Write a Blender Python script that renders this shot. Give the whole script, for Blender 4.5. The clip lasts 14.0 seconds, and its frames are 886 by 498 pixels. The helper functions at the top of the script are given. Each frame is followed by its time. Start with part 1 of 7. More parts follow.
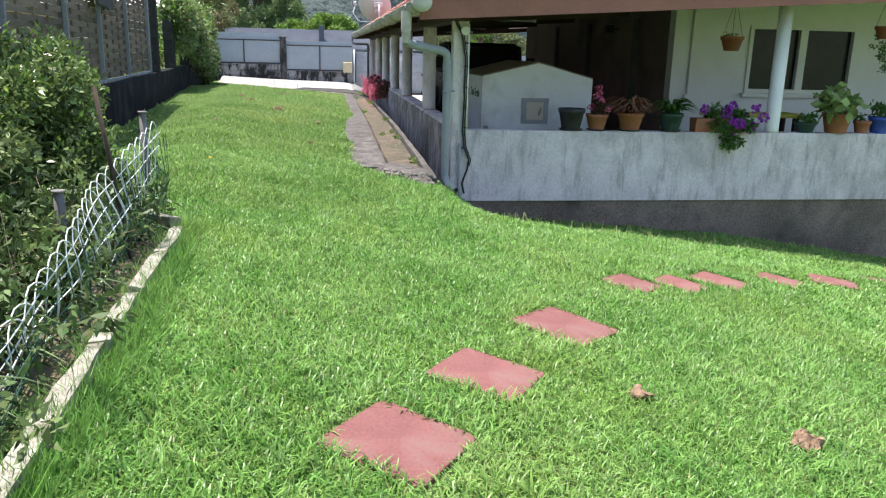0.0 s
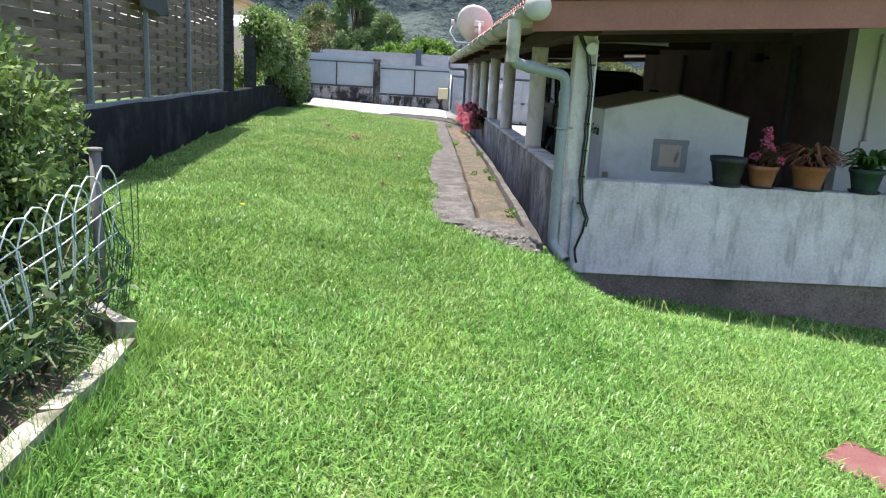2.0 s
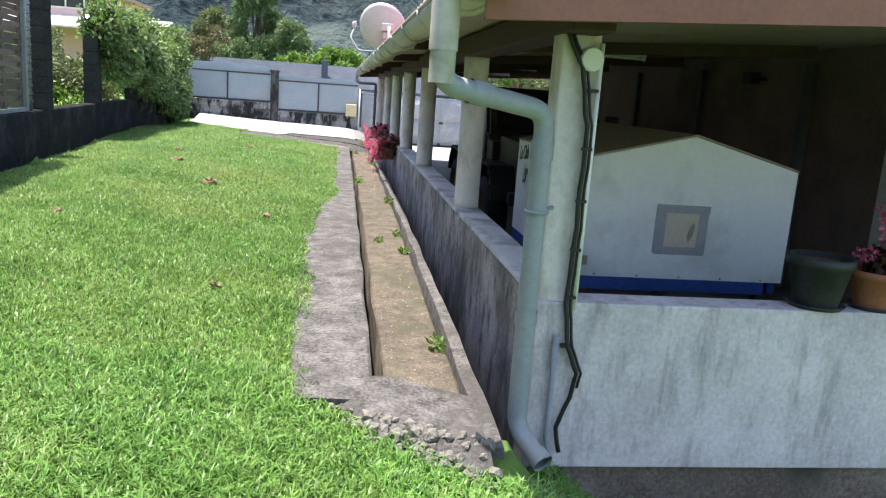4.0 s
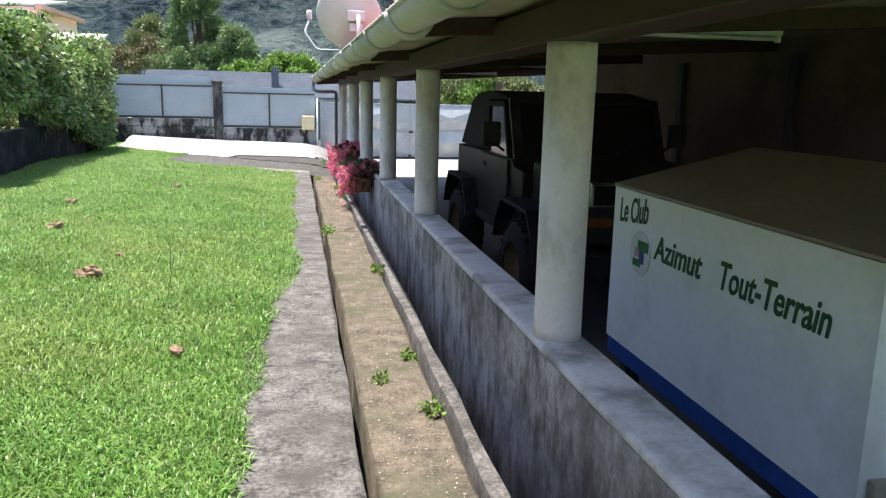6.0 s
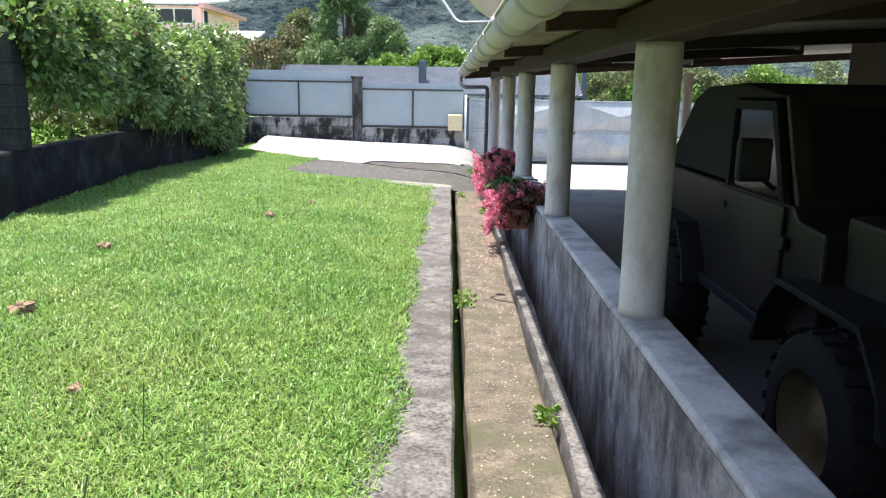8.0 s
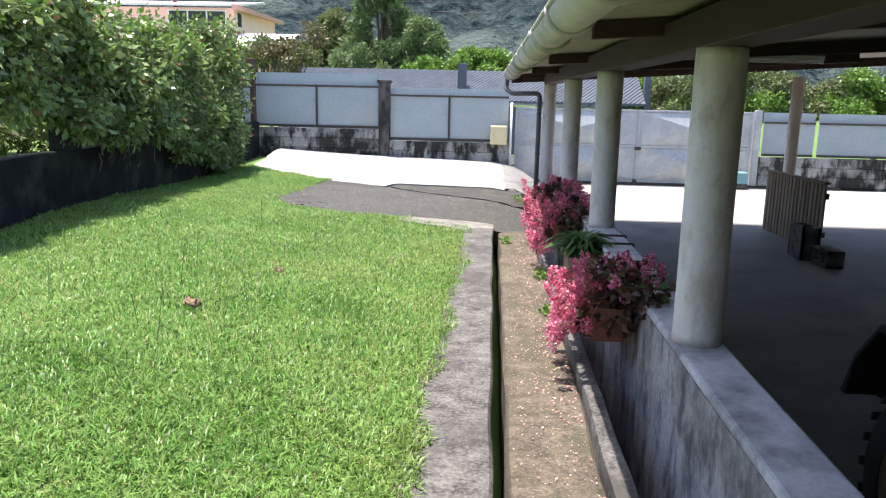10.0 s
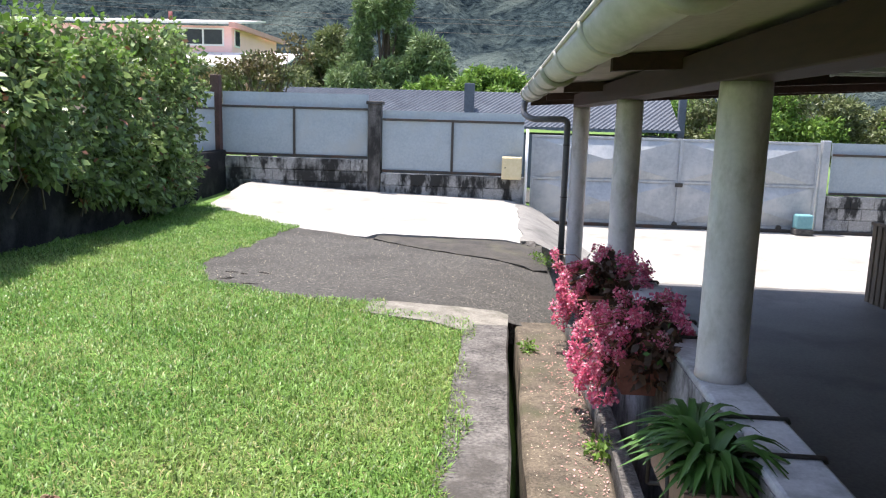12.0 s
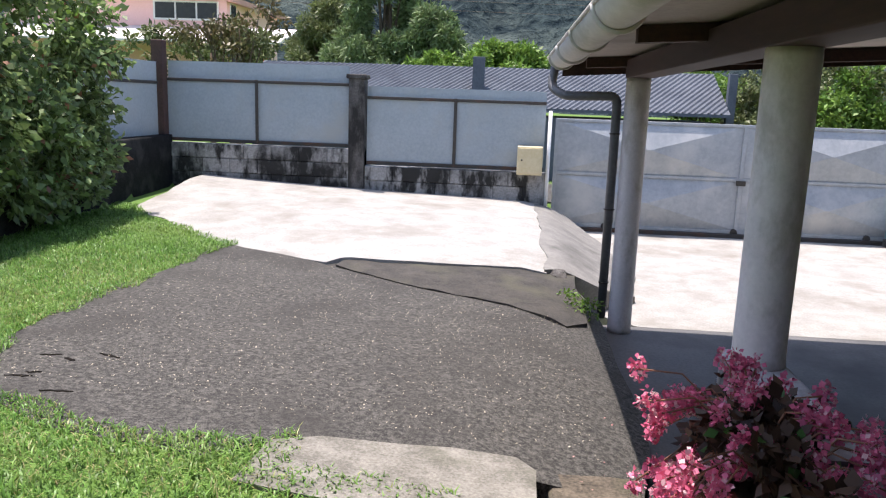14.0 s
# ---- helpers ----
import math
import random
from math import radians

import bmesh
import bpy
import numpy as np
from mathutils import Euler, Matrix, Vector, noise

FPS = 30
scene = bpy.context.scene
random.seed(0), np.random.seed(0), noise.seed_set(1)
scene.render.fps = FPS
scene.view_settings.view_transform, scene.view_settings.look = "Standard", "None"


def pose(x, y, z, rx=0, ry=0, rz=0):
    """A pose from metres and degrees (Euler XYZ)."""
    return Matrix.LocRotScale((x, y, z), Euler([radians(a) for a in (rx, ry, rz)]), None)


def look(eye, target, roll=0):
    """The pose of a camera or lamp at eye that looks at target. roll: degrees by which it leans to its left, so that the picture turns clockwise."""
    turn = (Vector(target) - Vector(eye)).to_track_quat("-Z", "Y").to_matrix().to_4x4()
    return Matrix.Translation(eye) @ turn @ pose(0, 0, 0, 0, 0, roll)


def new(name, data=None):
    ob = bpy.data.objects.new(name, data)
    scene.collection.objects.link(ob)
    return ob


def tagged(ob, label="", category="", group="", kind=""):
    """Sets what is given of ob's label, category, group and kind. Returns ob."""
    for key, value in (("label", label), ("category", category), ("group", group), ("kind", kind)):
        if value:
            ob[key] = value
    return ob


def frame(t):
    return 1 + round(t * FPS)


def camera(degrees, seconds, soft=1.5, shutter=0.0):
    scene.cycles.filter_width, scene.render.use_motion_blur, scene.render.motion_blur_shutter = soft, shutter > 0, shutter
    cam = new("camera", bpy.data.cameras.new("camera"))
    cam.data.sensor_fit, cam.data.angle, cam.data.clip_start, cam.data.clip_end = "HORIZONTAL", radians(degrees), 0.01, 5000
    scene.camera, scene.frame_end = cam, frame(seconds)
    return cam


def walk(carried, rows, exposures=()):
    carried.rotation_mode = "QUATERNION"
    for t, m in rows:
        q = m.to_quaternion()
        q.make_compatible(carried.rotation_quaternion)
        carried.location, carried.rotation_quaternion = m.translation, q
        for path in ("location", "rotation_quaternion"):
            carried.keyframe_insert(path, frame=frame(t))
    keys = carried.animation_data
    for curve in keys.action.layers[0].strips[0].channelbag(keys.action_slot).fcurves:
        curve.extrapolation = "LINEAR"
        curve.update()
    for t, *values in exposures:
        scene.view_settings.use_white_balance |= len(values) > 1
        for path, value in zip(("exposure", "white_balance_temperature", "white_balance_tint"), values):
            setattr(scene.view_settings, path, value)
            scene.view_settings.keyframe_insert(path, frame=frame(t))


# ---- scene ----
cam = camera(60.4, 14.0, 1.2)
PATH = [
    (0, (0.594, 0.404, 1.698), (0.885, 2.319, 1.197), 1.4),
    (0.5, (0.521, 0.714, 1.695), (0.631, 2.664, 1.262), 2.5),
    (1, (0.586, 1.202, 1.706), (0.513, 3.163, 1.317), -0.7),
    (1.5, (0.659, 1.815, 1.669), (0.644, 3.766, 1.229), 2.5),
    (2, (0.75, 2.51, 1.641), (0.811, 4.46, 1.2), 3.2),
    (2.5, (0.9, 3.269, 1.632), (0.974, 5.22, 1.196), 1.9),
    (3, (1.003, 4.045, 1.627), (1.276, 5.981, 1.206), 3.8),
    (3.5, (1.059, 4.88, 1.673), (1.303, 6.824, 1.27), 3.8),
    (4, (1.034, 5.693, 1.737), (1.312, 7.634, 1.341), 4.2),
    (4.2, (1.005, 6.011, 1.693), (1.305, 7.955, 1.329), 4.3),
    (6.3, (1.016, 9.13, 1.828), (1.39, 11.055, 1.436), 1.2),
    (6.5, (1.053, 9.398, 1.813), (1.416, 11.326, 1.426), 1.3),
    (7, (1.105, 10.108, 1.86), (1.34, 12.054, 1.466), 0.6),
    (7.5, (1.144, 10.832, 1.85), (1.252, 12.788, 1.448), 0.2),
    (8, (1.183, 11.545, 1.83), (1.171, 13.503, 1.42), 1.0),
    (10.5, (1.181, 15.125, 1.84), (1.055, 17.084, 1.457), 1.4),
    (11, (1.166, 15.842, 1.841), (1.047, 17.805, 1.478), 2.1),
    (11.5, (1.158, 16.494, 1.865), (1.015, 18.459, 1.517), 1.5),
    (12, (1.134, 17.166, 1.871), (0.99, 19.131, 1.531), 1.6),
    (12.5, (1.156, 17.866, 1.841), (0.99, 19.827, 1.484), 1.4),
    (13, (1.181, 18.58, 1.811), (0.982, 20.531, 1.419), 0.4),
    (13.5, (1.142, 19.288, 1.744), (0.988, 21.245, 1.361), 1.7),
    (14, (1.08, 19.914, 1.814), (0.91, 21.87, 1.43), 2.0),
]
walk(cam, [(t, look(eye, target, roll)) for t, eye, target, roll in PATH],
     [(0.0, 1.05, 6500, 15), (3.0, 1.3, 6500, 15), (6.5, 1.38, 6500, 12), (8.0, 1.5, 6500, 12), (10.5, 1.24, 6500, 15), (12.5, 1.1, 6500, 16), (14.0, 0.85, 6500, 18)])

# ---- daylight ----
SUN_FROM = Vector((-0.19, 0.14, 1.0)).normalized()
world = bpy.data.worlds.new("sky")
scene.world = world
world.use_nodes = True
wn = world.node_tree
sky = wn.nodes.new("ShaderNodeTexSky")
sky.sky_type, sky.sun_disc = "NISHITA", False
sky.sun_elevation = math.asin(SUN_FROM.z)
sky.sun_rotation = math.atan2(SUN_FROM.x, SUN_FROM.y)
sky.air_density, sky.dust_density = 1.2, 1.5
wn.links.new(sky.outputs[0], wn.nodes["Background"].inputs[0])
wn.nodes["Background"].inputs[1].default_value = 0.145
sun = new("sun", bpy.data.lights.new("sun", "SUN"))
sun.data.energy, sun.data.angle, sun.data.color = 4.6, radians(0.5), (1.0, 0.95, 0.87)
sun.matrix_world = look((0, 0, 60), Vector((0, 0, 60)) - SUN_FROM)

# ---- tools ----
RND = random.Random(7)
NPR = np.random.default_rng(11)


def part(name, bm, material, parent=None, label=""):
    """Link a bmesh as one mesh object under a thing or a part."""
    me = bpy.data.meshes.new(name)
    bm.to_mesh(me)
    bm.free()
    for m in (material if isinstance(material, (list, tuple)) else [material]):
        me.materials.append(m)
    ob = new(name, me)
    if parent is not None:
        ob.parent = parent
    if label:
        ob["label"] = label
    return ob


def share(name, me, parent, m):
    """One more object on a mesh that is already built."""
    ob = new(name, me)
    ob.parent = parent
    ob.matrix_basis = m
    return ob


def thing(name, x, y, z, rz=0.0, **tags):
    ob = new(name)
    ob.matrix_basis = pose(x, y, z, 0, 0, rz)
    ob.empty_display_size = 0.1
    return tagged(ob, **tags)


def smooth(ob, angle=40):
    me = ob.data
    me.shade_smooth()
    me.set_sharp_from_angle(angle=radians(angle))
    return ob


def add_box(bm, x0, x1, y0, y1, z0, z1, bevel=0.0, rot=None, index=0):
    """A box between two corners, with worn edges if bevel is given."""
    r = bmesh.ops.create_cube(bm, size=1.0)
    vs = r["verts"]
    c = Vector(((x0 + x1) / 2, (y0 + y1) / 2, (z0 + z1) / 2))
    for v in vs:
        v.co = Vector((v.co.x * (x1 - x0), v.co.y * (y1 - y0), v.co.z * (z1 - z0)))
        if rot is not None:
            v.co = rot @ v.co
        v.co += c
    if index:
        for f in {f for v in vs for f in v.link_faces}:
            f.material_index = index
    if bevel:
        es = list({e for v in vs for e in v.link_edges})
        bmesh.ops.bevel(bm, geom=es, offset=bevel, segments=2, affect="EDGES", profile=0.5)
    return vs


def box(x0, x1, y0, y1, z0, z1, bevel=0.0):
    bm = bmesh.new()
    add_box(bm, x0, x1, y0, y1, z0, z1, bevel)
    return bm


def add_lathe(bm, profile, centre=(0, 0, 0), n=24, index=0, cap=True):
    """A turned body from (radius, height) pairs."""
    rings = []
    for r, z in profile:
        rings.append([bm.verts.new((centre[0] + r * math.cos(2 * math.pi * k / n), centre[1] + r * math.sin(2 * math.pi * k / n), centre[2] + z)) for k in range(n)])
    for a, b in zip(rings, rings[1:]):
        for k in range(n):
            f = bm.faces.new((a[k], a[(k + 1) % n], b[(k + 1) % n], b[k]))
            f.material_index, f.smooth = index, True
    if cap:
        for ring, rev in ((rings[0], True), (rings[-1], False)):
            f = bm.faces.new(ring[::-1] if rev else ring)
            f.material_index = index
    return rings


def lathe(profile, centre=(0, 0, 0), n=24, cap=True):
    bm = bmesh.new()
    add_lathe(bm, profile, centre, n, 0, cap)
    return bm


def add_tube(bm, pts, radius, n=10, cap=True, index=0):
    """A round tube along points; radius is one number or one for each point."""
    pts = [Vector(p) for p in pts]
    rs = radius if isinstance(radius, (list, tuple)) else [radius] * len(pts)
    rings, up = [], Vector((0.13, 0.21, 0.97)).normalized()
    for i, p in enumerate(pts):
        d = (pts[min(i + 1, len(pts) - 1)] - pts[max(i - 1, 0)]).normalized()
        s = d.cross(up)
        s = s.normalized() if s.length > 1e-4 else Vector((1, 0, 0))
        u = s.cross(d).normalized()
        rings.append([bm.verts.new(p + rs[i] * (math.cos(2 * math.pi * k / n) * s + math.sin(2 * math.pi * k / n) * u)) for k in range(n)])
    for a, b in zip(rings, rings[1:]):
        for k in range(n):
            f = bm.faces.new((a[k], a[(k + 1) % n], b[(k + 1) % n], b[k]))
            f.smooth, f.material_index = True, index
    if cap:
        bm.faces.new(rings[0][::-1]).material_index = index
        bm.faces.new(rings[-1]).material_index = index


def tube(pts, radius, n=10, cap=True):
    bm = bmesh.new()
    add_tube(bm, pts, radius, n, cap)
    bmesh.ops.recalc_face_normals(bm, faces=bm.faces)
    return bm


def bend(pts, r, n=6):
    """Round the corners of a polyline with radius r."""
    pts = [Vector(p) for p in pts]
    out = [pts[0]]
    for a, b, c in zip(pts, pts[1:], pts[2:]):
        d0, d1 = (a - b).normalized(), (c - b).normalized()
        p0, p1 = b + d0 * r, b + d1 * r
        for k in range(n + 1):
            t = k / n
            out.append((1 - t) ** 2 * p0 + 2 * t * (1 - t) * b + t * t * p1)
    return out + [pts[-1]]


def add_prism(bm, outline, axis, a, b, index=0):
    """Pull a 2D outline along an axis from a to b."""
    def at(p, h):
        return {"x": (h, p[0], p[1]), "y": (p[0], h, p[1]), "z": (p[0], p[1], h)}[axis]
    lo, hi = [bm.verts.new(at(p, a)) for p in outline], [bm.verts.new(at(p, b)) for p in outline]
    n = len(outline)
    fs = [bm.faces.new((lo[k], lo[(k + 1) % n], hi[(k + 1) % n], hi[k])) for k in range(n)]
    fs += [bm.faces.new(lo[::-1]), bm.faces.new(hi)]
    for f in fs:
        f.material_index = index
    bmesh.ops.recalc_face_normals(bm, faces=fs)
    return lo + hi


def prism(outline, axis, a, b, bevel=0.0):
    bm = bmesh.new()
    add_prism(bm, outline, axis, a, b)
    if bevel:
        bmesh.ops.bevel(bm, geom=list(bm.edges), offset=bevel, segments=2, affect="EDGES", profile=0.5)
    return bm


def raw(name, verts, faces, material, parent=None, label=""):
    """Many small pieces as one mesh, from arrays of triangles or quads."""
    me = bpy.data.meshes.new(name)
    k = faces.shape[1]
    me.vertices.add(len(verts))
    me.vertices.foreach_set("co", np.ascontiguousarray(verts, dtype=np.float32).ravel())
    me.loops.add(faces.size)
    me.loops.foreach_set("vertex_index", np.ascontiguousarray(faces, dtype=np.int32).ravel())
    me.polygons.add(len(faces))
    me.polygons.foreach_set("loop_start", np.arange(0, faces.size, k, dtype=np.int32))
    for m in (material if isinstance(material, (list, tuple)) else [material]):
        me.materials.append(m)
    me.update(calc_edges=True)
    me.validate()
    ob = new(name, me)
    if parent is not None:
        ob.parent = parent
    if label:
        ob["label"] = label
    return ob


def bump_noise(bm, amount, scale, seed=0.0):
    for v in bm.verts:
        p = v.co * scale + Vector((seed, seed * 1.7, 0))
        v.co += amount * Vector((noise.noise(p), noise.noise(p + Vector((9, 3, 1))), noise.noise(p + Vector((2, 7, 5)))))


# ---- materials ----
def mat(name, a, b, rough=0.8, scale=6.0, fine=60.0, bump=0.3, metal=0.0, c=None, third=2.0, island=0.0, spec=0.4, stretch=(1, 1, 1), bump_dist=0.01, lohi=(0.35, 0.65), vary=0.0):
    """Two colours mixed by broad patches and fine grain, with relief; c is a third colour in large stains."""
    m = bpy.data.materials.new(name)
    m.use_nodes = True
    nt = m.node_tree
    N, L = nt.nodes, nt.links
    bs = N["Principled BSDF"]
    co = N.new("ShaderNodeTexCoord")
    mp = N.new("ShaderNodeMapping")
    mp.inputs["Scale"].default_value = stretch
    L.new(co.outputs["Object"], mp.inputs[0])

    def nz(s, detail=6.0):
        n = N.new("ShaderNodeTexNoise")
        n.inputs["Scale"].default_value, n.inputs["Detail"].default_value, n.inputs["Roughness"].default_value = s, detail, 0.62
        L.new(mp.outputs[0], n.inputs["Vector"])
        return n.outputs[0]

    def ramp(src, lo, hi):
        r = N.new("ShaderNodeMapRange")
        r.inputs[1].default_value, r.inputs[2].default_value = lo, hi
        L.new(src, r.inputs[0])
        return r.outputs[0]

    def mix(f, p, q):
        x = N.new("ShaderNodeMix")
        x.data_type = "RGBA"
        for s, k in ((f, 0), (p, 6), (q, 7)):
            if hasattr(s, "is_linked"):
                L.new(s, x.inputs[k])
            else:
                x.inputs[k].default_value = s if k == 0 else (*s, 1)
        return x.outputs[2]
    big, small = nz(scale), nz(fine, 4.0)
    add = N.new("ShaderNodeMath")
    add.operation = "MULTIPLY_ADD"
    add.inputs[1].default_value = 0.5
    L.new(small, add.inputs[0])
    half = N.new("ShaderNodeMath")
    half.operation = "MULTIPLY"
    half.inputs[1].default_value = 0.5
    L.new(big, half.inputs[0])
    L.new(half.outputs[0], add.inputs[2])
    col = mix(ramp(add.outputs[0], *lohi), a, b)
    if c is not None:
        col = mix(ramp(nz(third, 8.0), 0.5, 0.68), col, c)
    if island or vary:
        src = N.new("ShaderNodeNewGeometry").outputs["Random Per Island"] if island else N.new("ShaderNodeObjectInfo").outputs["Random"]
        k = island or vary
        r = N.new("ShaderNodeMapRange")
        r.inputs[3].default_value, r.inputs[4].default_value = 1 - k, 1 + k
        L.new(src, r.inputs[0])
        hsv = N.new("ShaderNodeHueSaturation")
        L.new(r.outputs[0], hsv.inputs["Value"])
        L.new(col, hsv.inputs["Color"])
        col = hsv.outputs[0]
    L.new(col, bs.inputs["Base Color"])
    rr = N.new("ShaderNodeMapRange")
    rr.inputs[3].default_value, rr.inputs[4].default_value = max(rough - 0.12, 0.03), min(rough + 0.1, 1)
    L.new(big, rr.inputs[0])
    L.new(rr.outputs[0], bs.inputs["Roughness"])
    bs.inputs["Metallic"].default_value = metal
    bs.inputs["Specular IOR Level"].default_value = spec
    if bump:
        bp = N.new("ShaderNodeBump")
        bp.inputs["Strength"].default_value, bp.inputs["Distance"].default_value = bump, bump_dist
        L.new(add.outputs[0], bp.inputs["Height"])
        L.new(bp.outputs[0], bs.inputs["Normal"])
    return m


def leafy(name, a, b, island=0.35, trans=0.25, rough=0.5, c=None, third=2.0):
    """Leaves and blades: colour varies from piece to piece, light comes through a little."""
    m = mat(name, a, b, rough=rough, scale=1.2, fine=9.0, bump=0.0, island=island, spec=0.35, c=c, third=third)
    nt = m.node_tree
    bs = nt.nodes["Principled BSDF"]
    tr = nt.nodes.new("ShaderNodeBsdfTranslucent")
    mx = nt.nodes.new("ShaderNodeMixShader")
    mx.inputs[0].default_value = trans
    nt.links.new(bs.inputs["Base Color"].links[0].from_socket, tr.inputs[0])
    nt.links.new(bs.outputs[0], mx.inputs[1])
    nt.links.new(tr.outputs[0], mx.inputs[2])
    nt.links.new(mx.outputs[0], nt.nodes["Material Output"].inputs[0])
    return m


def streaked(name, a, b, c, rough=0.85, bump=0.35, wet=0.55, runs=(0.5, 0.72), blot=(0.48, 0.7), drag=0.12, fine_runs=5.0, per_block=0.0):
    """Old render or concrete with dark streaks that ran down from the top edge, over a mottled ground."""
    m = mat(name, a, b, rough=rough, scale=3.0, fine=45.0, bump=bump, c=None)
    nt = m.node_tree
    N, L = nt.nodes, nt.links
    bs = N["Principled BSDF"]
    base = bs.inputs["Base Color"].links[0].from_socket
    where = N.new("ShaderNodeNewGeometry")
    tone = N.new("ShaderNodeObjectInfo").outputs["Random"] if per_block else None
    for sc, st, lo, hi in ((fine_runs, (1.0, 1.0, drag), *runs), (1.3, (1, 1, 0.7), *blot)):
        mp = N.new("ShaderNodeMapping")
        mp.inputs["Scale"].default_value = st
        L.new(where.outputs["Position"], mp.inputs[0])
        n = N.new("ShaderNodeTexNoise")
        n.inputs["Scale"].default_value, n.inputs["Detail"].default_value, n.inputs["Roughness"].default_value = sc, 8.0, 0.65
        L.new(mp.outputs[0], n.inputs["Vector"])
        r = N.new("ShaderNodeMapRange")
        r.inputs[1].default_value, r.inputs[2].default_value, r.inputs[4].default_value = lo, hi, wet
        amount = n.outputs[0]
        if per_block:
            shift = N.new("ShaderNodeMath")
            shift.operation = "MULTIPLY_ADD"
            L.new(tone, shift.inputs[0])
            shift.inputs[1].default_value = per_block * 0.5
            lower = N.new("ShaderNodeMath")
            lower.operation = "SUBTRACT"
            L.new(amount, lower.inputs[0])
            lower.inputs[1].default_value = per_block * 0.25
            L.new(lower.outputs[0], shift.inputs[2])
            amount = shift.outputs[0]
        L.new(amount, r.inputs[0])
        x = N.new("ShaderNodeMix")
        x.data_type = "RGBA"
        L.new(r.outputs[0], x.inputs[0])
        L.new(base, x.inputs[6])
        x.inputs[7].default_value = (*c, 1)
        base = x.outputs[2]
    L.new(base, bs.inputs["Base Color"])
    return m


M_SOIL = mat("soil", (0.075, 0.055, 0.035), (0.13, 0.1, 0.06), rough=0.95, scale=5, fine=70, bump=0.6, c=(0.06, 0.11, 0.025), third=3.0)
M_TURF = mat("turf", (0.06, 0.13, 0.02), (0.11, 0.2, 0.035), rough=0.95, scale=2.0, fine=80, bump=0.8, c=(0.12, 0.15, 0.045), third=1.2)
M_BLADE = leafy("grass_blade", (0.095, 0.25, 0.04), (0.25, 0.42, 0.115), island=0.5, trans=0.35, rough=0.4, c=(0.2, 0.34, 0.075), third=0.9)
M_BLADE_SUN = leafy("sunlit_blade", (0.082, 0.2, 0.03), (0.21, 0.345, 0.085), island=0.55, trans=0.35, rough=0.42, c=(0.205, 0.3, 0.075), third=0.8)
M_RENDER = streaked("white_render", (0.5, 0.445, 0.46), (0.78, 0.7, 0.72), (0.19, 0.175, 0.165), wet=0.62, runs=(0.5, 0.7), blot=(0.5, 0.7), drag=0.2, fine_runs=11.0)
# grey is darkened for the eave's shade on this side; streaks lie over it
M_SIDE = streaked("shaded_render", (0.2, 0.192, 0.196), (0.46, 0.44, 0.45), (0.045, 0.043, 0.042), wet=0.8, runs=(0.47, 0.64), blot=(0.46, 0.62), drag=0.5, fine_runs=9.0)
M_BAND = mat("bare_plinth", (0.11, 0.08, 0.066), (0.28, 0.215, 0.18), scale=3.2, fine=45, bump=1.0, c=(0.06, 0.055, 0.042), third=1.6, lohi=(0.4, 0.62))
# paler than the wall below: sky light on the top face is painted in
M_COPING = mat("coping", (0.42, 0.415, 0.43), (0.62, 0.61, 0.63), rough=0.75, scale=5, fine=50, bump=0.3, c=(0.2, 0.2, 0.2), third=3)
M_COLUMN = streaked("column_paint", (0.66, 0.6, 0.59), (0.8, 0.735, 0.72), (0.27, 0.23, 0.16), rough=0.6, bump=0.25, wet=0.42, runs=(0.5, 0.66), blot=(0.52, 0.7), drag=0.5, fine_runs=8.0)
M_WHITECOL = mat("white_paint", (0.72, 0.72, 0.7), (0.82, 0.82, 0.8), rough=0.5, scale=3, fine=40, bump=0.08)
M_CONC = mat("old_concrete", (0.035, 0.032, 0.03), (0.19, 0.178, 0.165), rough=0.92, scale=9, fine=60, bump=1.0, c=(0.055, 0.05, 0.044), third=3.2, lohi=(0.4, 0.64))
M_RETURN = mat("pale_return", (0.12, 0.112, 0.092), (0.27, 0.255, 0.22), rough=0.92, scale=9, fine=85, bump=1.0, c=(0.1, 0.1, 0.07), third=2.6, lohi=(0.4, 0.62))
M_CHANNEL = mat("channel_concrete", (0.05, 0.041, 0.03), (0.165, 0.135, 0.098), rough=0.95, scale=9, fine=70, bump=1.0, c=(0.065, 0.065, 0.036), third=3, lohi=(0.4, 0.62))
M_PAD = mat("pale_concrete", (0.23, 0.222, 0.203), (0.4, 0.388, 0.362), rough=0.9, scale=3.5, fine=50, bump=0.5, c=(0.22, 0.205, 0.178), third=1.4)
M_ASPHALT = mat("worn_asphalt", (0.016, 0.015, 0.013), (0.15, 0.142, 0.125), rough=0.95, scale=40, fine=150, bump=0.7, c=(0.036, 0.033, 0.029), third=1.1, lohi=(0.43, 0.65))
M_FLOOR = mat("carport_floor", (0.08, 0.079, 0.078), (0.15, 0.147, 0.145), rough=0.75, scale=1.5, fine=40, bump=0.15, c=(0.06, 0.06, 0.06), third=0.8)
M_WALLBLACK = mat("black_wall", (0.007, 0.007, 0.008), (0.028, 0.028, 0.028), rough=0.98, scale=4, fine=50, bump=0.8, c=(0.045, 0.045, 0.042), third=2, spec=0.08)
M_FENCEWALL = streaked("stained_block_wall", (0.2, 0.195, 0.19), (0.42, 0.415, 0.4), (0.016, 0.016, 0.015), wet=0.97, bump=0.8, runs=(0.47, 0.57), blot=(0.46, 0.58), drag=0.4, fine_runs=4.0, per_block=0.12)
M_MOULDPOST = streaked("mouldy_post", (0.06, 0.055, 0.05), (0.16, 0.15, 0.14), (0.016, 0.015, 0.014), wet=0.95, bump=0.8, runs=(0.42, 0.58), blot=(0.42, 0.58), drag=0.4)
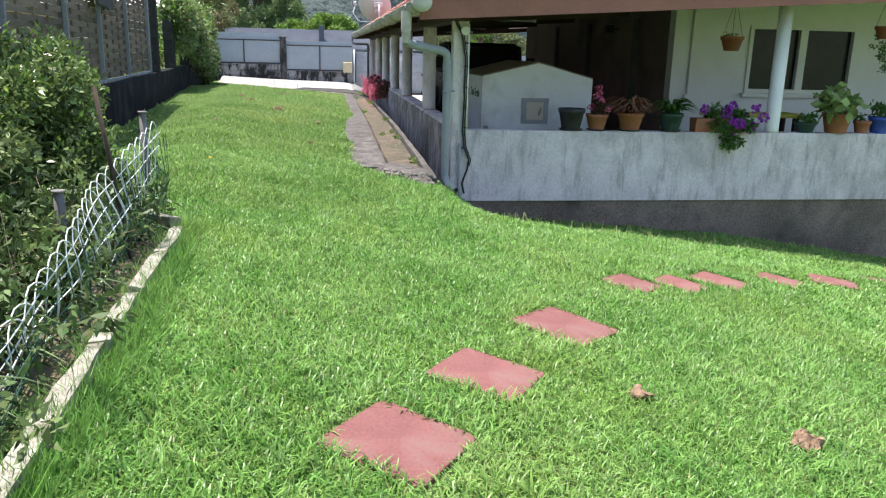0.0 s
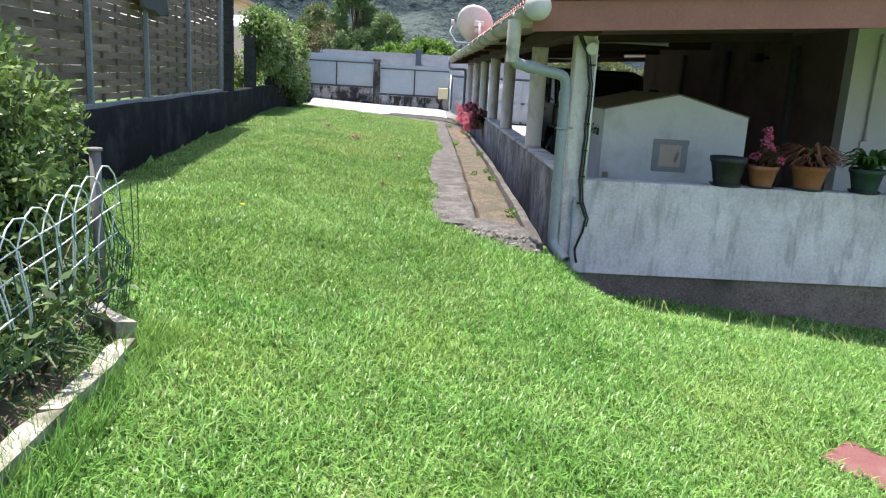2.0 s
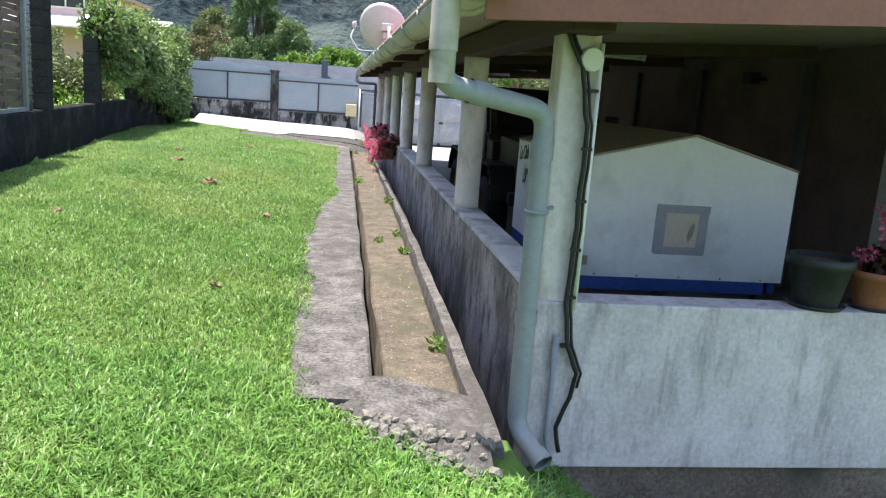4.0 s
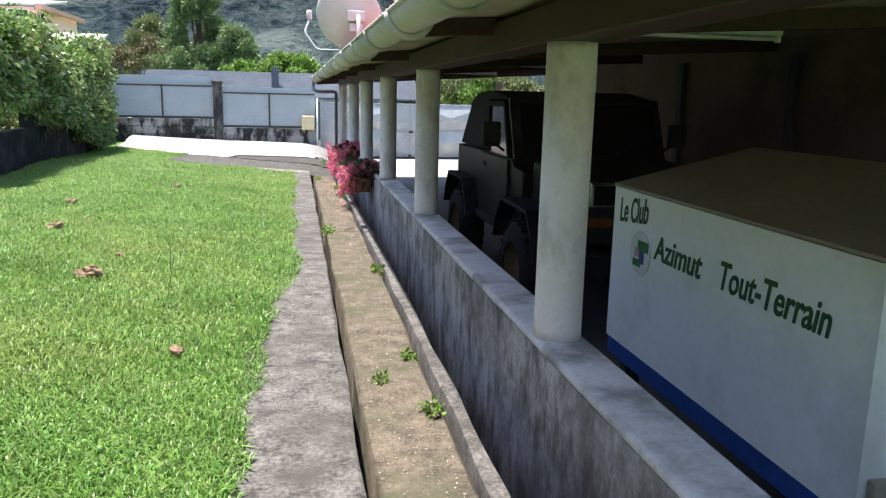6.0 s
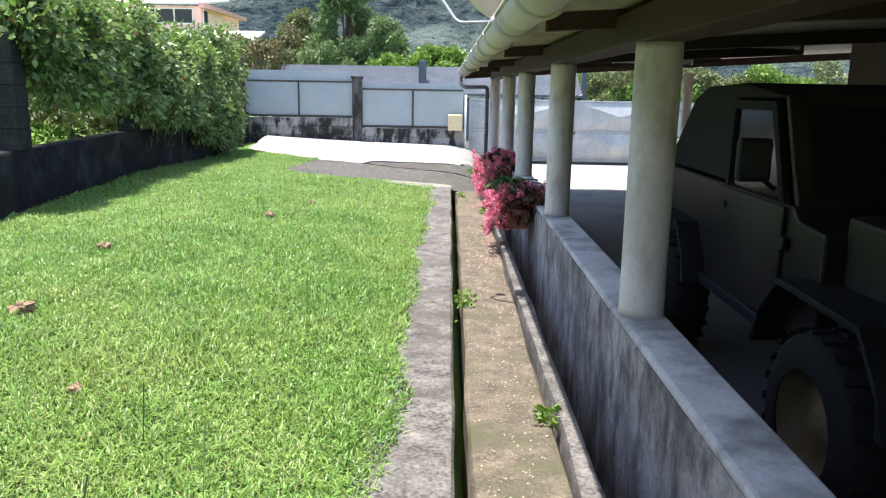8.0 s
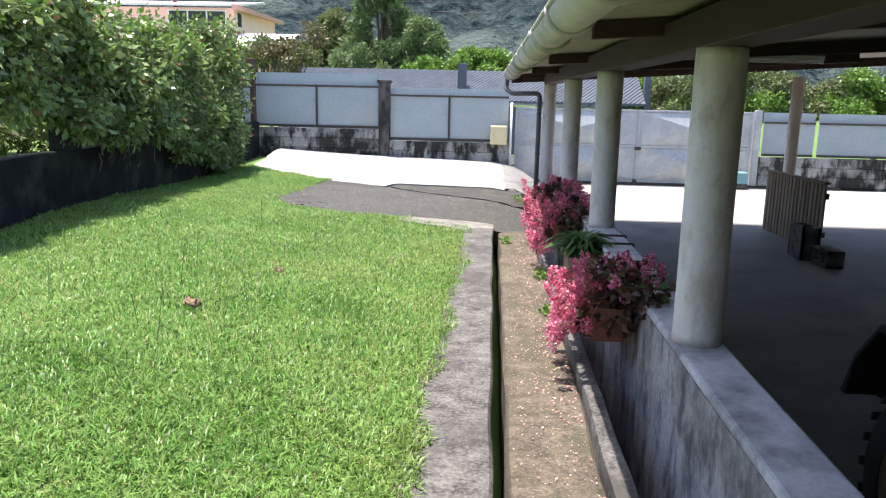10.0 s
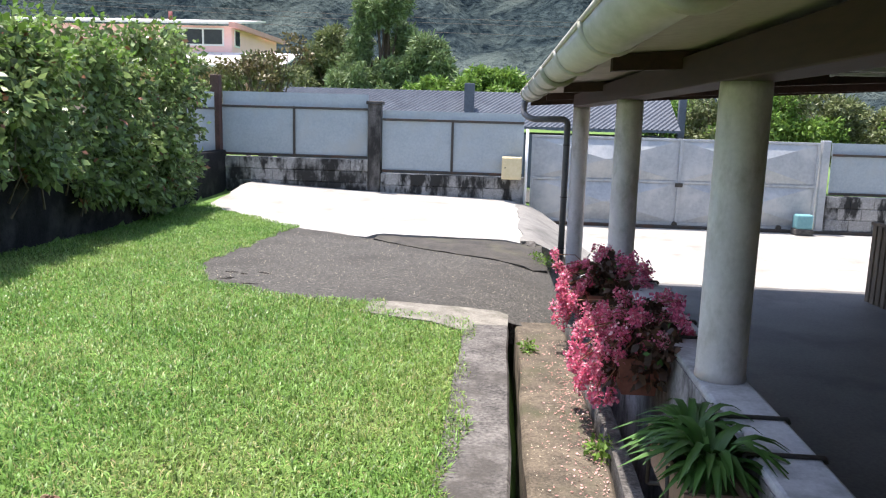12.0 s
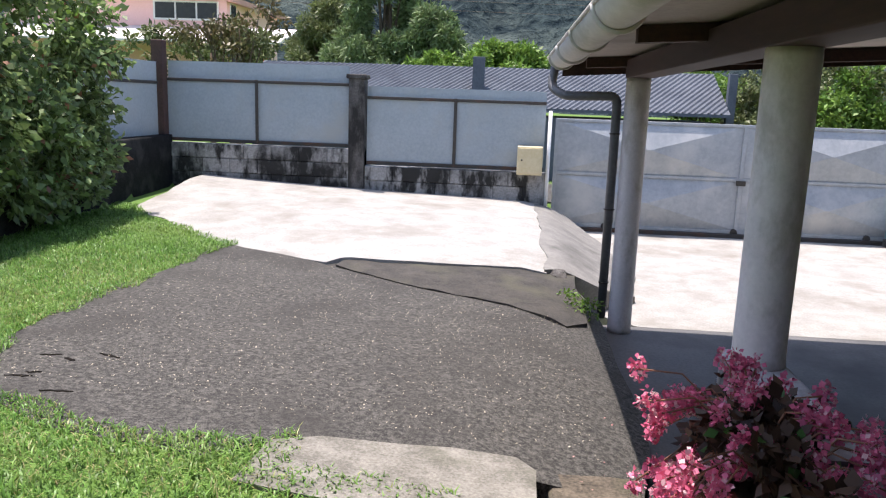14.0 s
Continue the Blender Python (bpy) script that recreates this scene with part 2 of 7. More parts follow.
M_PANEL = mat("grey_sheet", (0.29, 0.335, 0.36), (0.38, 0.425, 0.45), rough=0.55, scale=2.5, fine=30, bump=0.06, c=(0.35, 0.37, 0.36), third=1.5, metal=0.0)
M_GATE = mat("galvanised_sheet", (0.33, 0.35, 0.365), (0.47, 0.485, 0.49), rough=0.6, scale=2.5, fine=16, bump=0.05, metal=0.15, c=(0.56, 0.555, 0.53), third=1.3)
M_DARKSTEEL = mat("dark_steel", (0.035, 0.033, 0.03), (0.07, 0.06, 0.05), rough=0.6, scale=9, fine=60, bump=0.15, c=(0.1, 0.05, 0.03))
M_WOOD = mat("brown_beam", (0.035, 0.017, 0.013), (0.07, 0.034, 0.025), rough=0.65, scale=5, fine=40, bump=0.2, stretch=(1, 0.15, 1))
M_FASCIA = mat("red_brown_fascia", (0.25, 0.095, 0.065), (0.34, 0.14, 0.1), rough=0.6, scale=3, fine=40, bump=0.1)
M_SOFFIT = mat("soffit_board", (0.36, 0.305, 0.265), (0.48, 0.42, 0.37), rough=0.7, scale=2, fine=30, bump=0.15, c=(0.26, 0.22, 0.18), third=1.6)
M_GUTTER = mat("mossy_gutter", (0.5, 0.465, 0.42), (0.64, 0.6, 0.55), rough=0.55, scale=3, fine=30, bump=0.1, c=(0.22, 0.23, 0.13), third=2.0, stretch=(1, 0.35, 1))
M_PIPE = mat("grey_pipe", (0.25, 0.275, 0.3), (0.33, 0.36, 0.385), rough=0.45, scale=4, fine=30, bump=0.05, c=(0.3, 0.31, 0.29), third=3)
M_DARKPIPE = mat("dark_pipe", (0.1, 0.1, 0.105), (0.16, 0.16, 0.165), rough=0.5, scale=4, fine=30, bump=0.05)
M_ROOFSHEET = mat("roof_sheet", (0.3, 0.11, 0.08), (0.38, 0.16, 0.12), rough=0.6, scale=2, fine=20, bump=0.1)
M_BOARD = mat("white_board", (0.76, 0.77, 0.76), (0.84, 0.85, 0.84), rough=0.5, scale=2, fine=25, bump=0.05, c=(0.6, 0.61, 0.58), third=1.7)
M_BLUE = mat("blue_paint", (0.015, 0.05, 0.2), (0.03, 0.085, 0.32), rough=0.5, scale=4, fine=30, bump=0.05)


# ---- ground ----
def lerp(x, xs, ys):
    return float(np.interp(x, xs, ys))


def lawn(x, y):
    """Height of the grass: it rises to the garden wall and falls towards the front of the house."""
    back = lerp(y, (8.0, 10.0, 14.0, 19.0, 22.5, 26.0, 30.0), (0.40, 0.48, 0.55, 0.54, 0.47, 0.345, 0.36))
    s = lerp(y, (8.0, 12.0, 19.0, 25.0, 30.0), (0.1, 0.1, 0.1, 0.05, 0.05))
    d = max(0.95 - x, -0.7)
    dip = lerp(y, (8.0, 17.0, 22.0), (-0.1, -0.085, 0.01))
    far = back + s * min(d, 1.85) + dip * min(max(d - 1.85, 0.0), 2.4)
    near = 0.30 + (0.155 * (1.0 - x) if x < 1.0 else -0.125 * (x - 1.0))
    near = max(min(near, 0.95), -1.2)
    near += 0.1 * max(0.0, min(1.0, (y - 6.0) / 3.0)) * (1.0 if x < 1.8 else max(0.0, 1.0 - (x - 1.8) / 0.6))
    if x > 1.8:
        near -= 0.027 * (x - 1.0) * max(0.0, min(1.0, (y - 6.4) / 0.9))
        near -= max(0.05, 0.22 - 0.07 * (x - 3.0)) * max(0.0, min(1.0, (y - 7.5) / 1.1)) * min(1.0, (x - 1.8) / 0.5)
    k = max(0.0, min(1.0, (y - 7.0) / 2.6))
    k = k * k * (3 - 2 * k)
    if x > 1.9:
        k = 0.0
    z = near * (1 - k) + far * k
    return z + 0.012 * noise.noise(Vector((x * 0.9, y * 0.9, 0.3)))


def garden_face(y):
    """Lawn side of the garden wall, which runs a little askew."""
    return -2.1 - 0.079 * (y - 9.5)


def ground_z(x, y):
    if y > 31.5 or x < garden_face(y) - 0.1 or x > 30 or y < -14:
        return 0.3 if x > garden_face(y) - 0.1 and x > -4.2 else 0.9
    if x >= 1.95 and 8.62 < y < 9.35:
        return lawn(x, y) if y < 9.0 else min(lawn(x, y), -0.16)
    if x > 1.26 and y > 8.62:
        return -0.16
    if x > 0.9 and y > 22.25:
        return lawn(x, y) - 0.16
    return lawn(x, y)


def grid_mesh(name, xs, ys, zf, material, parent=None):
    nx, ny = len(xs), len(ys)
    vs = np.array([(x, y, zf(x, y)) for y in ys for x in xs])
    i = np.arange(nx * ny).reshape(ny, nx)
    fs = np.stack([i[:-1, :-1], i[:-1, 1:], i[1:, 1:], i[1:, :-1]], -1).reshape(-1, 4)
    ob = raw(name, vs, fs, material, parent)
    ob.data.shade_smooth()
    return ob


far_steps = [-900.0, -400.0, -180.0, -90.0, -50.0, -30.0, -18.0, -10.0, -6.0]
xs = far_steps + list(np.arange(-4.1, 9.01, 0.12)) + [10, 12, 15, 20, 31, 50, 90, 180, 400, 900]
ys = [-900.0, -300.0, -100.0, -40.0, -15.0, -8.0, -4.0, -2.0] + list(np.arange(-1.0, 31.6, 0.12)) + [32, 35, 40, 50, 70, 110, 200, 400, 900]
ground = grid_mesh("ground", xs, ys, ground_z, M_TURF)
tagged(ground, "sunlit green lawn sloping down towards the house", "lawn", kind="structure")


def sheet(name, outline, zf, thick, material, label, category, bevel=0.01, cell=0.25, rough_edge=0.0):
    """A laid slab that follows the ground: an outline filled, cut fine and given thickness."""
    bm = bmesh.new()
    pts = []
    n = len(outline)
    for i in range(n):
        a, b = Vector(outline[i]), Vector(outline[(i + 1) % n])
        k = max(1, int((b - a).length / cell))
        for j in range(k):
            p = a.lerp(b, j / k)
            q = Vector((p.x * 2.3, p.y * 2.3, 1.7))
            p += rough_edge * Vector((noise.noise(q), noise.noise(q + Vector((5, 5, 5)))))
            pts.append(p)
    f = bm.faces.new([bm.verts.new((p.x, p.y, 0)) for p in pts])
    if f.normal.z < 0:
        f.normal_flip()
    bm.normal_update()
    if bm.faces[:][0].normal.z < 0:
        bmesh.ops.reverse_faces(bm, faces=bm.faces)
    x0, x1 = min(p.x for p in pts), max(p.x for p in pts)
    y0, y1 = min(p.y for p in pts), max(p.y for p in pts)
    for ax, lo, hi in ((0, x0, x1), (1, y0, y1)):
        c = math.ceil(lo / cell) * cell
        while c < hi - 1e-3:
            co = [0, 0, 0]
            no = [0, 0, 0]
            co[ax], no[ax] = c + 1e-4, 1
            bmesh.ops.bisect_plane(bm, geom=bm.verts[:] + bm.edges[:] + bm.faces[:], plane_co=co, plane_no=no)
            c += cell
    top = bm.faces[:]
    ex = bmesh.ops.extrude_face_region(bm, geom=top)
    ups = [v for v in ex["geom"] if isinstance(v, bmesh.types.BMVert)]
    upset = set(ups)
    for v in bm.verts:
        z = zf(v.co.x, v.co.y)
        v.co.z = z if v in upset else z - thick
    bmesh.ops.recalc_face_normals(bm, faces=bm.faces)
    ob = part(name, bm, material)
    smooth(ob, 35)
    return tagged(ob, label, category, kind="structure")


def pad_z(x, y):
    front = lerp(x, (-3.25, -2.4, -1.6, -0.4), (28.3, 27.4, 26.65, 26.05))
    k = 1.0 if x > -0.2 else max(0.0, min(1.0, (y - front) / 1.5 + max(0.0, (x + 0.6) / 0.4)))
    return (1 - k) * (lawn(x, y) + 0.004) + k * pad_top(x, y)


def pad_top(x, y):
    return lerp(x, (-3.3, -1.5, 0.0, 1.2, 1.66), (0.60, 0.51, 0.47, 0.43, 0.36)) + lerp(y, (26.4, 30.5), (0.0, 0.06)) + 0.006 * noise.noise(Vector((x, y, 4)))


ASPHALT = [(0.25, 22.56), (1.24, 22.6), (1.66, 22.7), (1.79, 23.3), (1.8, 26.1), (1.6, 26.75), (-3.2, 29.3), (-2.9, 27.9), (-1.53, 26.65), (-1.52, 25.7), (-1.56, 24.6), (-1.52, 24.0), (-1.38, 23.3), (-1.1, 22.7), (-0.6, 22.42), (0.0, 22.36)]
asphalt = sheet("pavement_asphalt", ASPHALT, lambda x, y: lawn(x, y) + 0.004 - 0.3 * max(0.0, x - 1.4) - 0.075 * min(1.0, max(0.0, (x - 1.05) / 0.25)) * min(1.0, max(0.0, (24.0 - y) / 1.2)), 0.16, M_ASPHALT, "dark worn asphalt apron between lawn and concrete pad", "asphalt", rough_edge=0.05)
pad = sheet("pavement_pad", [(-3.25, 28.3), (-2.4, 27.4), (-1.6, 26.65), (-0.95, 26.32), (-0.4, 26.05), (-0.3, 26.2), (0.3, 26.2), (0.9, 26.3), (1.45, 26.32), (1.5, 28.2), (1.5, 30.4), (-3.25, 30.4)],
            pad_z, 0.3, M_PAD, "bleached pale concrete pad with a broken edge", "concrete pad", rough_edge=0.09)


def bank_foot(x):
    return lerp(x, (-0.35, 0.2, 0.68, 1.1, 1.5, 1.7), (26.0, 25.68, 25.42, 25.25, 24.95, 24.9))


def bank_z(x, y):
    foot = bank_foot(x)
    k = max(0.0, min(1.0, (y - foot) / max(0.08, 26.3 - foot))) ** 0.7
    low = lawn(x, y) + 0.014 - 0.3 * max(0.0, x - 1.4)
    return low * (1 - k) + (pad_top(x, y) - 0.015) * k + 0.012 * noise.noise(Vector((x * 5, y * 5, 2)))


M_BANK = mat("bank_concrete", (0.025, 0.023, 0.02), (0.085, 0.077, 0.066), rough=0.95, scale=6, fine=70, bump=0.9, c=(0.075, 0.072, 0.05), third=2.2, lohi=(0.38, 0.66))
bank = sheet("pavement_bank", [(-0.33, 26.03), (0.2, 25.68), (0.68, 25.42), (1.1, 25.25), (1.5, 24.95), (1.66, 25.2), (1.68, 26.5), (0.6, 26.45), (-0.25, 26.3)], bank_z, 0.2, M_BANK, "dark cracked concrete bank below the pale pad", "concrete bank", cell=0.12, rough_edge=0.04)


M_RAMP = mat("grey_ramp", (0.13, 0.125, 0.115), (0.25, 0.24, 0.22), rough=0.9, scale=5, fine=60, bump=0.5, c=(0.1, 0.096, 0.086), third=1.6)
ramp = sheet("pavement_ramp", [(1.42, 26.34), (1.75, 26.5), (2.3, 27.0), (2.45, 28.0), (2.2, 29.6), (1.9, 30.35), (1.44, 30.35)],
             lambda x, y: lerp(x, (1.42, 1.55, 1.75, 2.0, 2.3, 2.5), (0.415, 0.4, 0.31, 0.17, 0.05, -0.01)) + 0.012 * (y - 26.4) + 0.012 * noise.noise(Vector((x * 3, y * 3, 6))), 0.25, M_RAMP, "grey dirty concrete slope from the pad down to the drive", "concrete slope", cell=0.12, rough_edge=0.07)


def drive_z(x, y):
    return 0.012 * max(0.0, y - 27)


drive = sheet("pavement_drive", [(1.64, 26.75), (2.2, 26.2), (12.0, 26.2), (12.0, 31.4), (1.64, 31.4)], drive_z, 0.2, M_PAD, "sunlit pale concrete drive inside the sliding gate", "driveway")
# floor tone is darkened for the roof's shade and stops at its shadow line
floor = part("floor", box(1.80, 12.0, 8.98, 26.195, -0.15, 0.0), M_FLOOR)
tagged(floor, "smooth concrete carport floor, its grey darkened for the roof shade", "floor", kind="structure")

road = part("road", box(-60, 60, 31.7, 34.4, 0.1, 0.33), M_ASPHALT)
tagged(road, "grey asphalt lane behind the boundary fence", "road", kind="structure")

# kerb, channel and second kerb along the house side
def kerb_left(y):
    return lerp(y, (8.3, 8.9, 11.0, 12.2, 12.9, 13.4, 14.2, 17.7, 20.0, 22.2), (0.9, 0.86, 0.76, 0.72, 0.76, 0.84, 0.9, 0.88, 0.92, 0.92))


def strip(name, x0, x1, y0, y1, ztop, zbot, material, label, category, seed, wob=0.02, cell=0.16):
    ny, nx = int((y1 - y0) / cell), 5
    bm = bmesh.new()
    rows = []
    for j in range(ny + 1):
        y = y0 + (y1 - y0) * j / ny
        row = []
        za, zb = ztop(y), zbot(y)
        for k, (fx, z) in enumerate([(0, zb), (0, za - 0.015), (0.04, za), (0.35, za), (0.68, za), (0.96, za), (1, za - 0.015), (1, zb)]):
            xa = x0(y) if callable(x0) else x0
            w = wob * noise.noise(Vector((seed + fx * 3, y * 1.7, seed)))
            row.append(bm.verts.new((xa + fx * (x1 - xa) + w * (1 if fx in (0, 0.04, 1, 0.96) else 0.3), y, z + wob * 0.5 * noise.noise(Vector((seed + fx * 4, y * 2.6, 2.0))))))
        rows.append(row)
    for a, b in zip(rows, rows[1:]):
        for k in range(7):
            bm.faces.new((a[k], b[k], b[k + 1], a[k + 1]))
    bm.faces.new(rows[0])
    bm.faces.new(rows[-1][::-1])
    bmesh.ops.recalc_face_normals(bm, faces=bm.faces)
    ob = part(name, bm, material)
    smooth(ob, 40)
    return tagged(ob, label, category, kind="structure")


def kerb_top(y):
    return lerp(y, (8.3, 9.0, 13.6, 19, 22.6), (0.44, 0.485, 0.565, 0.545, 0.485))


kerb = strip("kerb", kerb_left, 1.22, 8.7, 22.19, kerb_top, lambda y: -0.1, M_CONC, "rough weathered concrete kerb along the lawn", "kerb", 3.1, wob=0.014)
channel = strip("channel", 1.285, 1.64, 8.75, 22.75, lambda y: kerb_top(y) - 0.115, lambda y: -0.12, M_CHANNEL, "brown-stained concrete channel strewn with fallen petals", "channel", 7.7)
kerb_2 = strip("kerb_inner", 1.662, 1.735, 8.45, 22.6, lambda y: kerb_top(y) - 0.075, lambda y: -0.14, M_CONC, "narrow concrete kerb edging the drainage trench", "kerb", 5.2)
kerb_end = sheet("kerb_return", [(0.2, 22.18), (0.7, 22.14), (0.88, 22.02), (1.22, 22.02), (1.235, 22.56), (1.16, 22.66), (0.9, 22.68), (0.4, 22.62), (0.22, 22.52)], lambda x, y: lawn(x, y) + 0.018, 0.3, M_RETURN, "pale concrete return at the end of the kerb", "kerb", cell=0.1, rough_edge=0.02)


def nose_front(x):
    return lerp(x, (0.95, 1.2, 1.45, 1.68), (8.72, 8.5, 8.34, 8.27))


apron = sheet("kerb_nose", [(0.88, 8.93), (0.97, 8.72), (1.2, 8.5), (1.45, 8.33), (1.66, 8.26), (1.66, 8.8), (1.26, 8.95)], lambda x, y: kerb_top(y) + 0.003 - 0.1 * max(0, x - 1.2) - 0.55 * max(0, nose_front(x) + 0.12 - y) + 0.02 * noise.noise(Vector((x * 11, y * 11, 0))), 0.3, M_CONC, "crumbling rough concrete nose of the kerb", "kerb", cell=0.08, rough_edge=0.03)
trench = part("trench", box(1.73, 1.93, 8.7, 26.0, -0.14, -0.02), M_CHANNEL)
tagged(trench, "damp shaded drain floor along the house wall", "drain", kind="structure")

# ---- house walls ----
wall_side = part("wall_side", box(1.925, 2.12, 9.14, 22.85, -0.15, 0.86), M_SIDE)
tagged(wall_side, "low rendered carport wall with eave shade in its grey and damp streaks", "wall", kind="structure")
coping_side = part("coping_side", box(1.921, 2.124, 9.14, 22.86, 0.861, 0.9, 0.014), M_COPING)
tagged(coping_side, "smooth concrete coping on the low wall, paled for sky light", "coping", kind="structure")
wall_front = part("wall_front", box(1.95, 13.0, 8.95, 9.135, 0.03, 0.85, 0.008), M_RENDER)
tagged(wall_front, "whitewashed low terrace wall with grey streaks", "wall", kind="structure")
plinth_front = part("plinth_front", box(1.97, 13.0, 8.975, 9.13, -1.2, 0.028), M_BAND)
tagged(plinth_front, "bare damp concrete plinth under the terrace wall", "plinth", kind="structure")
# brown matched to the wall as it looks in shade; the colour carries part of it
M_BROWNWALL = mat("shade_brown_render", (0.17, 0.12, 0.105), (0.26, 0.19, 0.165), rough=0.9, scale=1.5, fine=40, bump=0.3, c=(0.12, 0.09, 0.08), third=0.8)
HOUSE_Y, HOUSE_X = 11.6, 5.72
for nm, bx, m, lb in (
        ("wall_terrace_a", (HOUSE_X, 6.92, HOUSE_Y, HOUSE_Y + 0.2, 0.0, 3.0), M_WHITECOL, "white painted house wall behind the terrace"),
        ("wall_terrace_b", (6.92, 8.7, HOUSE_Y, HOUSE_Y + 0.2, 0.0, 1.2), M_WHITECOL, "white painted house wall under the window"),
        ("wall_terrace_c", (6.92, 8.7, HOUSE_Y, HOUSE_Y + 0.2, 2.2, 3.0), M_WHITECOL, "white painted house wall over the window"),
        ("wall_terrace_d", (8.7, 13.0, HOUSE_Y, HOUSE_Y + 0.2, 0.0, 3.0), M_WHITECOL, "white painted house wall behind the terrace"),
        ("wall_carport", (HOUSE_X, HOUSE_X + 0.2, HOUSE_Y + 0.2, 20.5, 0.0, 3.0), M_BROWNWALL, "carport wall with deep shade put into its brown"),
        ("wall_house_back", (HOUSE_X + 0.2, 13.0, 20.3, 20.5, 0.0, 3.2), M_WHITECOL, "white rear house wall facing the drive"),
        ("wall_house_east", (13.0, 13.2, 8.95, 26.0, -0.2, 3.4), M_WHITECOL, "white east house wall"),
):
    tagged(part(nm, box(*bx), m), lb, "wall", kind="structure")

# corner post and columns
post = part("corner_post", box(1.955, 2.13, 8.97, 9.13, -0.1, 2.06, 0.012), M_COLUMN)
tagged(post, "square painted corner post streaked with algae", "post", kind="structure")
COLUMNS = [(11.5, 0.9), (14.71, 0.9), (17.36, 0.9), (20.1, 0.9), (22.7, 0.9), (26.05, 0.0)]
for k, (cy, cz) in enumerate(COLUMNS):
    r = 0.094
    col = part("column", lathe([(r * 1.03, 0.0), (r * 1.01, 0.04), (r, 0.2), (r, 2.0 - cz), (r * 0.99, 2.03 - cz)], n=28), M_COLUMN)
    col.matrix_basis = pose(2.02, cy, cz)
    tagged(col, "round concrete column in flaking cream paint" if cz else "round cream column standing on the drive", "column", "columns along the carport")
col = part("column", lathe([(0.085, 0.0), (0.083, 0.05), (0.08, 1.5)], n=28), M_WHITECOL)
col.matrix_basis = pose(5.9, 9.04, 0.85)
tagged(col, "slim white painted column on the terrace wall", "column")
col = part("column", lathe([(0.09, 0.0), (0.088, 0.05), (0.085, 2.2)], n=28), M_COLUMN)
col.matrix_basis = pose(5.55, 25.9, 0.0)
tagged(col, "round cream column by the slatted screen", "column", "columns along the carport")

# ---- roof ----
RISE = 0.065
def eave(x):
    return 2.06 + RISE * (x - 1.3)


beam = part("beam_side", box(1.93, 2.11, 8.75, 26.15, 2.03, 2.17, 0.006), M_WOOD)
tagged(beam, "dark brown timber wall beam over the columns", "beam", kind="structure")
bm = bmesh.new()
add_prism(bm, [(1.52, eave(1.52) + 0.10), (13.4, eave(13.4) + 0.10), (13.4, eave(13.4) + 0.14), (1.52, eave(1.52) + 0.14)], "y", 8.55, 26.35)
tagged(part("ceiling", bm, M_SOFFIT), "pale painted boards under the carport roof", "soffit", kind="structure")
fascia = part("fascia_front", prism([(1.53, eave(1.53) - 0.06), (13.4, eave(13.4) - 0.06), (13.4, eave(13.4) + 0.16), (1.53, eave(1.53) + 0.16)], "y", 8.5, 8.545), M_FASCIA)
tagged(fascia, "faded red-brown fascia board under the roof edge", "fascia", kind="structure")
fascia_b = part("fascia_back", prism([(1.45, eave(1.45) - 0.03), (13.4, eave(13.4) - 0.03), (13.4, eave(13.4) + 0.16), (1.45, eave(1.45) + 0.16)], "y", 26.355, 26.39), M_WOOD)
tagged(fascia_b, "dark brown fascia board over the drive", "fascia", kind="structure")
for k, yy in enumerate((12.4, 15.2, 18.0, 20.8, 23.6, 26.15)):
    bx = part("beam_cross", prism([(1.62, eave(1.62) + 0.02), (5.3, eave(5.3) - 0.02), (5.3, eave(5.3) + 0.096), (1.62, eave(1.62) + 0.096)], "y", yy - 0.04, yy + 0.04), M_WOOD)
    tagged(bx, "dark brown rafter under the carport roof", "rafter", kind="structure")
# corrugated roof sheet
xsr = np.linspace(1.47, 13.5, 90)
ysr = np.linspace(8.46, 26.42, 480)
roof = grid_mesh("roof_sheet", list(xsr), list(ysr), lambda x, y: eave(x) + 0.178 + 0.018 * math.sin(y * 2 * math.pi / 0.18), M_ROOFSHEET)
tagged(roof, "corrugated red-brown metal roof sheeting", "roof", kind="structure")

# ---- garden wall ----
SKEW = math.degrees(math.atan(0.079))
bm = bmesh.new()
for j in range(129):
    y = -12.0 + j * 0.25
    for x, z in ((-0.2, -0.4), (-0.2, 1.19), (-0.19, 1.205), (-0.01, 1.205), (0.0, 1.19), (0.0, 0.7), (0.0, -0.4)):
        q = Vector((0.3 + x, y * 1.6, z * 2.0))
        bm.verts.new((x + 0.012 * noise.noise(q), y, z + 0.016 * noise.noise(q + Vector((4, 1, 2)))))
bm.verts.ensure_lookup_table()
for j in range(128):
    for k in range(6):
        a = j * 7 + k
        bm.faces.new((bm.verts[a], bm.verts[a + 7], bm.verts[a + 8], bm.verts[a + 1]))
bm.faces.new([bm.verts[k] for k in range(7)])
bm.faces.new([bm.verts[128 * 7 + k] for k in range(6, -1, -1)])
bmesh.ops.recalc_face_normals(bm, faces=bm.faces)
wall_garden = smooth(part("wall_garden", bm, M_WALLBLACK), 40)
wall_garden.matrix_basis = pose(garden_face(10.5), 10.5, 0.0, 0, 0, SKEW)
tagged(wall_garden, "low black garden wall under the hedge", "wall", kind="structure")

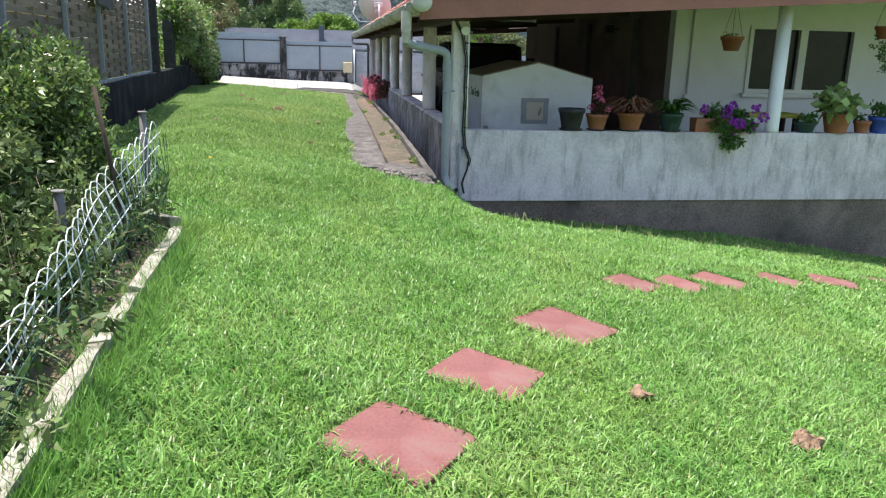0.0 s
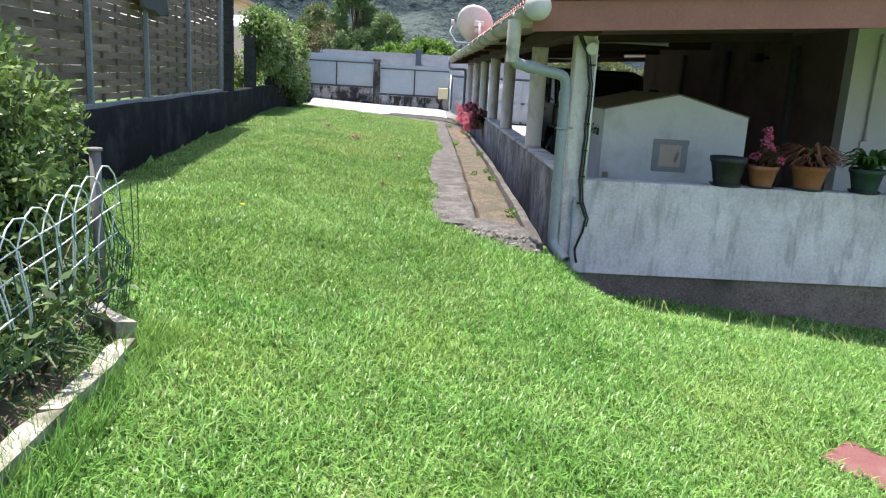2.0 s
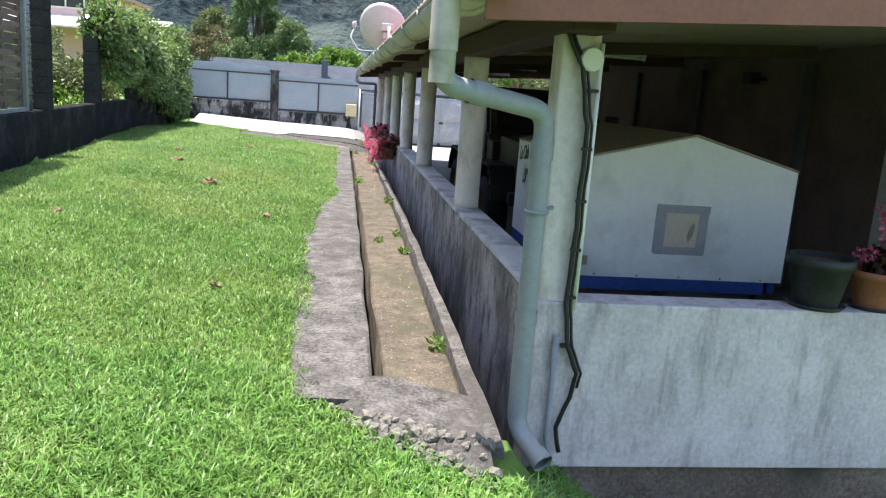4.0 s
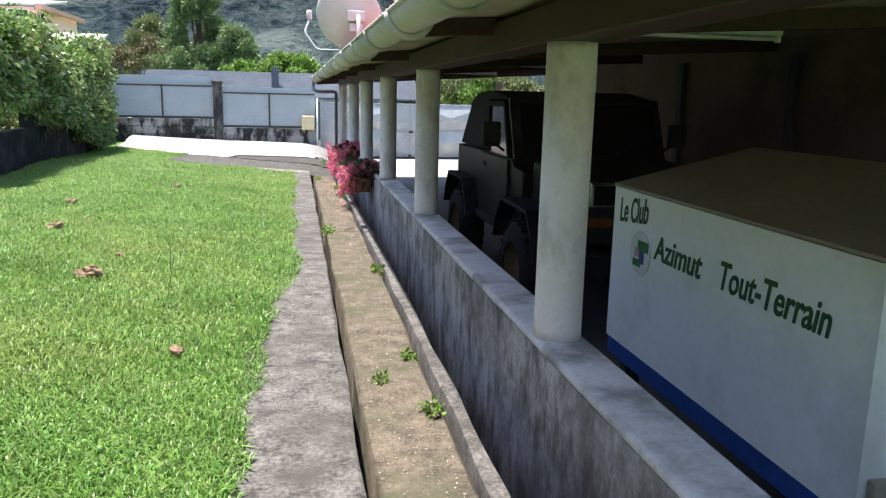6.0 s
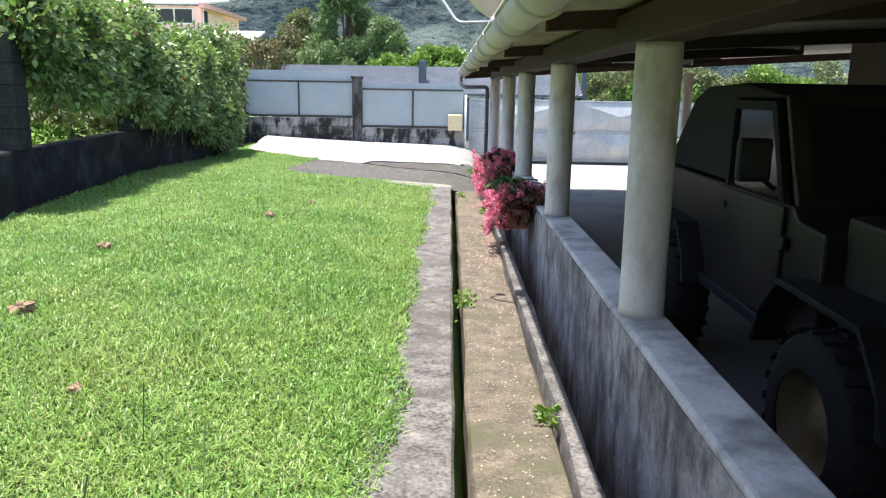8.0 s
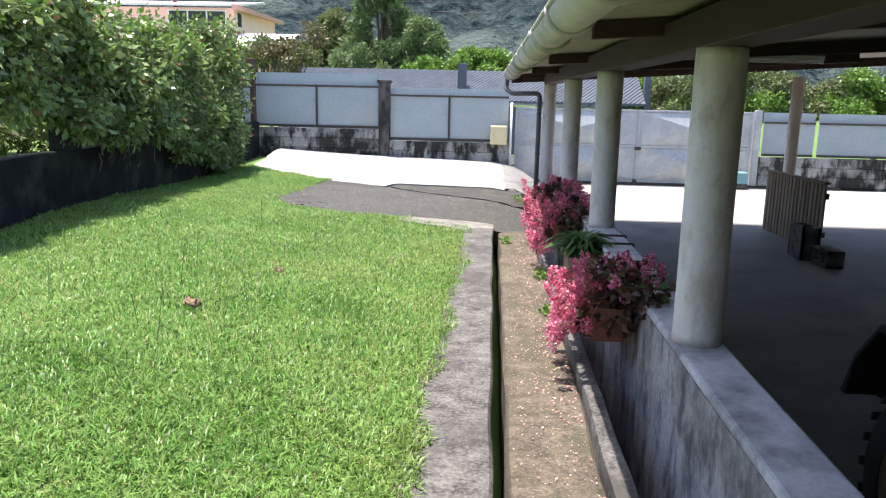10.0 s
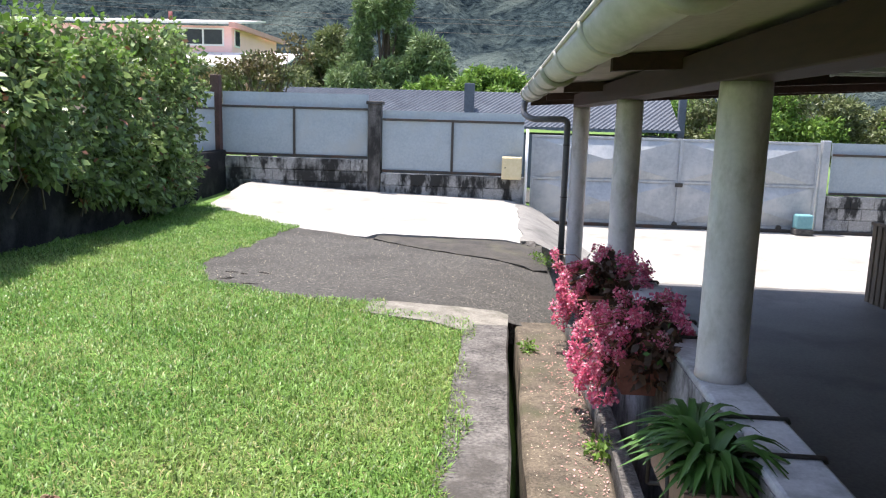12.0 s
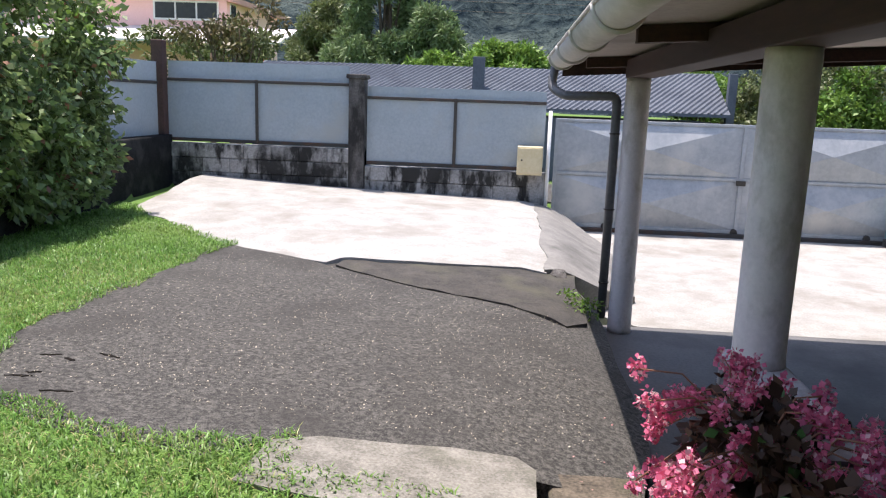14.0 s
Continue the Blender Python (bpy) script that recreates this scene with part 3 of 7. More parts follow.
# ---- rear boundary ----
wall_rear_a = part("wall_rear_left", box(-3.9, -0.98, 30.42, 30.6, 0.2, 1.1, 0.01), M_FENCEWALL)
tagged(wall_rear_a, "block wall with black runs of mould", "wall", kind="structure")
wall_rear_b = part("wall_rear_right", box(-0.975, 1.55, 30.42, 30.6, 0.1, 0.88, 0.01), M_FENCEWALL)
tagged(wall_rear_b, "block wall with black runs of mould", "wall", kind="structure")
wall_rear_c = part("wall_rear_gate", box(6.78, 14.0, 30.85, 31.02, -0.1, 0.7, 0.01), M_FENCEWALL)
tagged(wall_rear_c, "block wall with black runs beyond the gate", "wall", kind="structure")


# ---- foliage tools ----
def unit(v):
    return v / np.maximum(np.linalg.norm(v, axis=1, keepdims=True), 1e-6)


def leaves(name, pts, out, size, material, parent=None, label="", ratio=0.45, droop=0.3, spread=0.9):
    """Folded leaf blades at the points, turned roughly outwards."""
    n = len(pts)
    d = unit(out * 0.8 + NPR.normal(0, spread, (n, 3)) - np.array([0, 0, droop]))
    side = unit(np.cross(d, unit(NPR.normal(0, 1, (n, 3)))))
    nor = np.cross(side, d)
    s = NPR.uniform(size[0], size[1], (n, 1))
    w = s * ratio * NPR.uniform(0.75, 1.2, (n, 1))
    v = np.stack([pts, pts + d * s * 0.5 + side * w * 0.5 + nor * s * 0.1, pts + d * s - nor * s * 0.08, pts + d * s * 0.5 - side * w * 0.5 + nor * s * 0.1], 1).reshape(-1, 3)
    f = np.arange(4 * n).reshape(-1, 4)
    return raw(name, v, f, material, parent, label)


def blob_points(n, blobs, shell=0.45):
    """Points in and on a set of ellipsoids (x, y, z, rx, ry, rz), with their outward ways."""
    b = np.array(blobs, dtype=float)
    vol = (b[:, 3] * b[:, 4] * b[:, 5]) ** 0.72
    k = NPR.choice(len(b), n, p=vol / vol.sum())
    o = unit(NPR.normal(0, 1, (n, 3)))
    r = 1 - shell * NPR.random((n, 1)) ** 1.6
    r *= 0.86 + 0.28 * NPR.random((n, 1))
    return b[k, :3] + o * r * b[k, 3:], o


def clumps(n, centre, spread, size, squash=0.8):
    out = []
    for _ in range(n):
        p = [RND.gauss(c, s) for c, s in zip(centre, spread)]
        r = RND.uniform(*size)
        out.append((*p, r, r, r * squash))
    return out


def limbs(bm, base, tips, r0, wobble=0.1):
    base = Vector(base)
    for tip, r in tips:
        tip = Vector(tip)
        pts, rs = [], []
        for i in range(6):
            t = i / 5
            p = base.lerp(tip, t) + wobble * Vector((noise.noise(tip * 3 + Vector((t * 3, 0, 0))), noise.noise(tip * 3 + Vector((0, t * 3, 7))), 0)) * math.sin(math.pi * t)
            pts.append(p)
            rs.append(r * (1 - t) + 0.25 * r * t)
        add_tube(bm, pts, rs, 7)


M_BARK = mat("bark", (0.07, 0.05, 0.035), (0.16, 0.12, 0.085), rough=0.95, scale=6, fine=40, bump=0.8, stretch=(1, 1, 0.3))
M_CONIFER = leafy("conifer_green", (0.1, 0.17, 0.065), (0.21, 0.275, 0.12), island=0.4, trans=0.2, rough=0.6)
M_BRIGHT = leafy("bright_leaf", (0.1, 0.2, 0.03), (0.2, 0.32, 0.06), island=0.35, trans=0.3)
M_OLIVE = leafy("olive_leaf", (0.1, 0.135, 0.05), (0.19, 0.215, 0.09), island=0.4, trans=0.25)
M_RUST = leafy("rusty_leaf", (0.11, 0.075, 0.035), (0.15, 0.15, 0.06), island=0.4, trans=0.2)

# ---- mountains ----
# distance haze is mixed into the blue-green; c paints broad lighter, sunlit-looking patches
M_HILL = mat("hazed_slope", (0.012, 0.02, 0.026), (0.06, 0.083, 0.085), rough=1.0, scale=0.06, fine=0.4, bump=1.0, bump_dist=9.0, lohi=(0.4, 0.62), c=(0.1, 0.125, 0.115), third=0.025, spec=0.0)


def ridge(x, y):
    k = min(1.0, max(0.0, (y - 150) / 260))
    k = k * k * (3 - 2 * k)
    p = Vector((x * 0.008, y * 0.008, 0.0))
    gully = abs(noise.noise(Vector((x * 0.02, y * 0.006, 2.0)))) * 95 + abs(noise.noise(Vector((x * 0.05, y * 0.02, 5.0)))) * 45
    return k * (150 + 60 * noise.noise(p) - 0.05 * x) - gully * k + 5 * noise.noise(Vector((x * 0.12, y * 0.12, 1)))


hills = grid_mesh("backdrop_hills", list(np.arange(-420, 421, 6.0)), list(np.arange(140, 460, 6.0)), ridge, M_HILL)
tagged(hills, "steep forested mountain slope with haze painted into its colour", "mountain", kind="structure")


def far_tree(name, x, y, z0, blobs, n, size, material, label, trunk_top, tr=0.18, ratio=0.45):
    t = thing(name, x, y, z0, label=label, category="tree")
    bm = bmesh.new()
    add_tube(bm, [(0, 0, 0), (0.05, 0, trunk_top * 0.5), (0, 0.04, trunk_top)], [tr, tr * 0.8, tr * 0.3], 9)
    limbs(bm, (0, 0, trunk_top * 0.35), [((b[0] * 0.8, b[1] * 0.8, b[2]), tr * 0.4) for b in blobs[:14]], tr)
    part("trunk", bm, M_BARK, t)
    p, o = blob_points(n, blobs, 0.6)
    leaves("crown", p, o, size, material, t, droop=0.15, ratio=ratio)
    return t


# dark conifer-like trees, ragged and pointed
def cone_blobs(h, r, n, seed):
    rr = random.Random(seed)
    out = []
    for _ in range(n):
        t = rr.random() ** 0.8
        a, q = rr.uniform(0, 6.28), r * (1 - t) ** 0.65 * rr.uniform(0.35, 1.0) + 0.1
        s = rr.uniform(0.22, 0.5) * (1.15 - 0.6 * t)
        out.append((q * math.cos(a), q * math.sin(a), h * (0.12 + 0.86 * t), s, s, s * 1.15))
    return out


far_tree("conifer_tree", -3.3, 46.0, 0.5, cone_blobs(6.6, 2.5, 120, 1), 60000, (0.12, 0.32), M_CONIFER, "tall green feathery conifer behind the fence", 5.8, ratio=0.2)
far_tree("conifer_tree", -5.6, 47.5, 0.5, cone_blobs(4.7, 2.3, 90, 2), 40000, (0.12, 0.32), M_OLIVE, "olive green feathery conifer behind the fence", 4.2, ratio=0.2)
far_tree("conifer_tree", -1.7, 45.0, 0.5, cone_blobs(4.2, 1.9, 80, 3), 34000, (0.12, 0.32), M_CONIFER, "smaller green feathery conifer behind the fence", 3.6, ratio=0.2)
far_tree("tree", -7.2, 43.0, 0.5, clumps(14, (0, 0, 2.7), (0.45, 0.4, 0.5), (0.25, 0.45)), 3600, (0.1, 0.24), M_OLIVE, "thin olive tree beyond the boundary fence", 2.9, 0.12)
far_tree("tree", 0.95, 42.0, 0.5, clumps(20, (0, 0, 2.3), (0.5, 0.4, 0.25), (0.3, 0.48)), 12000, (0.1, 0.2), M_BRIGHT, "round bright green tree behind the tin roof", 2.0, 0.12)
far_tree("tree", -1.3, 41.0, 0.5, clumps(8, (0, 0, 2.1), (0.4, 0.3, 0.15), (0.22, 0.36)), 4000, (0.1, 0.18), M_BRIGHT, "low bright green tree behind the tin roof", 1.8, 0.08)
far_tree("tree", -3.75, 33.0, 0.5, clumps(18, (0.0, 0.0, 2.25), (0.55, 0.3, 0.2), (0.12, 0.24)), 1500, (0.07, 0.14), M_RUST, "straggly shrub with rusty leaves over the fence", 2.2, 0.06)
far_tree("tree", -4.4, 33.5, 0.5, clumps(14, (0.0, 0.0, 2.1), (0.6, 0.3, 0.2), (0.14, 0.26)), 2000, (0.07, 0.14), M_OLIVE, "loose green shrub over the fence", 2.0, 0.06)
for bx, by, h, seed, n in ((6.2, 36.0, 2.35, 4, 9000), (7.6, 35.2, 2.2, 5, 9000), (9.2, 35.6, 2.6, 6, 10000), (11.2, 35.2, 2.5, 7, 9000), (13.5, 36, 2.6, 8, 8000), (5.4, 38.5, 2.7, 9, 7000), (8.4, 40, 3.2, 10, 7000)):
    RND.seed(seed)
    far_tree("shrub", bx, by, 0.2, clumps(18, (0, 0, h * 0.68), (0.6, 0.4, h * 0.15), (0.28, 0.5)), n, (0.07, 0.15), M_BRIGHT if seed % 2 else M_OLIVE, "sunlit leafy shrub growing behind the gate", h * 0.7, 0.07)
for bx, by, h, seed, n in ((-4.9, 19.2, 1.0, 14, 3000), (-5.2, 20.9, 1.2, 15, 3400), (-5.0, 22.8, 1.1, 16, 3400), (-5.4, 24.8, 1.3, 17, 3400), (-5.0, 26.8, 1.2, 18, 3000), (-8.5, 24.0, 1.9, 19, 4200), (-8.0, 29.0, 1.9, 20, 4200), (-9.5, 34.0, 2.2, 22, 4200)):
    RND.seed(seed)
    far_tree("shrub", bx, by, 0.88, clumps(14, (0, 0, h * 0.5), (0.45, 0.7, h * 0.17), (0.22, 0.4)), n, (0.08, 0.16), M_BRIGHT if seed % 3 == 0 else M_OLIVE, "leafy green shrub beyond the garden wall", h * 0.6, 0.05)
RND.seed(21)

# ---- pink neighbour house ----
M_PINK = mat("pink_render", (0.82, 0.5, 0.48), (0.9, 0.58, 0.56), rough=0.85, scale=1, fine=12, bump=0.1)
M_TINWHITE = mat("pale_tin", (0.66, 0.6, 0.58), (0.78, 0.72, 0.7), rough=0.5, scale=1, fine=10, bump=0.05)
M_GLASS = mat("dark_glass", (0.02, 0.025, 0.03), (0.04, 0.045, 0.05), rough=0.15, scale=1, fine=6, bump=0.0, spec=0.25)
M_FRAME = mat("white_frame", (0.72, 0.72, 0.7), (0.8, 0.8, 0.78), rough=0.5, scale=3, fine=30, bump=0.05)
M_REDTRIM = mat("red_trim", (0.35, 0.05, 0.045), (0.45, 0.09, 0.07), rough=0.6, scale=3, fine=30, bump=0.1)
M_DARKRED = mat("dark_red_paint", (0.16, 0.035, 0.035), (0.22, 0.06, 0.055), rough=0.6, scale=3, fine=30, bump=0.1)
M_VERGE = mat("faded_verge", (0.55, 0.27, 0.24), (0.65, 0.36, 0.32), rough=0.7, scale=3, fine=30, bump=0.1)
house = thing("pink_house", -18.4, 61, 0.3, label="pink two-storey neighbour house with a pale tin roof", category="house")
house.matrix_basis = pose(-18.4, 61, 0.3) @ Matrix.Diagonal((1.25, 1.25, 1.25, 1))
part("wall", box(-7.0, 3.1, 0.0, 7.0, 0.0, 5.1), M_PINK, house)
bm = bmesh.new()
add_prism(bm, [(-0.6, 5.12), (4.0, 5.72), (4.0, 5.82), (-0.6, 5.22)], "x", -7.5, 3.45)
part("roof", bm, M_TINWHITE, house, "pale tin roof")
part("chimney", tube([(-0.25, 1.15, 5.15), (-0.25, 1.15, 5.85)], 0.09, 12), M_DARKRED, house, "red flue pipe")
part("trim", prism([(3.2, 5.0), (3.49, 4.98), (3.49, 5.2), (3.2, 5.23)], "y", -0.62, 7.4), M_VERGE, house, "faded pink-red verge board")
win = part("window", box(-0.15, 2.75, -0.06, 0.0, 4.2, 5.0), M_FRAME, house)
for k in range(3):
    part("pane", box(-0.05 + k * 0.94, 0.8 + k * 0.94, -0.09, -0.062, 4.28, 4.93), M_GLASS, win)
win = part("window", box(3.1, 3.13, 0.35, 1.05, 4.2, 5.0), M_FRAME, house)
part("pane", box(3.131, 3.15, 0.42, 0.98, 4.28, 4.93), M_GLASS, win)
bm = bmesh.new()
add_prism(bm, [(-3.0, 3.1), (-0.05, 3.85), (-0.05, 3.93), (-3.0, 3.18)], "x", -7.0, 6.3)
part("porch_roof", bm, M_TINWHITE, house, "pale tin porch roof")
part("porch_post", box(-6.4, -6.2, -2.8, -2.6, 0, 3.2), M_REDTRIM, house)
part("porch_post", box(5.6, 5.8, -2.8, -2.6, 0, 3.25), M_REDTRIM, house)

# ---- tin roof of the shed next door, with diagonal ribs ----
M_TIN = mat("grey_tin", (0.09, 0.1, 0.12), (0.15, 0.165, 0.19), rough=0.8, scale=2.0, fine=20, bump=0.1, spec=0.1)
tin = thing("neighbour_shed", 0.3, 35.2, 0.2, label="grey tin shed roof with diagonal ribs next door", category="shed")
part("wall", box(-4.6, 4.75, 0.15, 2.6, 0.0, 1.35), M_TIN, tin)
slope = math.atan2(0.82, 1.6)
bm = bmesh.new()
add_prism(bm, [(0.0, 1.52), (1.6, 2.34), (3.2, 1.52), (3.2, 1.46), (1.6, 2.28), (0.0, 1.46)], "x", -4.8, 4.9)
part("roof", bm, M_TIN, tin)
up = Vector((0, math.cos(slope), math.sin(slope)))
nor = Vector((0, -math.sin(slope), math.cos(slope)))
bm = bmesh.new()
for k in range(92):
    x0 = -6.2 + k * 0.12
    a, b = Vector((x0, 0, 1.52)), Vector((x0 + 1.3, 0, 1.52)) + up * 1.78
    ta = max(0.0, (-4.78 - a.x) / (b.x - a.x))
    tb = min(1.0, (4.88 - a.x) / (b.x - a.x))
    if tb - ta < 0.05:
        continue
    p, q = a.lerp(b, ta), a.lerp(b, tb)
    d = (q - p).normalized()
    s = d.cross(nor) * 0.028
    vs = [bm.verts.new(c) for c in (p - s, p + nor * 0.03, p + s, q - s, q + nor * 0.03, q + s)]
    bm.faces.new((vs[0], vs[1], vs[4], vs[3]))
    bm.faces.new((vs[1], vs[2], vs[5], vs[4]))
part("ribs", bm, M_TIN, tin)
part("post", box(-0.12, 0.12, 0.55, 0.8, 0.0, 2.5, 0.01), M_TIN, tin, "square block post standing through the roof edge")
part("post", box(-4.95, -4.7, -0.2, 0.05, 0.0, 2.5, 0.01), M_CONC, tin, "square block post beside the tin roof")
part("post", box(4.9, 5.06, 0.3, 0.46, 0.0, 2.3, 0.01), M_TIN, tin)

# overhead cables
for k, (za, zb) in enumerate(((13.5, 11.6), (13.0, 11.2), (12.2, 10.2))):
    pts = [Vector((-70 + 140 * i / 40, 95, za + (zb - za) * i / 40 - 1.6 * math.sin(math.pi * i / 40) + 0.5)) for i in range(41)]
    w = part("overhead_cable", tube(pts, 0.022, 5), M_DARKSTEEL)
    tagged(w, "thin overhead cable across the valley", "cable", "overhead cables", "structure")

# ---- rear fence ----
def fence_panel(x0, x1, zb, zt, ztop, y=30.5, label="grey painted sheet-metal fence panel on dark posts"):
    f = thing("sheet_fence", (x0 + x1) / 2, y, zb, label=label, category="fence", group="fence panels along the rear wall")
    w, h = (x1 - x0) / 2, zt - zb
    part("sheet", box(-w, w, -0.012, 0.012, 0.03, h), M_PANEL, f)
    part("top_strip", box(-w, w, 0.02, 0.045, h - 0.02, ztop - zb), M_PANEL, f, "paler raised top sheet")
    part("rail", box(-w, w, -0.035, -0.013, h - 0.025, h + 0.015, 0.004), M_DARKSTEEL, f)
    part("rail", box(-w, w, -0.035, -0.013, 0.0, 0.045, 0.004), M_DARKSTEEL, f)
    n = max(1, round(2 * w / 1.15))
    for k in range(1, n):
        xx = -w + 2 * w * k / n
        part("post", box(xx - 0.022, xx + 0.022, -0.05, -0.037, 0.0, h + 0.02, 0.004), M_DARKSTEEL, f)
    return f


fence_panel(-3.82, -1.22, 1.12, 1.98, 2.23)
fence_panel(-0.96, 1.5, 0.9, 1.82, 1.97)
fence_panel(6.85, 7.9, 0.72, 1.42, 1.62, 30.95)
fence_panel(7.98, 9.4, 0.72, 1.42, 1.62, 30.95)
fence_panel(9.5, 13.0, 0.72, 1.42, 1.62, 30.95)
bm = bmesh.new()
add_box(bm, -1.2, -0.98, 30.38, 30.62, 0.3, 2.06, 0.012)
add_box(bm, -1.23, -0.95, 30.35, 30.65, 2.06, 2.12, 0.012)
tagged(part("boundary_post", bm, M_MOULDPOST), "mould-streaked concrete post with a flat cap", "post")
tagged(part("boundary_post", box(-3.98, -3.82, 30.34, 30.5, 0.3, 2.5, 0.012), mat("rusty_post", (0.05, 0.028, 0.024), (0.09, 0.048, 0.04), scale=5, fine=40)), "rusty brown steel corner post", "post")
# side fence sheet going round the corner behind the hedge
fs = thing("sheet_fence", -3.9, 29.3, 1.08, 90, label="grey sheet fence turning the corner behind the hedge", category="fence")
part("sheet", box(-1.2, 1.0, -0.012, 0.012, -0.25, 1.12), M_PANEL, fs)
part("rail", box(-1.2, 1.0, -0.03, -0.013, 0.82, 0.86), M_DARKSTEEL, fs)
# block joints on the rear walls
for (x0, x1, z0, z1, y0, par) in ((-3.9, -0.98, 0.5, 1.1, 30.405, wall_rear_a), (-0.97, 1.55, 0.28, 0.88, 30.405, wall_rear_b), (6.8, 10.5, 0.1, 0.7, 30.835, wall_rear_c)):
    bm = box(-0.196, 0.196, -0.012, 0.012, -0.095, 0.095, 0.006)
    me = bpy.data.meshes.new("block")
    bm.to_mesh(me)
    bm.free()
    me.materials.append(M_FENCEWALL)
    for r in range(3):
        x = x0 + (0.2 if r % 2 else 0.0) + 0.2
        while x < x1 - 0.19:
            share("block", me, par, pose(x, y0 + 0.004, z0 + 0.1 + r * 0.2))
            x += 0.4
# electric box, pale pole
eb = thing("meter_box", 1.31, 30.42, 0.86, label="cream metal meter box on the boundary wall", category="meter box")
M_CREAM = mat("cream_metal", (0.62, 0.52, 0.3), (0.72, 0.62, 0.4), rough=0.5, scale=4, fine=30, bump=0.05)
part("body", box(-0.17, 0.17, -0.2, 0.0, 0.0, 0.38, 0.012), M_CREAM, eb)
part("door", box(-0.15, 0.15, -0.215, -0.202, 0.02, 0.36, 0.005), M_CREAM, eb)
part("lock", lathe([(0.012, 0), (0.012, 0.012)], (0, 0, 0), 12), M_DARKSTEEL, eb).matrix_basis = pose(-0.11, -0.216, 0.2, 90)
pole = part("steel_pole", tube([(1.56, 30.4, 0.2), (1.56, 30.4, 1.72)], 0.025, 12), M_WHITECOL)
tagged(pole, "slim white painted steel gate pole", "pole")

# ---- sliding gate ----
gate = thing("sliding_gate", 4.13, 30.86, 0.1, label="galvanised sliding gate with pyramid-pressed panels", category="gate")
GW, GH = 2.47, 1.52
for nm, bx in (("frame", (-GW, GW, -0.02, 0.02, GH - 0.04, GH)), ("frame", (-GW, GW, -0.02, 0.02, 0.0, 0.05)), ("frame", (-GW, GW, -0.024, 0.02, 0.74, 0.78)),
               ("frame", (-GW, -GW + 0.04, -0.022, 0.022, 0.0, GH)), ("frame", (GW - 0.04, GW, -0.022, 0.022, 0.0, GH)), ("frame", (0.1, 0.15, -0.03, 0.022, 0.0, GH))):
    part(nm, box(*bx, 0.004), M_GATE, gate)
for x0, x1 in ((-GW + 0.04, 0.1), (0.15, GW - 0.04)):
    for z0, z1 in ((0.05, 0.74), (0.78, GH - 0.04)):
        bm = bmesh.new()
        c = [bm.verts.new(p) for p in ((x0, 0, z0), (x1, 0, z0), (x1, 0, z1), (x0, 0, z1))]
        m = bm.verts.new(((x0 + x1) / 2, -0.13, (z0 + z1) / 2))
        for k in range(4):
            bm.faces.new((c[k], c[(k + 1) % 4], m))
        part("panel", bm, M_GATE, gate)
part("latch", box(0.06, 0.19, -0.05, -0.031, 0.68, 0.75, 0.004), M_DARKSTEEL, gate)
rail = part("ground_track", box(1.6, 8.5, 30.78, 30.98, 0.03, 0.1, 0.01), M_DARKSTEEL)
tagged(rail, "dark steel gate track along the drive edge", "track", kind="structure")
for xx in (-1.7, 0.1, 1.9):
    part("roller", lathe([(0.045, -0.02), (0.05, -0.012), (0.05, 0.012), (0.045, 0.02)], n=16), M_DARKSTEEL, gate).matrix_basis = pose(xx, -0.02, 0.02, 90)
M_TEAL = mat("teal_plastic", (0.13, 0.3, 0.33), (0.2, 0.4, 0.42), rough=0.5, scale=3, fine=20, bump=0.05)
mo = thing("gate_motor", 6.35, 30.62, 0.0, label="pale teal gate motor box on a block", category="motor")
part("base", box(-0.15, 0.15, -0.12, 0.12, 0.05, 0.15, 0.01), M_CONC, mo)
part("housing", box(-0.14, 0.14, -0.11, 0.11, 0.15, 0.4, 0.03), M_TEAL, mo)
tagged(part("steel_post", box(6.63, 6.76, 30.8, 30.95, 0.0, 1.66, 0.01), M_GATE), "square galvanised post at the gate end", "post")


# ---- gutter, downpipes, cables ----
def half_gutter(y0, y1, x, z, r, n=12):
    bm = bmesh.new()
    ny = int((y1 - y0) / 0.3)
    rings = []
    for j in range(ny + 1):
        y = y0 + (y1 - y0) * j / ny
        sag = 0.012 * noise.noise(Vector((0, y * 0.4, 0)))
        ring = []
        for rr in (r, r - 0.008):
            for k in (range(n + 1) if rr == r else range(n, -1, -1)):
                a = math.pi + math.pi * k / n
                ring.append(bm.verts.new((x + rr * math.cos(a), y, z + sag + rr * math.sin(a))))
        rings.append(ring)
    for a, b in zip(rings, rings[1:]):
        for k in range(len(a)):
            f = bm.faces.new((a[k], a[(k + 1) % len(a)], b[(k + 1) % len(a)], b[k]))
            f.smooth = True
    bm.faces.new(rings[0])
    bm.faces.new(rings[-1])
    bmesh.ops.recalc_face_normals(bm, faces=bm.faces)
    return bm


GX, GZ, GR = 1.535, 2.185, 0.095
gut = thing("gutter", GX, 8.5, GZ, 0.35, label="moss-stained half-round gutter along the eave", category="gutter")
part("channel", half_gutter(-0.08, 17.95, 0, 0, GR), M_GUTTER, gut)
for k in range(17):
    y = 0.5 + k * 1.07
    ring = [(GR * 1.05 * math.cos(math.pi + math.pi * i / 12), y, GR * 1.05 * math.sin(math.pi + math.pi * i / 12)) for i in range(13)]
    part("bracket", tube(ring, 0.012 if k % 3 else 0.02, 6), M_GUTTER, gut)
bm = bmesh.new()
add_tube(bm, [(-GR, 0.0, 0.005), (-GR, 18.0, 0.005)], 0.011, 7)
part("lip", bm, M_GUTTER, gut)
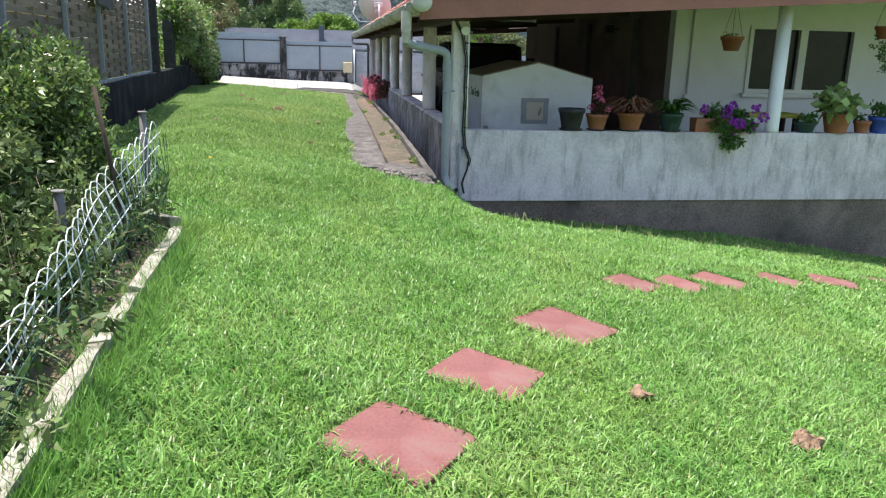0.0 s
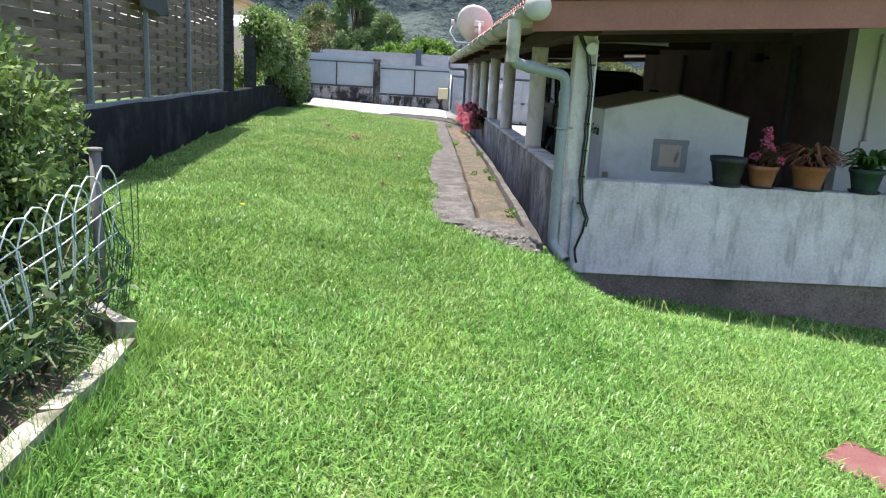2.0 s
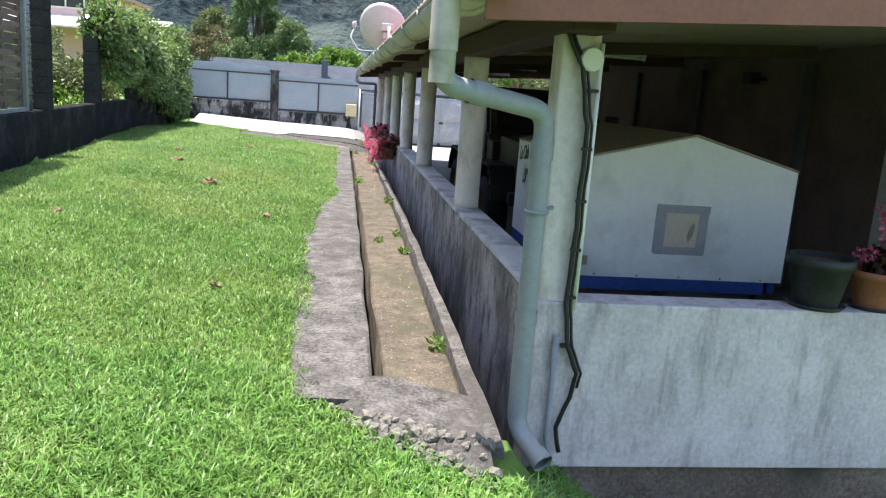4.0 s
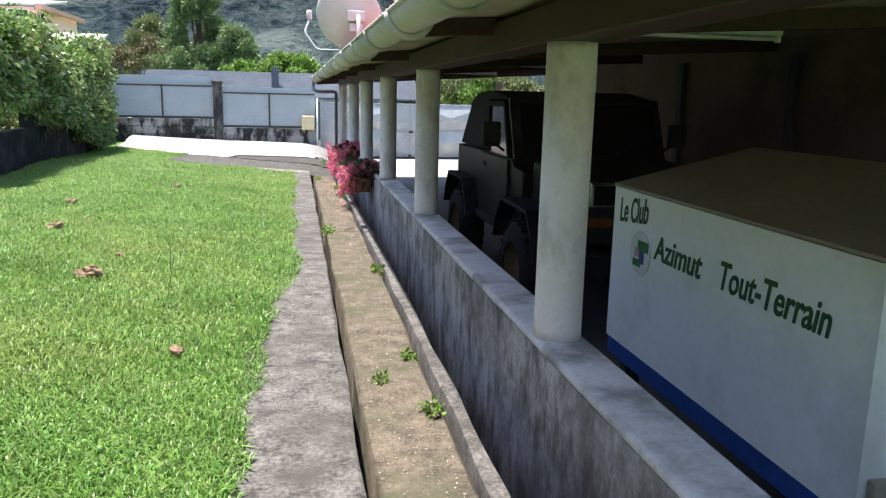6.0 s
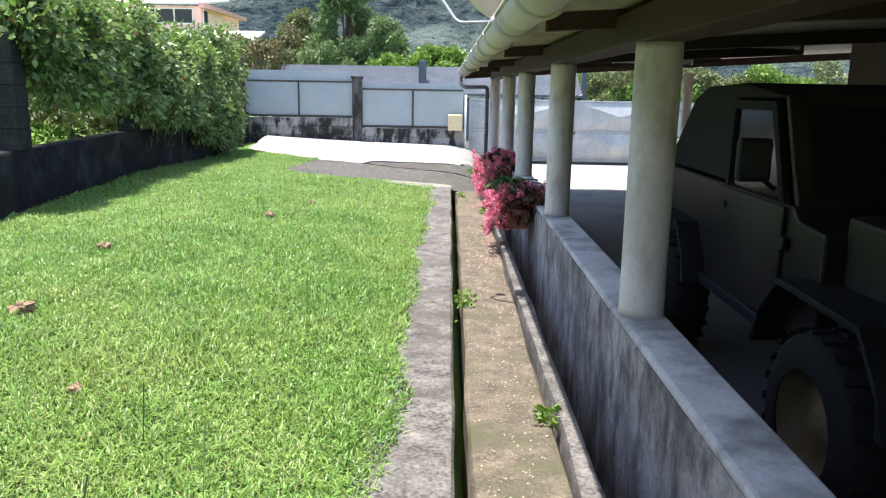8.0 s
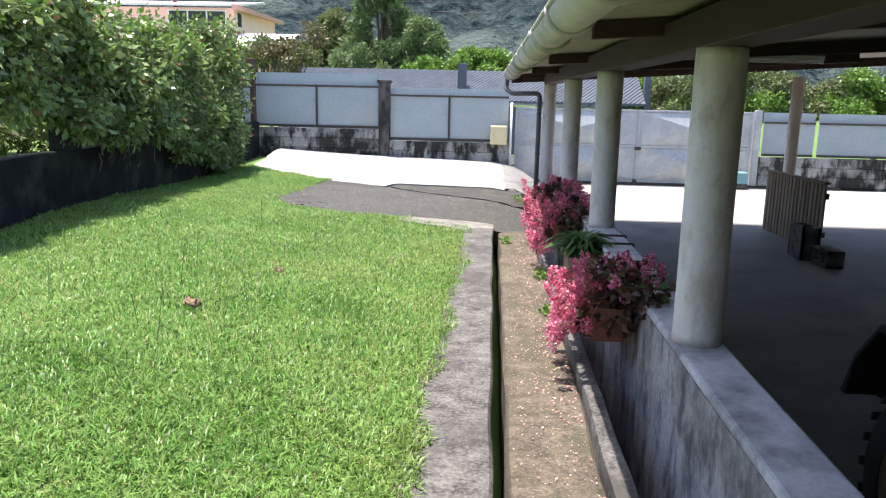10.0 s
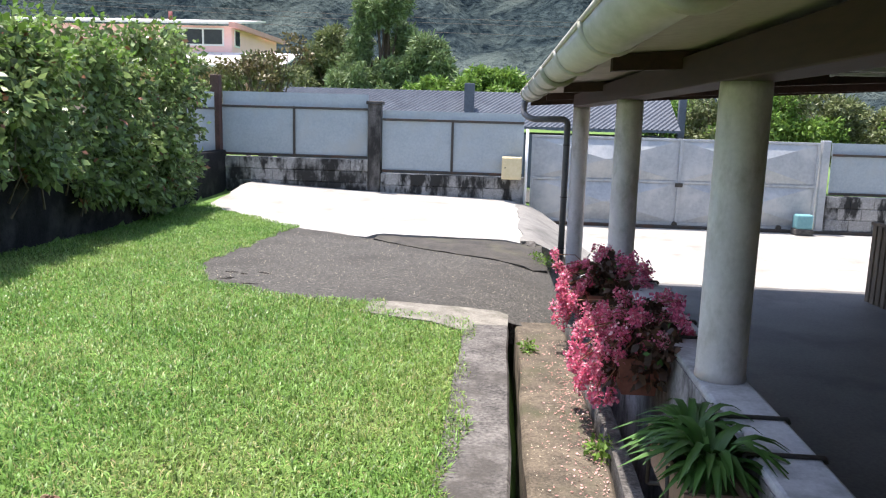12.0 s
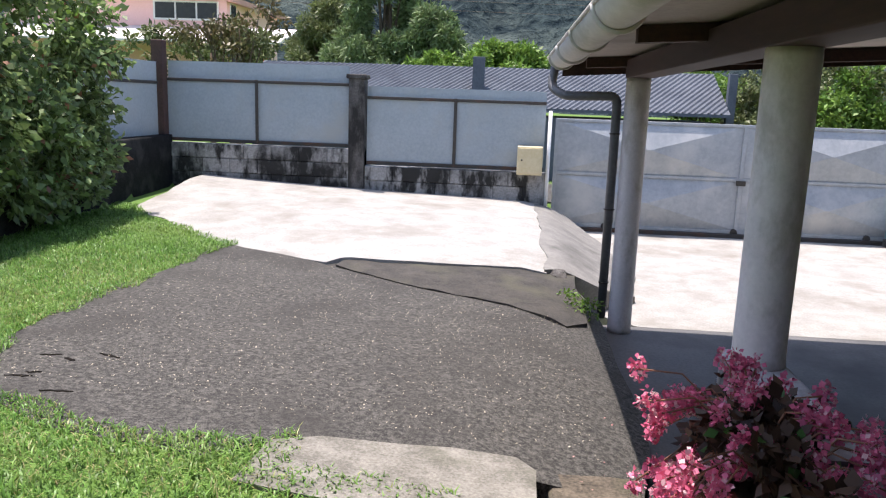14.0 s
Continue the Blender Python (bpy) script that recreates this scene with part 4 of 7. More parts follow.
part("end_cap", lathe([(0.001, 0), (GR + 0.006, 0.0), (GR + 0.006, 0.02), (0.001, 0.02)], n=24, cap=False), M_GUTTER, gut).matrix_basis = pose(0, -0.1, 0, 90)

pipe_pts = bend([(1.4, 8.63, 2.1), (1.4, 8.63, 1.78), (1.87, 8.82, 1.7), (1.87, 8.82, 0.30), (1.96, 8.66, 0.2)], 0.08)
dp = thing("downpipe", 1.87, 8.82, 0.2, label="grey plastic downpipe bent round the corner post", category="downpipe")
shift = Vector((1.87, 8.82, 0.2))
part("pipe", tube([p - shift for p in pipe_pts], 0.043, 18, cap=False), M_PIPE, dp)
part("liner", tube([p - shift for p in pipe_pts], 0.038, 18, cap=False), M_DARKPIPE, dp)
for q0, q1, rr in (((1.4, 8.63, 2.1), (1.4, 8.63, 1.9), 0.055), ((1.4, 8.63, 1.9), (1.4, 8.63, 1.78), 0.05), ((1.87, 8.82, 1.5), (1.87, 8.82, 1.58), 0.049), ((1.87, 8.82, 0.78), (1.87, 8.82, 0.84), 0.048), ((1.52, 8.68, 1.76), (1.6, 8.71, 1.747), 0.049), ((1.94, 8.70, 0.225), (1.965, 8.655, 0.2), 0.049)):
    part("collar", tube([Vector(q0) - shift, Vector(q1) - shift], rr, 18, cap=False), M_GUTTER if q0[2] > 1.85 else M_PIPE, dp)
clip = [Vector((1.87 + 0.048 * math.cos(a), 8.82 + 0.048 * math.sin(a), 1.28)) - shift for a in np.linspace(0, 2 * math.pi, 14)]
part("clip", tube(clip, 0.008, 6), M_PIPE, dp)
part("clip", tube([Vector((1.9, 8.84, 1.28)) - shift, Vector((1.98, 8.97, 1.28)) - shift], 0.01, 6), M_PIPE, dp)

dp2 = thing("downpipe", 1.87, 26.07, 0.1, label="dark grey metal downpipe beside the drive column", category="downpipe")
shift = Vector((1.87, 26.07, 0.1))
pts = bend([(1.39, 26.36, 2.12), (1.36, 26.3, 1.95), (1.46, 26.15, 1.88), (1.87, 26.07, 1.89), (1.87, 26.07, 0.1)], 0.07)
part("pipe", tube([p - shift for p in pts], 0.036, 16), M_DARKPIPE, dp2)
for z in (1.6, 1.0, 0.4):
    part("clip", tube([(0.04 * math.cos(a), 0.04 * math.sin(a), z - 0.1) for a in np.linspace(0, 6.283, 12)], 0.006, 5), M_DARKSTEEL, dp2)

M_CABLE = mat("black_cable", (0.015, 0.015, 0.015), (0.03, 0.03, 0.03), rough=0.5, scale=5, fine=30, bump=0.0)
cb = thing("wall_cable", 2.06, 8.94, 0.1, label="black cable clipped up the corner post", category="cable")
pts = [(-0.13, 0.0, 2.0), (-0.02, -0.01, 1.8), (0.03, -0.012, 1.55), (0.03, -0.012, 1.1), (0.02, -0.012, 0.75), (0.04, -0.03, 0.55), (0.1, -0.03, 0.42), (0.08, -0.02, 0.3), (0.03, -0.02, 0.15), (0.06, -0.03, 0.0)]
dense = []
for a, b in zip(pts, pts[1:]):
    for i in range(5):
        p = Vector(a).lerp(Vector(b), i / 5)
        dense.append(p + Vector((0.008 * noise.noise(p * 9), 0, 0)))
part("cable", tube(dense, 0.011, 7), M_CABLE, cb)
part("cable", tube([p + Vector((0.022, 0.004, 0)) for p in dense[:34]], 0.007, 6), M_CABLE, cb)
part("conduit", tube([(-0.01, -0.015, 0.6), (-0.01, -0.02, 0.1), (0.03, -0.05, -0.1), (0.03, -0.05, -0.4)], 0.014, 8), M_PIPE, cb, "grey plastic conduit")
part("conduit", tube([(0.062, 0.0, 0.72), (0.062, 0.0, 1.9)], 0.012, 8), M_WHITECOL, cb, "white plastic conduit")
for z in (0.55, 0.78, 1.0, 1.22, 1.45, 1.7):
    part("clip", box(0.012, 0.06, -0.026, 0.0, z - 0.007, z + 0.007, 0.003), M_CABLE, cb)
jb = part("junction_box", lathe([(0.05, 0), (0.052, 0.01), (0.052, 0.04), (0.046, 0.05)], n=20), M_WHITECOL)
jb.matrix_basis = pose(2.08, 8.965, 1.93, 90)
tagged(jb, "round white junction box on the corner post", "junction box")

# ---- satellite dish ----
M_DISH = mat("dish_paint", (0.62, 0.53, 0.52), (0.7, 0.62, 0.6), rough=0.5, scale=3, fine=25, bump=0.05)
sd = thing("satellite_dish", 1.52, 16.7, 2.24, label="pale pinkish satellite dish on the roof edge", category="satellite dish")
bm = bmesh.new()
prof = [(0.001, 0.0), (0.08, 0.003), (0.16, 0.014), (0.24, 0.034), (0.3, 0.056), (0.335, 0.072), (0.345, 0.075), (0.345, 0.066), (0.3, 0.044), (0.2, 0.012), (0.1, -0.008), (0.001, -0.012)]
add_lathe(bm, prof, n=40, cap=False)
bmesh.ops.recalc_face_normals(bm, faces=bm.faces)
dish = part("reflector", bm, M_DISH, sd)
dish.matrix_basis = pose(0, 0, 0.33, -68, 0, -22)
part("mast", tube([(0.1, -0.16, -0.02), (0.1, -0.16, 0.36)], 0.02, 10), M_DISH, sd)
part("brace", tube([(0.1, -0.16, 0.05), (0.02, 0.12, 0.02), (-0.02, 0.35, 0.1)], 0.012, 8), M_PIPE, sd)
part("arm", tube(bend([(0.08, -0.12, 0.02), (-0.3, 0.05, 0.02), (-0.42, 0.16, 0.2), (-0.36, 0.3, 0.36)], 0.05), 0.012, 8), M_PIPE, sd)
part("receiver", lathe([(0.018, 0), (0.03, 0.02), (0.03, 0.08), (0.02, 0.1)], (-0.37, 0.28, 0.33), 14), M_DISH, sd)
part("mount", box(0.0, 0.17, -0.15, -0.02, 0.3, 0.4, 0.008), M_DISH, sd)
part("mount", box(0.02, 0.15, -0.13, -0.02, 0.2, 0.28, 0.008), M_DISH, sd)

# ---- carport lamps ----
M_TUBE = mat("lamp_white", (0.75, 0.75, 0.73), (0.82, 0.82, 0.8), rough=0.4, scale=3, fine=20, bump=0.0)
def batten(x, y, rz):
    z = eave(x) + 0.05
    b = thing("batten_lamp", x, y, z, rz, label="unlit white batten lamp under the carport roof", category="lamp", group="carport batten lamps")
    part("body", box(-0.6, 0.6, -0.04, 0.04, 0.0, 0.05, 0.006), M_TUBE, b)
    t = part("tube", tube([(-0.58, 0, -0.02), (0.58, 0, -0.02)], 0.013, 10), M_TUBE, b)
    for sx in (-0.59, 0.59):
        part("socket", box(sx - 0.012, sx + 0.012, -0.018, 0.018, -0.04, 0.0, 0.003), M_TUBE, b)


batten(3.4, 13.2, 0)
batten(3.6, 18.3, 8)
batten(4.2, 23.3, 0)

# ---- white club kiosk ----
M_INK = mat("green_lettering", (0.012, 0.06, 0.022), (0.02, 0.085, 0.035), rough=0.6, scale=4, fine=20, bump=0.0)
M_TAPE = mat("grey_tape", (0.3, 0.3, 0.31), (0.38, 0.38, 0.39), rough=0.5, scale=9, fine=50, bump=0.3)
M_ROOFBOARD = mat("tan_board", (0.27, 0.23, 0.17), (0.36, 0.31, 0.24), rough=0.8, scale=3, fine=40, bump=0.2)
SX0, SX1, SY0, SY1, SZ = 2.6, 4.11, 10.5, 12.35, 0.6
shed = thing("club_kiosk", 3.355, 11.42, 0.0, label="white board kiosk with green club lettering on a blue base", category="kiosk")
hw, hl = (SX1 - SX0) / 2, (SY1 - SY0) / 2
part("gable_panel", prism([(-hw, 0.62), (hw, 0.62), (hw, 1.39), (0.0, 1.585), (-hw, 1.4)], "y", -hl, -hl + 0.02), M_BOARD, shed)
part("gable_panel", prism([(-hw, 0.62), (hw, 0.62), (hw, 1.39), (0.0, 1.585), (-hw, 1.4)], "y", hl - 0.02, hl), M_BOARD, shed)
part("side_panel", box(-hw, -hw + 0.02, -hl + 0.02, hl - 0.02, 0.62, 1.398), M_BOARD, shed)
part("side_panel", box(hw - 0.02, hw, -hl + 0.02, hl - 0.02, 0.62, 1.388), M_BOARD, shed)
part("roof", prism([(-hw - 0.005, 1.403), (0, 1.59), (hw + 0.005, 1.393), (hw + 0.005, 1.405), (0, 1.602), (-hw - 0.005, 1.415)], "y", -hl - 0.005, hl + 0.005), M_ROOFBOARD, shed, "tan fibreboard roof")
part("base_rail", box(-hw + 0.004, hw - 0.12, -hl + 0.004, -hl + 0.06, 0.53, 0.618, 0.004), M_BLUE, shed, "blue painted base rail")
part("base_rail", box(-hw + 0.004, -hw + 0.06, -hl + 0.062, hl - 0.01, 0.53, 0.618, 0.004), M_BLUE, shed, "blue painted base rail")
part("base_rail", box(hw - 0.06, hw - 0.004, -hl + 0.062, hl - 0.01, 0.53, 0.618, 0.004), M_BLUE, shed, "blue painted base rail")
for lx in (-hw + 0.1, hw - 0.1):
    for ly in (-hl + 0.1, hl - 0.1):
        part("leg", box(lx - 0.04, lx + 0.04, ly - 0.04, ly + 0.04, 0.0, 0.53, 0.006), M_DARKSTEEL, shed)
# taped window with a leaf stuck on it
bm = bmesh.new()
for bx in ((-0.215, 0.165, 1.075, 1.13), (-0.205, 0.15, 0.79, 0.845), (-0.215, -0.14, 0.80, 1.12), (0.09, 0.158, 0.80, 1.125)):
    add_box(bm, bx[0], bx[1], -hl - 0.004 - 0.0006 * RND.random(), -hl - 0.001, bx[2], bx[3])
part("tape", bm, M_TAPE, shed, "crooked strips of grey tape")
M_CARD = mat("cream_card", (0.55, 0.47, 0.36), (0.65, 0.57, 0.45), rough=0.7, scale=4, fine=30, bump=0.1)
part("card", box(-0.14, 0.09, -hl - 0.003, -hl - 0.001, 0.845, 1.075), M_CARD, shed, "cream card behind the tape")
bm = bmesh.new()
add_prism(bm, [(0.03, 0.88), (0.06, 0.93), (0.068, 0.99), (0.055, 1.02), (0.03, 0.97), (0.018, 0.92)], "y", -hl - 0.006, -hl - 0.0035)
part("leaf", bm, M_ROOFBOARD, shed, "dry brown leaf")
part("socket", box(-hw + 0.03, -hw + 0.09, -hl - 0.03, -hl - 0.001, 0.70, 0.76, 0.004), M_ROOFBOARD, shed)
for sx in (-0.6, -0.3, 0.0, 0.3, 0.6):
    part("screw", lathe([(0.006, 0), (0.006, 0.004)], n=8), M_DARKSTEEL, shed).matrix_basis = pose(sx, -hl - 0.001, 0.635, 90)


def lettering(name, text, size, x, y, z, slant, parent, tilt=0.0, squeeze=1.0):
    cu = bpy.data.curves.new(name, "FONT")
    cu.body, cu.size, cu.shear, cu.extrude, cu.offset = text, size, slant, 0.0012, size * 0.016
    ob = new(name, cu)
    me = bpy.data.meshes.new_from_object(ob)
    bpy.data.objects.remove(ob)
    bpy.data.curves.remove(cu)
    me.materials.clear()
    me.materials.append(M_INK)
    ob = new(name, me)
    ob.parent = parent
    ob.matrix_basis = pose(x, y, z, 90, 0, -90) @ pose(0, 0, 0, 0, 0, tilt) @ Matrix.Diagonal((squeeze, 1, 1, 1))
    return ob


fx = -hw - 0.002
lettering("lettering", "Le Club", 0.165, fx, 12.27 - 11.42, 1.235, 0.25, shed, 6, 0.6)
lettering("lettering", "Azimut", 0.155, fx, 11.87 - 11.42, 1.125, 0.2, shed, 0, 0.9)
lettering("lettering", "Tout-Terrain", 0.155, fx, 11.33 - 11.42, 1.125, 0.2, shed, 0, 0.78)
M_EMB = [mat("emblem_white", (0.6, 0.62, 0.6), (0.7, 0.7, 0.68), bump=0), mat("emblem_green", (0.03, 0.14, 0.05), (0.05, 0.2, 0.08), bump=0), mat("emblem_blue", (0.04, 0.07, 0.2), (0.08, 0.1, 0.25), bump=0), mat("emblem_pink", (0.5, 0.25, 0.25), (0.55, 0.3, 0.3), bump=0)]
emb = part("emblem", lathe([(0.105, 0), (0.105, 0.002)], n=28), M_EMB[0], shed, "round club emblem in plain colours")
emb.matrix_basis = pose(fx - 0.001, 12.01 - 11.42, 1.12, 0, -90, 0)
for mk, (ex, ey, ew, eh) in zip((M_EMB[1], M_EMB[2], M_EMB[3], M_EMB[1]), ((0.03, 0.035, 0.11, 0.05), (0.02, -0.02, 0.05, 0.06), (-0.03, 0.0, 0.05, 0.045), (-0.03, -0.05, 0.08, 0.035))):
    part("patch", box(-0.0042, -0.0028, -ew / 2, ew / 2, -eh / 2, eh / 2), mk, shed).matrix_basis = pose(fx, 12.01 - 11.42 - ex, 1.12 + ey)

# ---- off-road car ----
M_CAR = mat("car_paint", (0.02, 0.017, 0.015), (0.037, 0.031, 0.027), rough=0.4, scale=2, fine=20, bump=0.02, c=(0.06, 0.05, 0.04), third=1.2, spec=0.3)
M_PLASTIC = mat("black_plastic", (0.01, 0.01, 0.011), (0.02, 0.02, 0.021), rough=0.6, scale=8, fine=60, bump=0.1)
M_RUBBER = mat("tyre_rubber", (0.01, 0.0095, 0.009), (0.02, 0.018, 0.016), rough=0.9, scale=8, fine=60, bump=0.3)
M_CHROME = mat("chrome", (0.6, 0.6, 0.6), (0.7, 0.7, 0.7), rough=0.15, scale=4, fine=20, bump=0.0, metal=1.0)
M_CARGLASS = mat("car_glass", (0.012, 0.013, 0.014), (0.02, 0.022, 0.023), rough=0.12, scale=2, fine=6, bump=0.0, spec=0.35)
M_AMBER = mat("amber_lens", (0.2, 0.06, 0.015), (0.27, 0.085, 0.02), rough=0.3, scale=4, fine=20, bump=0.05)
M_TOP = mat("canvas_top", (0.014, 0.014, 0.015), (0.03, 0.03, 0.032), rough=0.85, scale=4, fine=60, bump=0.3)
M_RIM = mat("tan_rim", (0.13, 0.085, 0.045), (0.2, 0.14, 0.08), rough=0.5, scale=5, fine=30, bump=0.1)
car = thing("offroad_car", 3.62, 15.8, 0.0, label="dark lifted off-road car parked nose out in the carport", category="car")
# y runs from the nose (-2.0) to the tail (+1.75)
part("chassis", box(-0.42, 0.42, -2.0, 1.75, 0.5, 0.66, 0.02), M_PLASTIC, car)
part("body", prism([(-0.9, 0.68), (1.72, 0.68), (1.75, 0.8), (1.72, 1.3), (-0.55, 1.3), (-0.62, 1.24), (-0.9, 1.22)], "x", -0.75, 0.75, 0.015), M_CAR, car)
bm = bmesh.new()
vs = [bm.verts.new(p) for p in ((-0.66, -0.9, 0.78), (0.66, -0.9, 0.78), (0.5, -1.95, 0.8), (-0.5, -1.95, 0.8), (-0.66, -0.9, 1.31), (0.66, -0.9, 1.31), (0.55, -1.95, 1.25), (-0.55, -1.95, 1.25), (-0.3, -0.9, 1.34), (0.3, -0.9, 1.34), (0.24, -1.95, 1.28), (-0.24, -1.95, 1.28))]
for f in ((0, 3, 2, 1), (0, 4, 7, 3), (1, 2, 6, 5), (4, 8, 11, 7), (8, 9, 10, 11), (9, 5, 6, 10), (3, 7, 11, 10, 6, 2), (0, 1, 5, 9, 8, 4)):
    bm.faces.new([vs[k] for k in f])
bmesh.ops.recalc_face_normals(bm, faces=bm.faces)
bmesh.ops.bevel(bm, geom=list(bm.edges), offset=0.02, segments=2, affect="EDGES", profile=0.5)
part("bonnet", bm, M_CAR, car)
gr = part("grille", box(-0.68, 0.68, -2.0, -1.955, 0.8, 1.28, 0.02), M_CAR, car)
for k in range(7):
    part("slot", box(-0.24 + k * 0.08 - 0.024, -0.24 + k * 0.08 + 0.024, -2.006, -1.998, 0.82, 1.14, 0.003), M_PLASTIC, gr)
for s in (-1, 1):
    hl_ = part("headlight", box(s * 0.46 - 0.13, s * 0.46 + 0.13, -2.04, -1.998, 1.07, 1.26, 0.02), M_CHROME, car, "rectangular chrome-rimmed headlight")
    part("lens", box(s * 0.46 - 0.1, s * 0.46 + 0.1, -2.048, -2.041, 1.095, 1.235, 0.002), M_CARGLASS, hl_)
    part("indicator", box(s * 0.5 - 0.1, s * 0.5 + 0.1, -2.025, -1.999, 0.93, 1.0, 0.008), M_AMBER, car, "amber front indicator")
    # mudguards: flat arched flares
    for y0, r in ((-1.15, 0.5), (1.2, 0.5)):
        out = [(y0 - r * 1.22, 0.62), (y0 - r * 1.06, 0.8), (y0 - r * 0.72, 0.99), (y0 + r * 0.72, 1.0), (y0 + r * 1.06, 0.82), (y0 + r * 1.25, 0.62)]
        inn = [(a, b - 0.035) for a, b in out]
        inn[0], inn[-1] = (out[0][0] + 0.05, 0.62), (out[-1][0] - 0.05, 0.62)
        part("flare", prism(out + inn[::-1], "x", min(s * 0.6, s * 0.9), max(s * 0.6, s * 0.9), 0.006), M_PLASTIC, car, "black wheel-arch flare")
        wh = part("wheel", lathe([(0.25, -0.13), (0.36, -0.13), (0.405, -0.1), (0.42, -0.05), (0.42, 0.05), (0.405, 0.1), (0.36, 0.13), (0.25, 0.13)], n=36, cap=False), M_RUBBER, car)
        wh.matrix_basis = pose(s * 0.76, y0, 0.42, 0, 90, 0)
        part("rim", lathe([(0.26, -0.12), (0.24, -0.1), (0.2, -0.04), (0.1, -0.03), (0.06, -0.07), (0.001, -0.075)] if s < 0 else [(0.001, 0.075), (0.06, 0.07), (0.1, 0.03), (0.2, 0.04), (0.24, 0.1), (0.26, 0.12)], n=28, cap=False), M_RIM, wh)
        me = bpy.data.meshes.new("tread_block")
        b2 = box(-0.018, 0.018, -0.055, 0.055, -0.008, 0.008, 0.003)
        b2.to_mesh(me)
        b2.free()
        me.materials.append(M_RUBBER)
        for k in range(24):
            for q in (-1, 1):
                share("tread_block", me, wh, pose(0, 0, 0, 0, 0, k * 15 + q * 3.5) @ pose(0.423, 0, q * 0.062, 90, 0, 0) @ pose(0, 0, 0, 0, 90, 0))
    part("sill", box(s * 0.74 - 0.05, s * 0.74 + 0.05, -0.55, 0.62, 0.62, 0.69, 0.01), M_PLASTIC, car)
    d = part("door", prism([(-0.5, 0.74), (0.32, 0.74), (0.42, 0.9), (0.42, 1.29), (-0.5, 1.29)], "x", min(s * 0.753, s * 0.775), max(s * 0.753, s * 0.775), 0.006), M_CAR, car)
    part("handle", box(s * 0.776 - 0.012, s * 0.776 + 0.012, 0.28, 0.38, 1.17, 1.21, 0.004), M_PLASTIC, d)
    part("hinge", box(s * 0.776 - 0.01, s * 0.776 + 0.01, -0.56, -0.46, 1.08, 1.14, 0.003), M_CAR, d)
    part("hinge", box(s * 0.776 - 0.01, s * 0.776 + 0.01, -0.56, -0.46, 0.84, 0.9, 0.003), M_CAR, d)
    part("door_frame", prism([(-0.42, 1.295), (-0.2, 1.8), (0.4, 1.8), (0.42, 1.295), (0.37, 1.295), (0.36, 1.75), (-0.17, 1.75), (-0.36, 1.295)], "x", min(s * 0.70, s * 0.74), max(s * 0.70, s * 0.74)), M_TOP, d)
    part("door_glass", prism([(-0.36, 1.297), (-0.17, 1.748), (0.358, 1.748), (0.368, 1.297)], "x", min(s * 0.715, s * 0.72), max(s * 0.715, s * 0.72)), M_CARGLASS, d)
    mr = part("mirror", box(s * 0.9 - 0.085, s * 0.9 + 0.085, -0.42, -0.35, 1.4, 1.62, 0.02), M_PLASTIC, car)
    part("bracket", tube([(s * 0.77, -0.36, 1.36), (s * 0.85, -0.37, 1.42)], 0.014, 8), M_PLASTIC, mr)
    part("badge", box(min(s * 0.587, s * 0.6), max(s * 0.587, s * 0.6), -1.42, -1.28, 1.14, 1.17), M_CHROME, car, "small plain silver badge bar")
    part("tail_lamp", box(s * 0.66 - 0.05, s * 0.66 + 0.05, 1.74, 1.78, 0.95, 1.1, 0.006), M_REDTRIM, car)
part("windscreen_frame", prism([(-0.56, 1.27), (-0.3, 1.83), (-0.26, 1.83), (-0.51, 1.27)], "x", -0.72, 0.72, 0.006), M_CAR, car)
part("windscreen", prism([(-0.562, 1.34), (-0.355, 1.78), (-0.36, 1.785), (-0.568, 1.345)], "x", -0.64, 0.64), M_CARGLASS, car)
part("soft_top", prism([(-0.33, 1.82), (0.3, 1.9), (0.95, 1.88), (1.2, 1.8), (1.74, 1.31), (0.45, 1.31), (0.43, 1.81)], "x", -0.72, 0.72, 0.02), M_TOP, car, "black canvas hard-folded top")
part("bumper", box(-0.78, 0.78, -2.2, -2.05, 0.62, 0.76, 0.015), M_PLASTIC, car)
part("rear_bumper", box(-0.75, 0.75, 1.78, 1.9, 0.6, 0.72, 0.015), M_PLASTIC, car)
sp = part("spare_wheel", lathe([(0.001, -0.1), (0.25, -0.12), (0.38, -0.11), (0.41, -0.05), (0.41, 0.05), (0.38, 0.11), (0.001, 0.12)], n=32, cap=False), M_RUBBER, car)
sp.matrix_basis = pose(0.12, 1.92, 1.08, 90)
for k in (-0.35, 0.1):
    part("wiper", tube([(k, -0.585, 1.31), (k + 0.3, -0.545, 1.42)], 0.006, 5), M_PLASTIC, car)

# ---- slatted screen, hollow blocks ----
M_SLAT = mat("weathered_slat", (0.13, 0.1, 0.075), (0.22, 0.18, 0.14), rough=0.85, scale=5, fine=40, bump=0.3, stretch=(1, 1, 0.2), vary=0.2)
scr = thing("slatted_screen", 5.22, 24.8, 0.0, 4, label="low weathered timber slat screen in the carport", category="screen")
for k in range(17):
    part("slat", box(-0.012, 0.012, -0.85 + k * 0.1, -0.85 + k * 0.1 + 0.075, 0.02, 0.86, 0.004), M_SLAT, scr)
for z in (0.2, 0.68):
    part("rail", box(0.013, 0.05, -0.85, 0.83, z, z + 0.07, 0.004), M_SLAT, scr)
part("top_rail", box(-0.03, 0.05, -0.86, 0.84, 0.862, 0.89, 0.004), M_SLAT, scr)
